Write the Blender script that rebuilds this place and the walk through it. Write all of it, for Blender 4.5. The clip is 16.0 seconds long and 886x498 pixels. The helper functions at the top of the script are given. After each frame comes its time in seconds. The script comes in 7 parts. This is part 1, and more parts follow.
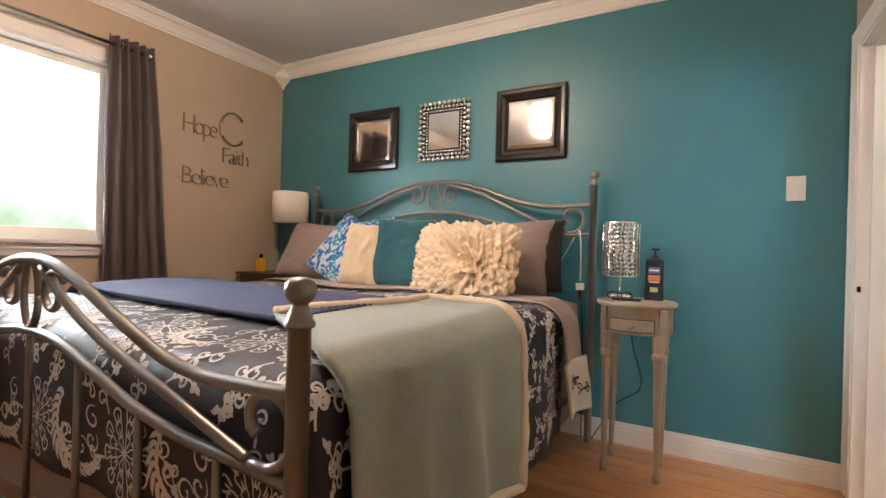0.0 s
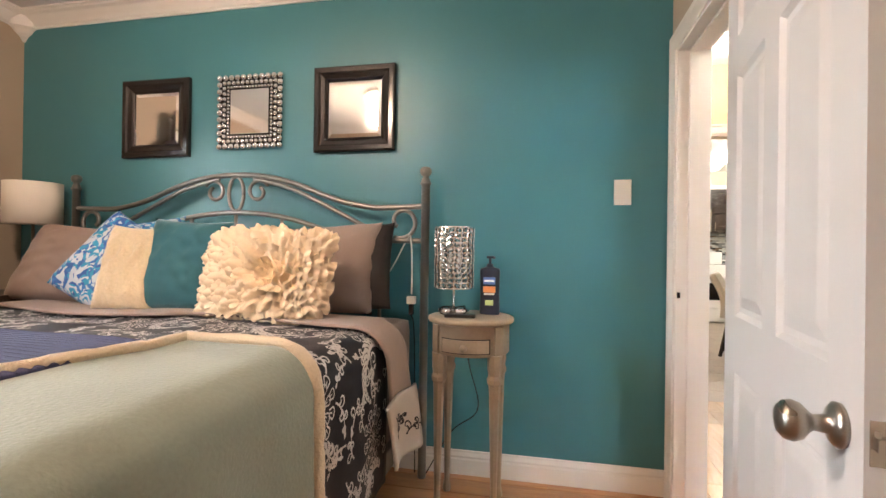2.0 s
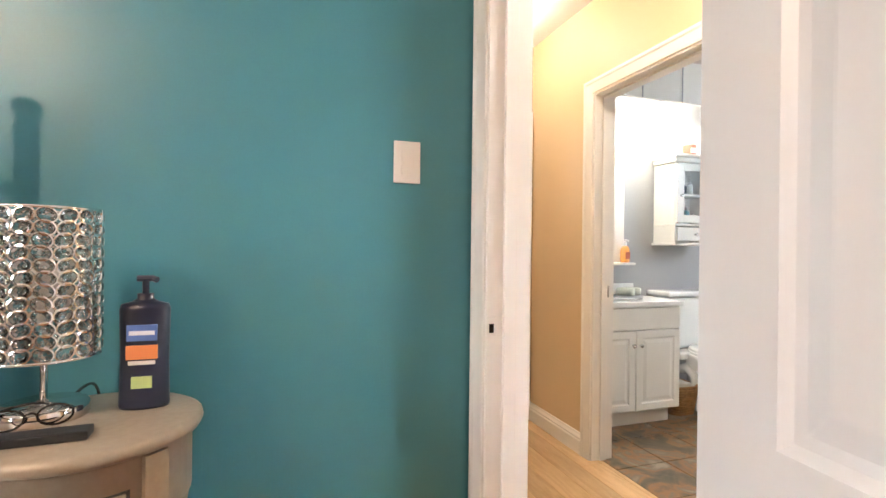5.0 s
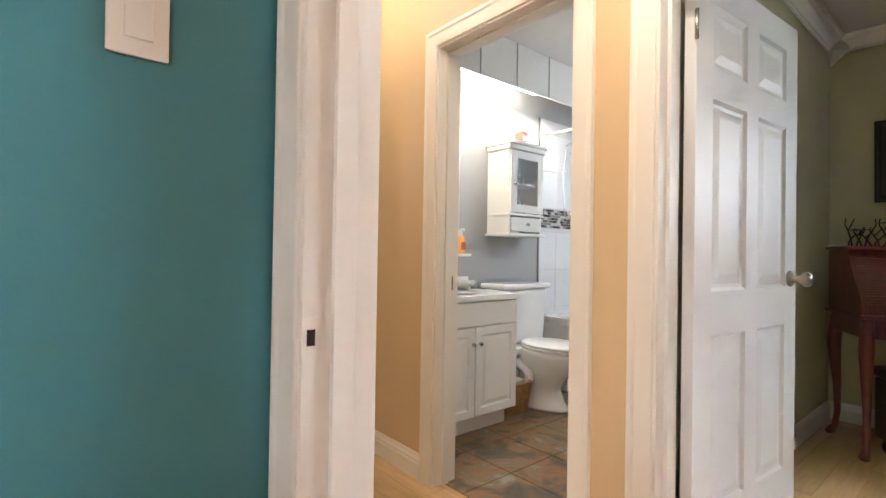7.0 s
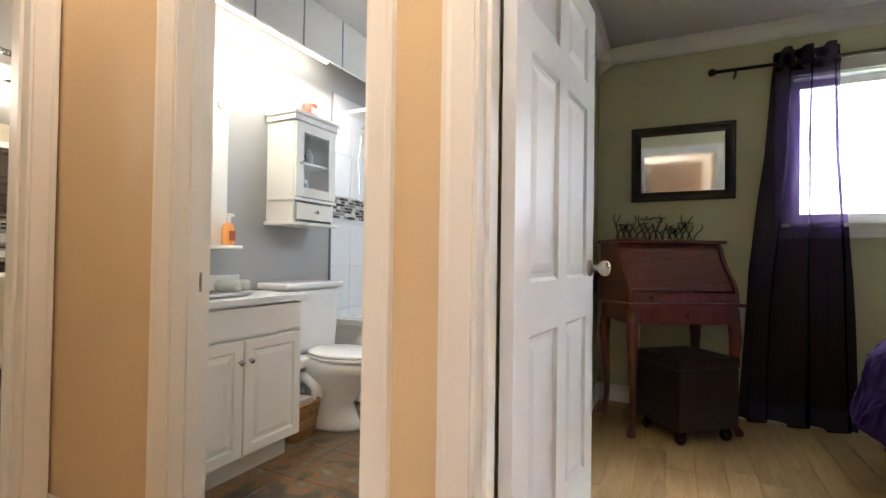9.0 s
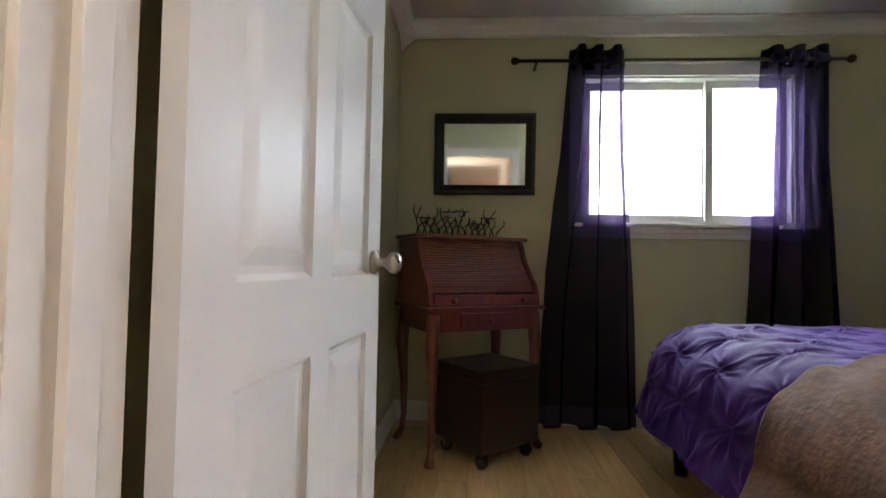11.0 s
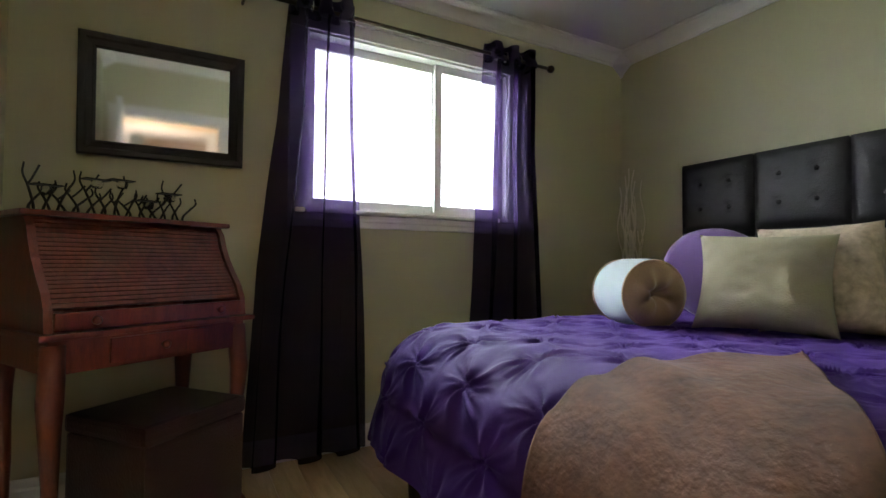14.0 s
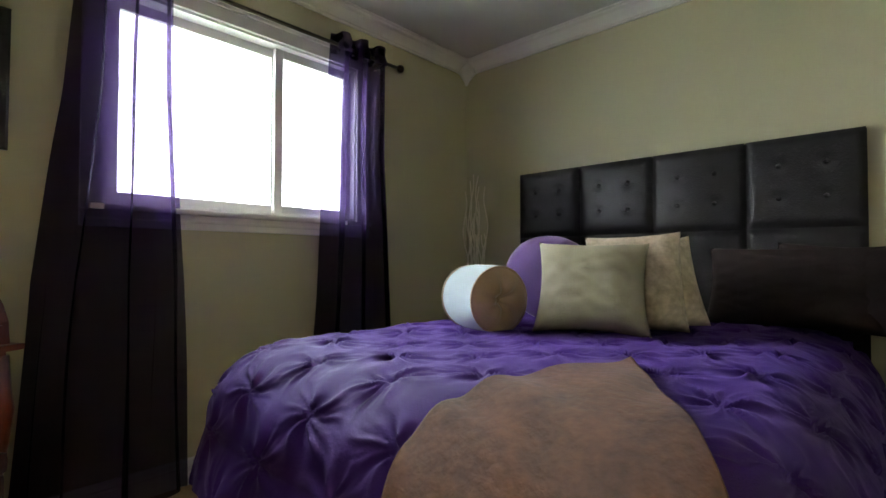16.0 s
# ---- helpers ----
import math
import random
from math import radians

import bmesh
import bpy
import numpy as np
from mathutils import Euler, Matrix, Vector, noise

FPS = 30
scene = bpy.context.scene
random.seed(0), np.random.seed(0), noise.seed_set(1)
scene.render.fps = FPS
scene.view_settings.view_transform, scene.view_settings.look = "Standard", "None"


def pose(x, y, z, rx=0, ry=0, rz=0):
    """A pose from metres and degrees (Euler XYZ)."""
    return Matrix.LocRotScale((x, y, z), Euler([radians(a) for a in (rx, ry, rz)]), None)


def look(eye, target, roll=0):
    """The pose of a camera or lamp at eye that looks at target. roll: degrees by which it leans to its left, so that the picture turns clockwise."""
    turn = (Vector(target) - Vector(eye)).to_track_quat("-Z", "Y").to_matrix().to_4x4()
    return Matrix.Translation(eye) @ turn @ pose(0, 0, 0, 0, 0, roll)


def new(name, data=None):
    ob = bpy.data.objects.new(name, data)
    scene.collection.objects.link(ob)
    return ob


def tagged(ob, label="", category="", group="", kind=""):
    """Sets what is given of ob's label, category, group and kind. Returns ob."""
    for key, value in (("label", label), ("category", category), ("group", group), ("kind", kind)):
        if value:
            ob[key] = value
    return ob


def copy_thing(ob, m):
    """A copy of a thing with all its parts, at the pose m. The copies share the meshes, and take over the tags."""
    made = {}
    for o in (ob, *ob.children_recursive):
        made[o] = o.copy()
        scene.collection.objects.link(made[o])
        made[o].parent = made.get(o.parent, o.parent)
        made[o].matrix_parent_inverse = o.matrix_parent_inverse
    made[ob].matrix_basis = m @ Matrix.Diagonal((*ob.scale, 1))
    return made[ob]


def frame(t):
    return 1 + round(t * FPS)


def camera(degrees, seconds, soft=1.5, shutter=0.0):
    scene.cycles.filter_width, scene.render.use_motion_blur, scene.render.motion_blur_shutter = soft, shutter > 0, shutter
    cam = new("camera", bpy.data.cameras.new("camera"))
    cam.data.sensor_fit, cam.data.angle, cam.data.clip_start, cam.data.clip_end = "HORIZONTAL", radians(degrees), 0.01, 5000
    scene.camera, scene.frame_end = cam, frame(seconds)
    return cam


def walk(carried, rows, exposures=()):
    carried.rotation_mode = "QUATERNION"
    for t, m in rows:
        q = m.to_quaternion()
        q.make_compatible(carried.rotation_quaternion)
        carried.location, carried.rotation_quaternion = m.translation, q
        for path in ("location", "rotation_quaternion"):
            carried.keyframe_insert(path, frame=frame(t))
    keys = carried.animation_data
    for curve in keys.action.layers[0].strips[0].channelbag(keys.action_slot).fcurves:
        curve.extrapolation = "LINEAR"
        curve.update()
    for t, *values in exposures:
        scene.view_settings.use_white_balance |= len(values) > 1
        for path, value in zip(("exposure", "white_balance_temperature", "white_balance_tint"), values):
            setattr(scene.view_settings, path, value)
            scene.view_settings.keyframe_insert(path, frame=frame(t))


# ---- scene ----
cam = camera(85.7, 16.0)
PATH = [
    (0, (0.026, 0.075, 1.008), (-0.957, 1.817, 1.011), 1.6),
    (0.5, (0.012, 0.124, 1.014), (-0.827, 1.94, 1.019), 1.4),
    (1, (0.019, 0.22, 1.023), (-0.684, 2.093, 1.029), 1.2),
    (1.5, (0.029, 0.364, 1.043), (-0.54, 2.281, 1.041), 1.0),
    (2, (0.011, 0.525, 1.064), (-0.402, 2.482, 1.07), 0.8),
    (2.5, (-0.007, 0.667, 1.089), (-0.256, 2.651, 1.087), 0.7),
    (3, (-0.008, 0.836, 1.109), (-0.089, 2.834, 1.098), 0.6),
    (3.5, (-0.043, 1.018, 1.127), (0.089, 3.013, 1.104), 0.4),
    (4, (-0.056, 1.206, 1.131), (0.278, 3.178, 1.105), 0.3),
    (4.2, (-0.046, 1.277, 1.128), (0.351, 3.237, 1.11), 0.3),
    (6.3, (0.18, 1.847, 1.042), (1.236, 3.546, 1.049), 1.1),
    (6.5, (0.2, 1.9, 1.034), (1.323, 3.555, 1.043), 1.0),
    (7, (0.257, 2.017, 1.018), (1.545, 3.547, 1.036), 0.9),
    (7.5, (0.349, 2.102, 1.003), (1.785, 3.493, 1.023), 0.9),
    (8, (0.437, 2.18, 0.984), (2.014, 3.41, 1.008), 0.8),
    (8.5, (0.531, 2.231, 0.974), (2.227, 3.289, 1.004), 0.9),
    (9, (0.645, 2.277, 0.975), (2.443, 3.153, 1.008), 0.8),
    (9.2, (0.699, 2.29, 0.968), (2.529, 3.095, 1.006), 1.0),
    (11.5, (1.372, 2.307, 0.939), (3.369, 2.233, 1.005), 0.9),
    (12, (1.481, 2.279, 0.937), (3.461, 2.011, 1.004), 0.8),
    (12.5, (1.578, 2.237, 0.945), (3.526, 1.791, 1.008), 0.7),
    (13, (1.661, 2.207, 0.943), (3.56, 1.583, 1.01), 0.6),
    (13.5, (1.735, 2.181, 0.922), (3.57, 1.39, 0.994), 0.4),
    (14, (1.784, 2.17, 0.943), (3.54, 1.214, 0.999), 0.4),
    (14.5, (1.817, 2.149, 0.939), (3.486, 1.048, 0.996), 0.3),
    (15, (1.838, 2.134, 0.947), (3.415, 0.906, 1.0), 0.3),
    (15.5, (1.85, 2.122, 0.964), (3.328, 0.775, 1.013), 0.3),
    (16, (1.882, 2.112, 0.986), (3.249, 0.652, 1.031), 0.1),
]
walk(cam, [(t, look(eye, target, roll)) for t, eye, target, roll in PATH],
     [(0, 0.28), (1.5, 0.42), (3.5, 0.80), (4.2, 0.82), (6.5, 0.36), (9, 0.18), (11.5, -0.04), (12.5, 0.02), (14, 0.02), (16, 0.04)])

# ---- world, sun and large lights ----
world = bpy.data.worlds.new("world")
world.use_nodes = True
scene.world = world
wn = world.node_tree.nodes
sky = wn.new("ShaderNodeTexSky")
sky.sky_type, sky.sun_disc = "NISHITA", False
sky.sun_elevation, sky.sun_rotation = radians(52), radians(200)
wn["Background"].inputs["Strength"].default_value = 0.12
world.node_tree.links.new(sky.outputs["Color"], wn["Background"].inputs["Color"])
sun = new("sun", bpy.data.lights.new("sun", "SUN"))
sun.data.energy, sun.data.angle, sun.data.color = 2.5, radians(0.6), (1.0, 0.95, 0.87)
sun.matrix_basis = pose(0, 0, 8, 38, 0, 200)


def area(name, m, sx, sy, watts, colour):
    lamp = new(name, bpy.data.lights.new(name, "AREA"))
    lamp.data.shape, lamp.data.size, lamp.data.size_y = "RECTANGLE", sx, sy
    lamp.data.energy, lamp.data.color = watts, colour
    lamp.matrix_basis = m
    return lamp


def bulb(name, place, watts, colour, radius):
    lamp = new(name, bpy.data.lights.new(name, "POINT"))
    lamp.data.energy, lamp.data.color, lamp.data.shadow_soft_size = watts, colour, radius
    lamp.location = place
    return lamp


WARM = (1.0, 0.72, 0.54)
bulb("bedroom_bulb", (-1.38, 1.05, 2.22), 56, WARM, 0.09)
bulb("hall_bulb", (1.144, 3.911, 2.31), 9, (1.0, 0.90, 0.78), 0.045)
# Added fill lamp for the south hall, with no known fixture.
bulb("hall_bulb_south", (1.144, 2.50, 2.34), 26, (1.0, 0.90, 0.78), 0.045)
area("vanity_tube", look((2.55, 4.22, 2.09), (2.55, 4.30, 0)), 1.5, 0.10, 16, (1.0, 0.93, 0.82))
# Added cool fill inside the bathroom's solid south wall; no window is built there.
area("bath_window_light", look((3.55, 2.93, 1.7), (3.2, 4.4, 1.2)), 0.6, 0.6, 14, (0.75, 0.86, 1.0))
bulb("kitchen_bulb", (0.9, 6.9, 2.2), 62, (1.0, 0.93, 0.82), 0.15)
bulb("kitchen_bulb_far", (2.6, 7.9, 2.2), 60, (1.0, 0.94, 0.84), 0.15)

# ---- materials ----


def mat(name, colour, rough=0.6, metal=0.0, vary=0.10, scale=3.0, grain=60.0, bump=0.02, spec=0.5, sheen=0.0, stretch=(1, 1, 1)):
    """A surface with variation at two scales: broad unevenness and fine grain with relief."""
    m = bpy.data.materials.new(name)
    m.use_nodes = True
    n, k = m.node_tree.nodes, m.node_tree.links
    b = n["Principled BSDF"]
    b.inputs["Metallic"].default_value = metal
    b.inputs["Specular IOR Level"].default_value = spec
    if sheen:
        b.inputs["Sheen Weight"].default_value = sheen
        b.inputs["Sheen Roughness"].default_value = 0.4
    tc, mp = n.new("ShaderNodeTexCoord"), n.new("ShaderNodeMapping")
    mp.inputs["Scale"].default_value = stretch
    k.new(tc.outputs["Object"], mp.inputs["Vector"])
    big, fine = n.new("ShaderNodeTexNoise"), n.new("ShaderNodeTexNoise")
    big.inputs["Scale"].default_value, big.inputs["Detail"].default_value = scale, 4
    fine.inputs["Scale"].default_value, fine.inputs["Detail"].default_value = grain, 3
    for t in (big, fine):
        k.new(mp.outputs["Vector"], t.inputs["Vector"])
    mix = n.new("ShaderNodeMix")
    mix.data_type = "FLOAT"
    mix.inputs[0].default_value = 0.35
    k.new(big.outputs["Fac"], mix.inputs[2])
    k.new(fine.outputs["Fac"], mix.inputs[3])
    ramp = n.new("ShaderNodeValToRGB")
    lo, hi = [max(0, c * (1 - vary)) for c in colour], [min(1, c * (1 + vary)) for c in colour]
    ramp.color_ramp.elements[0].position, ramp.color_ramp.elements[1].position = 0.3, 0.7
    ramp.color_ramp.elements[0].color, ramp.color_ramp.elements[1].color = (*lo, 1), (*hi, 1)
    k.new(mix.outputs[0], ramp.inputs["Fac"])
    k.new(ramp.outputs["Color"], b.inputs["Base Color"])
    rr = n.new("ShaderNodeMapRange")
    rr.inputs["To Min"].default_value, rr.inputs["To Max"].default_value = max(0.02, rough - 0.08), min(1, rough + 0.08)
    k.new(big.outputs["Fac"], rr.inputs["Value"])
    k.new(rr.outputs["Result"], b.inputs["Roughness"])
    if bump:
        bp = n.new("ShaderNodeBump")
        bp.inputs["Strength"].default_value, bp.inputs["Distance"].default_value = min(1, bump * 10), 0.004
        k.new(fine.outputs["Fac"], bp.inputs["Height"])
        k.new(bp.outputs["Normal"], b.inputs["Normal"])
    return m


def wood(name, colour, dark, rough=0.35, along=(1, 1, 1), scale=4.0, random=True, coat=0.0):
    """Wood with grain drawn out along one axis; each board differs a little."""
    m = bpy.data.materials.new(name)
    m.use_nodes = True
    n, k = m.node_tree.nodes, m.node_tree.links
    b = n["Principled BSDF"]
    b.inputs["Roughness"].default_value = rough
    b.inputs["Coat Weight"].default_value = coat
    tc, mp, oi = n.new("ShaderNodeTexCoord"), n.new("ShaderNodeMapping"), n.new("ShaderNodeObjectInfo")
    mp.inputs["Scale"].default_value = along
    k.new(tc.outputs["Object"], mp.inputs["Vector"])
    vec = mp.outputs["Vector"]
    if random:
        mul = n.new("ShaderNodeMath")
        mul.operation = "MULTIPLY"
        mul.inputs[1].default_value = 37.0
        k.new(oi.outputs["Random"], mul.inputs[0])
        add = n.new("ShaderNodeVectorMath")
        k.new(vec, add.inputs[0])
        k.new(mul.outputs[0], add.inputs[1])
        vec = add.outputs[0]
    g, f = n.new("ShaderNodeTexNoise"), n.new("ShaderNodeTexNoise")
    g.inputs["Scale"].default_value, g.inputs["Detail"].default_value, g.inputs["Distortion"].default_value = scale, 6, 1.2
    f.inputs["Scale"].default_value, f.inputs["Detail"].default_value = scale * 12, 3
    k.new(vec, g.inputs["Vector"])
    k.new(vec, f.inputs["Vector"])
    mix = n.new("ShaderNodeMix")
    mix.data_type = "FLOAT"
    mix.inputs[0].default_value = 0.3
    k.new(g.outputs["Fac"], mix.inputs[2])
    k.new(f.outputs["Fac"], mix.inputs[3])
    ramp = n.new("ShaderNodeValToRGB")
    ramp.color_ramp.elements[0].position, ramp.color_ramp.elements[1].position = 0.32, 0.62
    ramp.color_ramp.elements[0].color, ramp.color_ramp.elements[1].color = (*dark, 1), (*colour, 1)
    k.new(mix.outputs[0], ramp.inputs["Fac"])
    hsv = n.new("ShaderNodeHueSaturation")
    k.new(ramp.outputs["Color"], hsv.inputs["Color"])
    if random:
        mr = n.new("ShaderNodeMapRange")
        mr.inputs["To Min"].default_value, mr.inputs["To Max"].default_value = 0.82, 1.14
        k.new(oi.outputs["Random"], mr.inputs["Value"])
        k.new(mr.outputs["Result"], hsv.inputs["Value"])
    k.new(hsv.outputs["Color"], b.inputs["Base Color"])
    bp = n.new("ShaderNodeBump")
    bp.inputs["Strength"].default_value, bp.inputs["Distance"].default_value = 0.15, 0.002
    k.new(f.outputs["Fac"], bp.inputs["Height"])
    k.new(bp.outputs["Normal"], b.inputs["Normal"])
    return m


def glow(name, colour, strength):
    m = bpy.data.materials.new(name)
    m.use_nodes = True
    b = m.node_tree.nodes["Principled BSDF"]
    b.inputs["Base Color"].default_value = (*colour, 1)
    b.inputs["Emission Color"].default_value = (*colour, 1)
    b.inputs["Emission Strength"].default_value = strength
    return m


def clear(name, tint=(1, 1, 1), rough=0.0):
    m = bpy.data.materials.new(name)
    m.use_nodes = True
    b = m.node_tree.nodes["Principled BSDF"]
    b.inputs["Base Color"].default_value = (*tint, 1)
    b.inputs["Transmission Weight"].default_value = 1
    b.inputs["Roughness"].default_value = rough
    b.inputs["IOR"].default_value = 1.45
    return m


def sheer(name, colour, through_part, clear_part):
    """Thin cloth that lets light through, partly clear."""
    m = mat(name, colour, 0.8, vary=0.15, grain=220, bump=0.02)
    n, k = m.node_tree.nodes, m.node_tree.links
    b, out = n["Principled BSDF"], n["Material Output"]
    tl, tp, m1, m2 = n.new("ShaderNodeBsdfTranslucent"), n.new("ShaderNodeBsdfTransparent"), n.new("ShaderNodeMixShader"), n.new("ShaderNodeMixShader")
    tl.inputs["Color"].default_value = (*[min(1, c * 2.2) for c in colour], 1)
    tp.inputs["Color"].default_value = (*[0.58 + 0.42 * min(1, c * 5) for c in colour], 1)
    m1.inputs[0].default_value, m2.inputs[0].default_value = through_part, clear_part
    k.new(b.outputs[0], m1.inputs[1])
    k.new(tl.outputs[0], m1.inputs[2])
    k.new(m1.outputs[0], m2.inputs[1])
    k.new(tp.outputs[0], m2.inputs[2])
    k.new(m2.outputs[0], out.inputs["Surface"])
    return m


TEAL = mat("teal_paint", (0.056, 0.197, 0.232), 0.37, vary=0.05, scale=1.4, grain=300, bump=0.008)
BEIGE = mat("beige_paint", (0.46, 0.37, 0.28), 0.5, vary=0.04, scale=1.4, grain=240, bump=0.010)
TAN = mat("tan_paint", (0.62, 0.46, 0.28), 0.5, vary=0.04, scale=1.4, grain=240, bump=0.010)
GREEN = mat("sage_green_paint", (0.51, 0.475, 0.305), 0.45, vary=0.04, scale=1.4, grain=240, bump=0.010)
GREY = mat("pale_grey_paint", (0.37, 0.37, 0.37), 0.5, vary=0.04, grain=240, bump=0.010)
KPAINT = mat("kitchen_paint", (0.62, 0.55, 0.42), 0.5, vary=0.04, grain=240, bump=0.03)
CEIL = mat("ceiling_paint", (0.66, 0.64, 0.62), 0.8, vary=0.04, grain=160, bump=0.05)
WHITE = mat("white_trim_paint", (0.78, 0.755, 0.715), 0.36, vary=0.015, scale=1.5, grain=160, bump=0.0)
DOORWHITE = mat("white_door_paint", (0.73, 0.725, 0.73), 0.34, vary=0.015, scale=1.5, grain=150, bump=0.0)
STEEL = mat("brushed_steel", (0.55, 0.53, 0.50), 0.25, 1.0, vary=0.1, grain=300, bump=0.01)
CHROME = mat("chrome", (0.85, 0.85, 0.86), 0.07, 1.0, vary=0.03, bump=0.0)
PEWTER = mat("pewter_metal", (0.24, 0.225, 0.21), 0.34, 0.85, vary=0.12, grain=200, bump=0.015)
BLACK = mat("black_gloss", (0.012, 0.010, 0.010), 0.16, vary=0.3, bump=0.004)
ESPRESSO = mat("espresso_wood", (0.022, 0.014, 0.011), 0.25, vary=0.3, grain=90, bump=0.01, stretch=(1, 1, 8))
MIRROR = mat("mirror_silver", (0.93, 0.94, 0.94), 0.015, 1.0, vary=0.0, bump=0.0)
GLASS = clear("window_glass")
CREAM = mat("cream_fabric", (0.90, 0.74, 0.54), 0.85, vary=0.06, grain=180, bump=0.02)
TAUPE = mat("taupe_cotton", (0.31, 0.235, 0.205), 0.85, vary=0.07, scale=6, grain=300, bump=0.03, sheen=0.2)
MAHOG = wood("mahogany_stain", (0.155, 0.030, 0.016), (0.075, 0.013, 0.008), 0.30, (6, 6, 1), 5, False, 0.3)
PORCELAIN = mat("white_porcelain", (0.83, 0.83, 0.81), 0.12, vary=0.02, bump=0.0)
OAK_RED = wood("red_oak_laminate", (0.43, 0.205, 0.085), (0.28, 0.115, 0.043), 0.32, (9, 1, 1), 3.0)
OAK = wood("pale_oak_laminate", (0.60, 0.40, 0.21), (0.44, 0.27, 0.12), 0.30, (9, 1, 1), 3.0)

# ---- helpers for shapes ----


def part(name, bm, material, parent=None, label="", smooth=False):
    me = bpy.data.meshes.new(name)
    bm.to_mesh(me)
    bm.free()
    me.materials.append(material)
    if smooth:
        me.polygons.foreach_set("use_smooth", [True] * len(me.polygons))
    ob = new(name, me)
    if parent:
        ob.parent = parent
    if label:
        ob["label"] = label
    return ob


def thing(name, m, label, category, group="", kind=""):
    return tagged(place(new(name), m), label, category, group, kind)


def place(ob, m):
    ob.matrix_basis = m
    return ob


def box(bm, x0, y0, z0, x1, y1, z1, bevel=0.0, seg=2):
    r = bmesh.ops.create_cube(bm, size=1.0, matrix=Matrix.Translation(((x0 + x1) / 2, (y0 + y1) / 2, (z0 + z1) / 2)) @ Matrix.Diagonal((abs(x1 - x0), abs(y1 - y0), abs(z1 - z0), 1)))
    if bevel:
        edges = list({e for v in r["verts"] for e in v.link_edges})
        bmesh.ops.bevel(bm, geom=edges, offset=bevel, segments=seg, affect="EDGES", profile=0.7)
    return bm


def boxes(rows, bevel=0.0):
    bm = bmesh.new()
    for r in rows:
        box(bm, *r, bevel=bevel)
    return bm


def lathe(profile, steps=20, m=None):
    """A turned body from (radius, z) rows."""
    bm = bmesh.new()
    rings = []
    for r, z in profile:
        rings.append([bm.verts.new((r * math.cos(2 * math.pi * i / steps), r * math.sin(2 * math.pi * i / steps), z)) for i in range(steps)])
    for a, b in zip(rings, rings[1:]):
        for i in range(steps):
            j = (i + 1) % steps
            bm.faces.new((a[i], a[j], b[j], b[i]))
    bm.faces.new(rings[0][::-1])
    bm.faces.new(rings[-1])
    bmesh.ops.remove_doubles(bm, verts=bm.verts, dist=1e-5)
    if m:
        bmesh.ops.transform(bm, matrix=m, verts=bm.verts)
    return bm


def tube(bm, pts, radius, steps=8, flat=1.0):
    """A bar swept along points; radius may be a list."""
    pts = [Vector(p) for p in pts]
    rad = radius if isinstance(radius, (list, tuple)) else [radius] * len(pts)
    rings, up = [], Vector((0, 0, 1))
    side = None
    for i, p in enumerate(pts):
        d = (pts[min(i + 1, len(pts) - 1)] - pts[max(i - 1, 0)]).normalized()
        if side is None:
            side = d.cross(up if abs(d.z) < 0.9 else Vector((0, 1, 0))).normalized()
        side = (side - d * side.dot(d)).normalized()
        nrm = side.cross(d)
        rings.append([bm.verts.new(p + (side * math.cos(2 * math.pi * k / steps) + nrm * math.sin(2 * math.pi * k / steps) * flat) * rad[i]) for k in range(steps)])
    for a, b in zip(rings, rings[1:]):
        for k in range(steps):
            j = (k + 1) % steps
            bm.faces.new((a[k], a[j], b[j], b[k]))
    bm.faces.new(rings[0][::-1])
    bm.faces.new(rings[-1])
    return bm


def spline(pts, n=10):
    """A smooth line through points (Catmull-Rom)."""
    p = [Vector(q) for q in pts]
    p = [2 * p[0] - p[1]] + p + [2 * p[-1] - p[-2]]
    out = []
    for i in range(1, len(p) - 2):
        a, b, c, d = p[i - 1:i + 3]
        for k in range(n):
            t = k / n
            out.append(0.5 * (2 * b + (c - a) * t + (2 * a - 5 * b + 4 * c - d) * t * t + (3 * b - a - 3 * c + d) * t ** 3))
    return out + [p[-2]]


def sheet(fn, nu, nv, thick=0.0):
    """A surface fn(u, v) with u and v from 0 to 1; thick gives it a back."""
    bm = bmesh.new()
    g = [[bm.verts.new(fn(i / nu, j / nv)) for j in range(nv + 1)] for i in range(nu + 1)]
    for i in range(nu):
        for j in range(nv):
            bm.faces.new((g[i][j], g[i + 1][j], g[i + 1][j + 1], g[i][j + 1]))
    if thick:
        bm.normal_update()
        bmesh.ops.solidify(bm, geom=bm.faces[:], thickness=thick)
    return bm


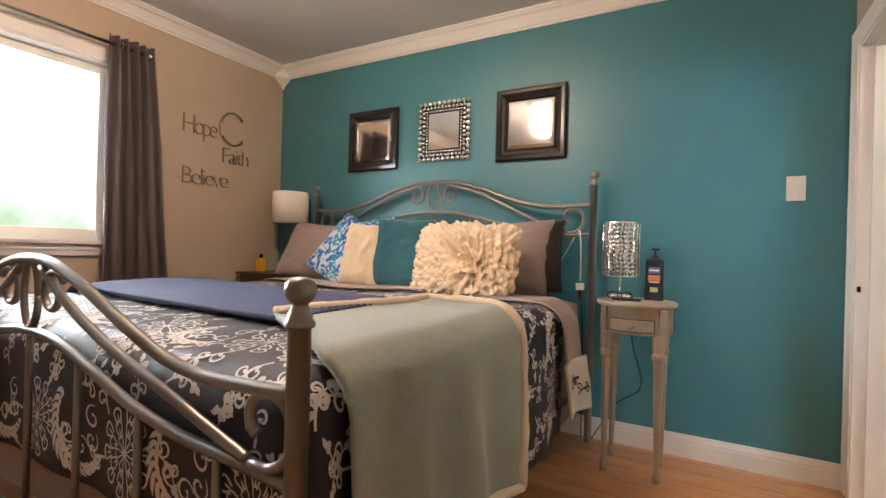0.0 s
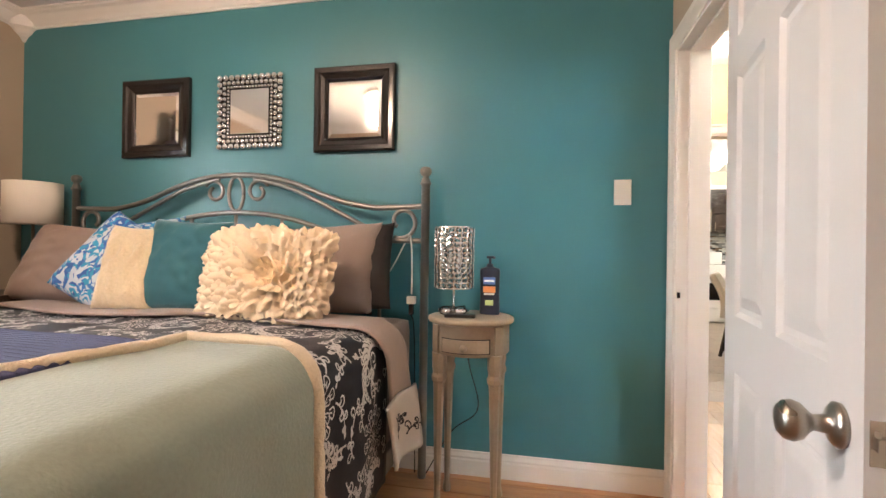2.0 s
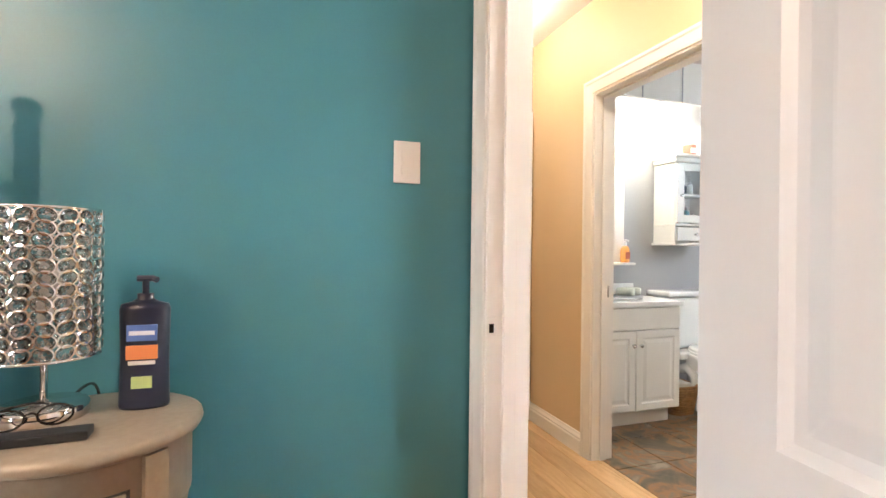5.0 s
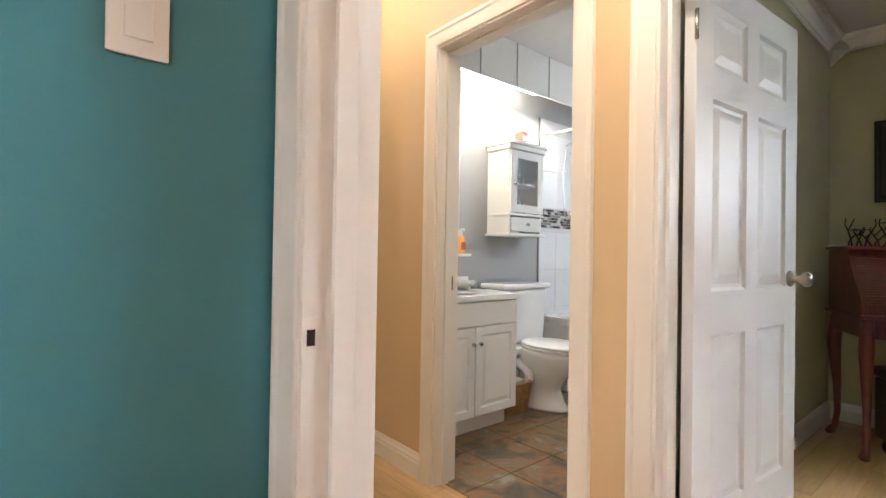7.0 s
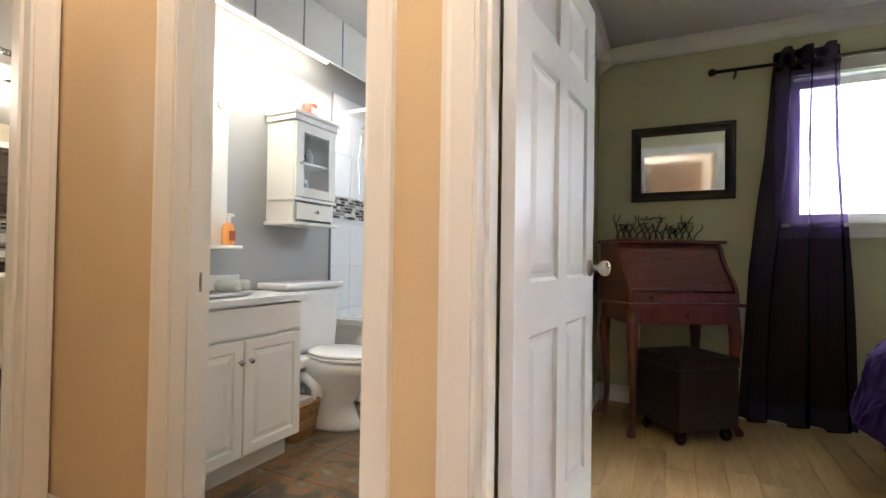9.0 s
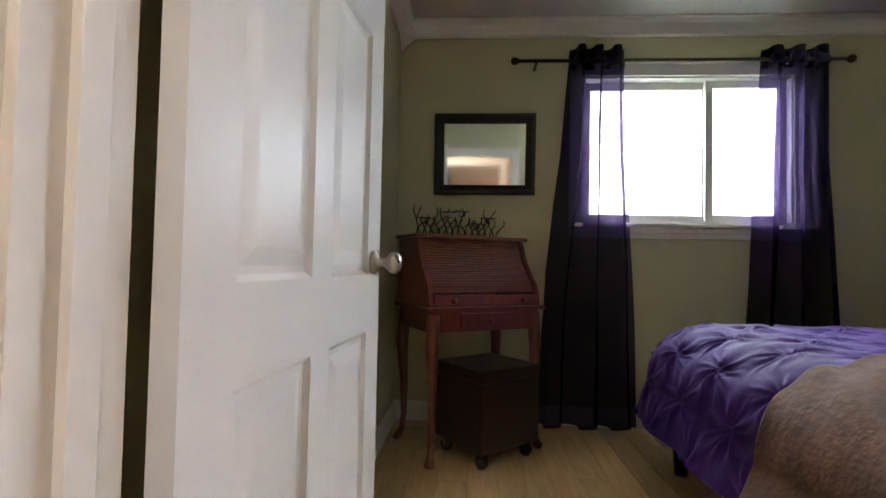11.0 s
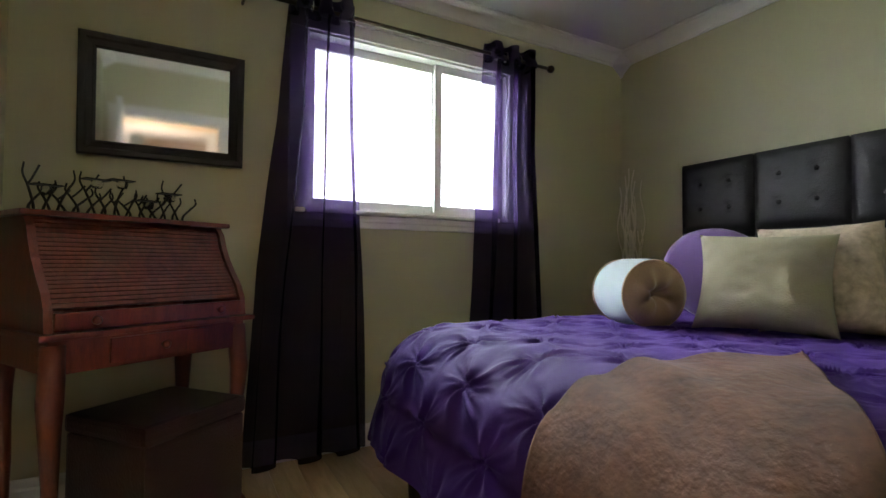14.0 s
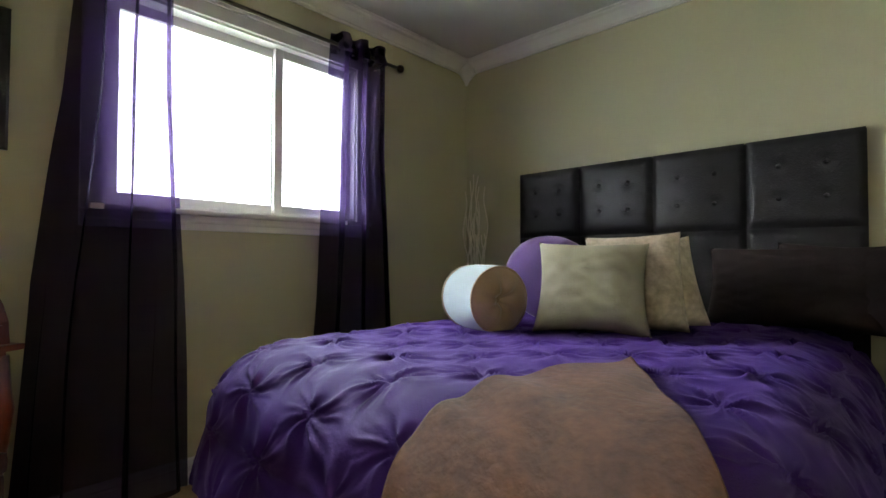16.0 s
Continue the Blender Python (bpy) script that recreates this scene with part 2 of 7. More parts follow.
def cushion(w, h, t, pinch=0.06, n=22, wrinkle=0.006, seed=0.0):
    """A stuffed square pillow standing in x and z, thick in y, with drawn-in sides and corners that stick out."""
    def side(sign):
        def fn(u, v):
            a, b = 2 * u - 1, 2 * v - 1
            f = (max(0, (1 - a ** 4) * (1 - b ** 4))) ** 0.55
            x = a * w / 2 * (1 - pinch * (1 - b * b) * abs(a))
            z = b * h / 2 * (1 - pinch * (1 - a * a) * abs(b))
            wr = wrinkle * noise.noise((a * 4 + seed, b * 4, sign * 3 + seed)) * 1.3 * f + 0.45 * wrinkle * (1 - 2 * abs(noise.noise((a * 7 + seed, b * 5 + a * 3, sign * 7 + seed)))) * f
            return (x, sign * (t / 2 * f + wr), z + h / 2)
        return fn
    bm = sheet(side(-1), n, n)
    b2 = sheet(side(1), n, n)
    me = bpy.data.meshes.new("tmp")
    b2.to_mesh(me)
    b2.free()
    bm.from_mesh(me)
    bpy.data.meshes.remove(me)
    bmesh.ops.remove_doubles(bm, verts=bm.verts, dist=0.0004)
    bmesh.ops.recalc_face_normals(bm, faces=bm.faces)
    return bm


# ---- structure ----
ZC = 2.425


def wall(name, axis, at, out, a0, a1, material, holes=(), z1=ZC):
    """A wall slab with a face at `at`, 6 cm deep towards `out`, from a0 to a1, with holes (a, b, low, high)."""
    cuts = sorted({a0, a1, *[h[0] for h in holes], *[h[1] for h in holes]})
    bm = bmesh.new()
    lo, hi = sorted((at, at + 0.06 * out))
    for a, b in zip(cuts, cuts[1:]):
        spans = [(0.0, z1)]
        for h in holes:
            if h[0] <= a + 1e-6 and h[1] >= b - 1e-6:
                spans = [s for s in ((0.0, h[2]), (h[3], z1)) if s[1] - s[0] > 1e-4]
        for s, e in spans:
            if axis == "x":
                box(bm, lo, a, s, hi, b, e)
            else:
                box(bm, a, lo, s, b, hi, e)
    return tagged(part(name, bm, material), kind="structure")


AX0, AX1, AY0, AY1 = -3.03, 0.555, -1.50, 2.785
HX0, HX1, HY0, HY1 = 0.675, 1.58, 0.90, 4.29
GX0, GX1, GY0, GY1 = 1.70, 4.15, -0.56, 2.77
BX0, BX1, BY0, BY1 = 1.70, 3.90, 2.89, 4.42
KX0, KX1, KY0, KY1 = -0.60, 3.60, 4.41, 9.2
DH = 1.93
D1 = (1.94, 2.70, 0.0, DH)
D2 = (2.925, 3.645, 0.0, DH)
D3 = (1.88, 2.668, 0.0, DH)
D4 = (0.76, 1.505, 0.0, DH)
W1 = (0.10, 1.56, 1.005, 2.04)
W2 = (0.43, 1.66, 1.20, 2.10)
wall("wall_teal", "y", AY1, 1, AX0, AX1 + 0.06, TEAL)
wall("wall_bedroom_west", "x", AX0, -1, AY0 - 0.06, AY1 + 0.06, BEIGE, [W1])
wall("wall_bedroom_south", "y", AY0, -1, AX0, AX1 + 0.06, BEIGE)
wall("wall_bedroom_east", "x", AX1, 1, AY0, AY1, BEIGE, [D1])
wall("wall_hall_west", "x", HX0, -1, HY0 - 0.06, HY1 + 0.06, TAN, [D1])
wall("wall_hall_east", "x", HX1, 1, HY0 - 0.06, HY1 + 0.059, TAN, [D2, D3])
wall("wall_hall_north", "y", HY1, 1, HX0, HX1, TAN, [D4])
wall("wall_hall_south", "y", HY0, -1, HX0, HX1, TAN)
wall("wall_green_west", "x", GX0, -1, GY0 - 0.06, GY1 + 0.06, GREEN, [D3])
wall("wall_green_east", "x", GX1, 1, GY0 - 0.06, GY1 + 0.06, GREEN, [W2])
wall("wall_green_north", "y", GY1, 1, GX0, GX1, GREEN)
wall("wall_green_south", "y", GY0, -1, GX0, GX1, GREEN)
wall("wall_bath_west", "x", BX0, -1, BY0, BY1 + 0.06, GREY, [D2])
wall("wall_bath_north", "y", BY1, 1, BX0, BX1, GREY)
wall("wall_bath_south", "y", BY0, -1, BX0, BX1, GREY)
wall("wall_bath_east", "x", BX1, 1, BY0 - 0.06, BY1 + 0.06, GREY)
wall("wall_kitchen_south_1", "y", KY0, -1, KX0, HX0 - 0.06, KPAINT)
wall("wall_kitchen_south_2", "y", 4.49, 1, HX1 + 0.06, KX1, KPAINT)
wall("wall_kitchen_south_3", "y", KY0, -1, HX0 - 0.06, HX1 + 0.06, KPAINT, [D4])
wall("wall_kitchen_north", "y", KY1, 1, KX0, KX1, KPAINT)
wall("wall_kitchen_west", "x", KX0, -1, KY0 - 0.06, KY1 + 0.06, KPAINT)
wall("wall_kitchen_east", "x", KX1, 1, 4.49, KY1 + 0.06, KPAINT)
tagged(part("ceiling", boxes([(-3.2, -1.7, ZC, 4.4, 9.4, ZC + 0.1)]), CEIL), kind="structure")
tagged(part("floor", boxes([(-3.2, -1.7, -0.12, 4.4, 9.4, -0.012)]), mat("subfloor", (0.16, 0.10, 0.06), 0.8)), kind="structure")

CROWN = [(o * 0.9, u * 0.86) for o, u in [(0, -0.105), (0.012, -0.105), (0.014, -0.092), (0.022, -0.088), (0.034, -0.066), (0.058, -0.034), (0.078, -0.024), (0.084, -0.014), (0.095, -0.012), (0.095, 0), (0, 0)]]
BASE = [(o, u * 0.94) for o, u in [(0, 0), (0.016, 0), (0.016, 0.075), (0.012, 0.084), (0.013, 0.092), (0.006, 0.108), (0.004, 0.118), (0, 0.12)]]


def run(bm, axis, at, inward, a0, a1, profile, z):
    """A moulding along a wall: profile rows are (out from the wall, up)."""
    rings = []
    for a in (a0, a1):
        rings.append([bm.verts.new((at + inward * o, a, z + u) if axis == "x" else (a, at + inward * o, z + u)) for o, u in profile])
    for i in range(len(profile)):
        j = (i + 1) % len(profile)
        bm.faces.new((rings[0][i], rings[0][j], rings[1][j], rings[1][i]))
    bm.faces.new(rings[0])
    bm.faces.new(rings[1][::-1])
    bmesh.ops.recalc_face_normals(bm, faces=bm.faces)


def moulding(name, rows, profile, z, material=None):
    for axis, at, inward, a0, a1 in rows:
        bm = bmesh.new()
        run(bm, axis, at, inward, a0, a1, profile, z)
        tagged(part(name, bm, material or WHITE), kind="structure")


def corner_block(x, y, sx, sy):
    """The pointed white block that closes the crown at a corner."""
    bm = bmesh.new()
    top = [(0, 0), (0.10, 0), (0.10, 0.03), (0.03, 0.10), (0, 0.10)]
    rows = [(0.95, 0.0), (0.95, -0.086), (0.70, -0.100), (0.52, -0.118), (0.30, -0.130), (0.10, -0.158)]
    rings = [[bm.verts.new((x + sx * a * s, y + sy * b * s, ZC + z - 0.001)) for a, b in top] for s, z in rows]
    for a, b in zip(rings, rings[1:]):
        for i in range(5):
            j = (i + 1) % 5
            bm.faces.new((a[i], a[j], b[j], b[i]))
    bm.faces.new(rings[0])
    bm.faces.new(rings[-1])
    bmesh.ops.recalc_face_normals(bm, faces=bm.faces)
    tagged(part("crown_corner", bm, WHITE), kind="structure")


for x0, x1, y0, y1 in ((AX0, AX1, AY0, AY1), (GX0, GX1, GY0, GY1)):
    moulding("crown", [("y", y1, -1, x0, x1), ("y", y0, 1, x0, x1), ("x", x0, 1, y0, y1), ("x", x1, -1, y0, y1)], CROWN, ZC)
    for x, sx in ((x0, 1), (x1, -1)):
        for y, sy in ((y0, 1), (y1, -1)):
            corner_block(x, y, sx, sy)
CW = 0.072
moulding("baseboard", [("y", AY1, -1, AX0, AX1), ("x", AX0, 1, AY0, AY1), ("y", AY0, 1, AX0, AX1), ("x", AX1, -1, AY0, D1[0] - CW),
                       ("x", HX0, 1, HY0, D1[0] - CW), ("x", HX0, 1, D1[1] + CW, HY1), ("x", HX1, -1, D2[1] + CW, HY1), ("x", HX1, -1, D3[1] + CW, D2[0] - CW),
                       ("x", HX1, -1, HY0, D3[0] - CW), ("y", HY0, 1, HX0, HX1),
                       ("y", GY1, -1, GX0, GX1), ("x", GX1, -1, GY0, GY1), ("y", GY0, 1, GX0, GX1), ("x", GX0, 1, GY0, D3[0] - CW)], BASE, 0.0)

CASE = [(0, 0), (0.010, 0), (0.012, 0.004), (0.015, CW - 0.022), (0.019, CW - 0.014), (0.019, CW - 0.002), (0.017, CW), (0, CW)]


def casing(bm, axis, at, inward, a, b, h):
    """Mitred moulding round an opening from a to b, up to h."""
    inner = [(a, 0.0, -1, 0), (a, h, -1, 1), (b, h, 1, 1), (b, 0.0, 1, 0)]
    rings = []
    for p, z, sx, sz in inner:
        ring = []
        for o, w in CASE:
            q, zz = p + sx * w, z + sz * w
            ring.append(bm.verts.new((at + inward * o, q, zz) if axis == "x" else (q, at + inward * o, zz)))
        rings.append(ring)
    for r0, r1 in zip(rings, rings[1:]):
        for i in range(len(CASE)):
            j = (i + 1) % len(CASE)
            bm.faces.new((r0[i], r0[j], r1[j], r1[i]))
    bm.faces.new(rings[0])
    bm.faces.new(rings[-1])
    bmesh.ops.recalc_face_normals(bm, faces=bm.faces)


def door_frame(name, axis, at0, at1, d):
    """The lining of a door opening with its stops, and the casings on both faces."""
    a, b, h = d[0], d[1], d[3]
    rows = []
    lo, hi = at0 - 0.004, at1 + 0.004
    t = 0.016
    mid = (lo + hi) / 2
    for p0, p1, q0, q1, s0, s1 in ((a, a + t, 0, h, lo, hi), (b - t, b, 0, h, lo, hi), (a + t, b - t, h - t, h, lo, hi),
                                   (a + t, a + t + 0.011, 0, h - t, mid - 0.018, mid + 0.018), (b - t - 0.011, b - t, 0, h - t, mid - 0.018, mid + 0.018),
                                   (a + t + 0.011, b - t - 0.011, h - t - 0.011, h - t, mid - 0.018, mid + 0.018)):
        rows.append((s0, p0, q0, s1, p1, q1) if axis == "x" else (p0, s0, q0, p1, s1, q1))
    frame_ob = tagged(part(name, boxes(rows, 0.0015), WHITE), kind="structure")
    for at, inward in ((at0, -1), (at1, 1)):
        bm = bmesh.new()
        casing(bm, axis, at, inward, a + 0.006, b - 0.006, h - 0.006)
        part("casing", bm, WHITE, frame_ob)
    return frame_ob


frame_1 = door_frame("door_1", "x", AX1, HX0, D1)
frame_2 = door_frame("door_2", "x", HX1, BX0, D2)
frame_3 = door_frame("door_3", "x", HX1, GX0, D3)
frame_4 = door_frame("door_4", "y", HY1, KY0, D4)

# ---- windows ----


def sash_window(name, at, inward, w, split, label):
    """A sliding window in an x wall: jambs, casing with sill, two sashes with panes."""
    a, b, lo, hi = w
    far = at - inward * 0.12
    win = tagged(new(name), label, "window", kind="structure")
    x0, x1 = sorted((at + inward * 0.004, far))
    part("jamb", boxes([(x0, a, lo, x1, a + 0.02, hi), (x0, b - 0.02, lo, x1, b, hi), (x0, a + 0.02, hi - 0.02, x1, b - 0.02, hi), (x0, a + 0.02, lo, x1, b - 0.02, lo + 0.02)], 0.002), WHITE, win)
    bm = bmesh.new()
    for lo2, hi2, up in ((hi - 0.008, hi + 0.075, 1),):
        s = sorted((at, at + inward * 0.02))
        box(bm, s[0], a - 0.075, lo2, s[1], b + 0.075, hi2, 0.004)
        s = sorted((at, at + inward * 0.032))
        box(bm, s[0], a - 0.085, hi2 - 0.018, s[1], b + 0.085, hi2 + 0.006, 0.004)
    s = sorted((at, at + inward * 0.02))
    box(bm, s[0], a - 0.075, lo + 0.004, s[1], a + 0.008, hi - 0.01, 0.004)
    box(bm, s[0], b - 0.008, lo + 0.004, s[1], b + 0.075, hi - 0.01, 0.004)
    part("casing", bm, WHITE, win)
    bm = bmesh.new()
    s = sorted((at, at + inward * 0.05))
    box(bm, s[0], a - 0.077, lo - 0.02, s[1], b + 0.077, lo + 0.003, 0.005)
    s = sorted((at, at + inward * 0.022))
    box(bm, s[0], a - 0.075, lo - 0.085, s[1], b + 0.075, lo - 0.021, 0.005)
    s = sorted((at, at + inward * 0.030))
    box(bm, s[0], a - 0.075, lo - 0.055, s[1], b + 0.075, lo - 0.040, 0.004)
    part("sill", bm, WHITE, win)
    for i, (p, q) in enumerate(((a + 0.02, split + 0.02), (split - 0.02, b - 0.02))):
        c = at - inward * (0.05 + 0.03 * i)
        f = 0.045
        x0, x1 = c - 0.013, c + 0.013
        part("sash", boxes([(x0, p, lo + 0.02, x1, p + f, hi - 0.02), (x0, q - f, lo + 0.02, x1, q, hi - 0.02), (x0, p + f, lo + 0.02, x1, q - f, lo + 0.02 + f), (x0, p + f, hi - 0.02 - f, x1, q - f, hi - 0.02)], 0.003), WHITE, win)
        pane = part("pane", boxes([(c - 0.002, p + f - 0.005, lo + 0.015 + f, c + 0.002, q - f + 0.005, hi - 0.015 - f)]), GLASS, win, "clear window glass")
        pane.visible_shadow = False
    return win


sash_window("window_1", AX0, 1, W1, 0.72, "white sliding window with a moulded sill")
sash_window("window_2", GX1, -1, W2, 0.90, "white sliding window with a moulded sill")

# ---- outside ----
GRASS = mat("grass", (0.07, 0.11, 0.035), 0.9, vary=0.5, scale=2, grain=30)
tagged(part("ground", boxes([(-600, -600, -0.75, 600, 600, -0.70)]), GRASS), kind="structure")


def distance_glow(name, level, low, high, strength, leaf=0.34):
    """Emission that paints bright hazy daylight, with pale foliage below a height, for beyond a window."""
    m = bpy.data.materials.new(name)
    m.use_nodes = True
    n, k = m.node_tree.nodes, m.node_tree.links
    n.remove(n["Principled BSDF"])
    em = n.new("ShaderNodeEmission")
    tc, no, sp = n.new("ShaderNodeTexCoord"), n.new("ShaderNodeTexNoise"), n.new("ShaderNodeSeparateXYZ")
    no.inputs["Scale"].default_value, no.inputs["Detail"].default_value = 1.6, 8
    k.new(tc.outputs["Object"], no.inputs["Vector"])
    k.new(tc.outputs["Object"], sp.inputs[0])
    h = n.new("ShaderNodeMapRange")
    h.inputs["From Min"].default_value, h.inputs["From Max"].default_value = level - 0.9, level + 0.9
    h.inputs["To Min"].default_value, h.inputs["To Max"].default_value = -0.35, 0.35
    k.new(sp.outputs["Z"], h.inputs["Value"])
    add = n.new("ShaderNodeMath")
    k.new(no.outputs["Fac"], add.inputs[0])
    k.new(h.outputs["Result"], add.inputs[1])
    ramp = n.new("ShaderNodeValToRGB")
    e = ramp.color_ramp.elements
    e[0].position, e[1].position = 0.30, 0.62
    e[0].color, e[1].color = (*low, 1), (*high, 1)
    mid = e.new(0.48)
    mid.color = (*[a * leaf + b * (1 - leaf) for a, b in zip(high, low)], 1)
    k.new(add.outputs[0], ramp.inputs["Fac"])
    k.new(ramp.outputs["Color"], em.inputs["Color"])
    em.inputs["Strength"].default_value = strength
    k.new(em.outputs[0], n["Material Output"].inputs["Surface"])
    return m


# Added glowing panels that stand in for daylight and light the rooms.
tagged(part("backdrop_west", boxes([(-7.05, -6.0, -0.69, -7.0, 8.5, 5.5)]), distance_glow("west_daylight_glow", 1.45, (0.0150, 0.0195, 0.0145), (0.90, 0.96, 1.0), 38.0, 0.012)), kind="structure")
tagged(part("backdrop_east", boxes([(8.0, -6.0, -0.69, 8.05, 8.5, 6.5)]), distance_glow("east_daylight_glow", 1.15, (0.03, 0.045, 0.027), (0.86, 0.94, 1.0), 150.0)), kind="structure")

# ---- doors ----
KNOBMETAL = mat("brushed_nickel", (0.36, 0.335, 0.30), 0.26, 1.0, vary=0.1, grain=300, bump=0.01)
KNOB = [(0.0, 0.0), (0.030, 0.0), (0.031, 0.006), (0.024, 0.012), (0.013, 0.015), (0.011, 0.032), (0.016, 0.038), (0.025, 0.046), (0.0285, 0.056), (0.026, 0.066), (0.018, 0.073), (0.0, 0.076)]


def door_leaf(name, width, height, m, knob_z, label, hinge_side=1):
    """A six-panel door: the hinge edge on the origin, the leaf along x, its thickness along y."""
    d = thing(name, m, label, "door")
    t, st = 0.035, 0.105
    mid = 0.09
    pw = (width - 2 * st - mid) / 2
    rails = [(0.0, 0.22), (0.76, 0.90), (1.50, 1.60), (height - 0.105, height)]
    rows = [(0, 0, 0, st, t, height), (width - st, 0, 0, width, t, height)]
    for a, b in rails:
        rows.append((st, 0, a, width - st, t, b))
    for (_, a), (b, _) in zip(rails, rails[1:]):
        rows.append((st + pw, 0, a, st + pw + mid, t, b))
    part("slab", boxes(rows), DOORWHITE, d)
    for (a, b) in zip([r[1] for r in rails], [r[0] for r in rails][1:]):
        for x in (st, st + pw + mid):
            bm = bmesh.new()
            # sticking round the panel, then the raised field
            def ring(e, y):
                return [(x + e, y, a + e), (x + pw - e, y, a + e), (x + pw - e, y, b - e), (x + e, y, b - e)]
            for face, s in ((0.0, 1), (t, -1)):
                rings = [[bm.verts.new(p) for p in ring(e, face + s * y)] for e, y in ((0.0, 0.0005), (0.010, 0.009), (0.022, 0.010), (0.048, 0.003), (0.052, 0.0025))]
                for r0, r1 in zip(rings, rings[1:]):
                    for i in range(4):
                        j = (i + 1) % 4
                        bm.faces.new((r0[i], r0[j], r1[j], r1[i]))
                bm.faces.new(rings[-1])
            bmesh.ops.recalc_face_normals(bm, faces=bm.faces)
            part("panel", bm, DOORWHITE, d)
    for s, y in ((-1, 0.0), (1, t)):
        k = part("door_knob", lathe(KNOB, 28, Matrix.Translation((width - 0.062, y, knob_z)) @ Matrix.Rotation(radians(90 if s < 0 else -90), 4, "X")), KNOBMETAL, d, "brushed nickel round knob", True)
    part("latch", boxes([(width - 0.001, t / 2 - 0.012, knob_z - 0.028, width + 0.001, t / 2 + 0.012, knob_z + 0.028), (width, t / 2 - 0.007, knob_z - 0.008, width + 0.010, t / 2 + 0.007, knob_z + 0.008)]), STEEL, d, "steel latch")
    for z in (0.22, 1.70):
        part("hinge", lathe([(0, 0), (0.006, 0), (0.006, 0.09), (0, 0.09)], 10, Matrix.Translation((-0.006, -0.004 if hinge_side > 0 else t + 0.004, z - 0.045))), STEEL, d, "steel hinge", True)
    return d


door_leaf("bedroom_door", 0.755, DH - 0.03, pose(0.494, 1.950, 0.012, 0, 0, -97.5), 0.825, "white six-panel interior door standing wide open", -1)
door_leaf("green_room_door", 0.775, DH - 0.03, pose(1.742, 2.622, 0.012, 0, 0, -4.8), 0.93, "white six-panel interior door standing open", 1)
for fr, x, y, z, sx in ((frame_1, 0.564, D1[1] - 0.0165, 0.89, 1), (frame_2, 1.660, D2[1] - 0.0165, 0.885, 1)):
    part("strike_plate", boxes([(x - 0.014, y - 0.0012, z - 0.03, x + 0.014, y + 0.0012, z + 0.03)]), WHITE if fr is frame_1 else STEEL, fr, "painted strike plate" if fr is frame_1 else "steel strike plate")
    part("strike_hole", boxes([(x - 0.006, y - 0.0020, z - 0.012, x + 0.007, y + 0.001, z + 0.012)]), BLACK, fr, "dark latch hole")
part("strike_plate", boxes([(1.655, D3[0] + 0.0153, 0.87, 1.683, D3[0] + 0.0177, 0.93)]), STEEL, frame_3, "steel strike plate")

# ---- bedroom: the metal bed ----
CX, HY, FY, HALF = -1.535, 2.70, 0.64, 1.0


def scroll(cx, cz, r, turns, start, way, y, n=26, shrink=0.62):
    """A flat spiral in the x-z plane that begins at angle start and winds inwards."""
    return [(cx + r * (1 - shrink * i / n) * math.cos(start + way * turns * 2 * math.pi * i / n), y, cz + r * (1 - shrink * i / n) * math.sin(start + way * turns * 2 * math.pi * i / n)) for i in range(n + 1)]


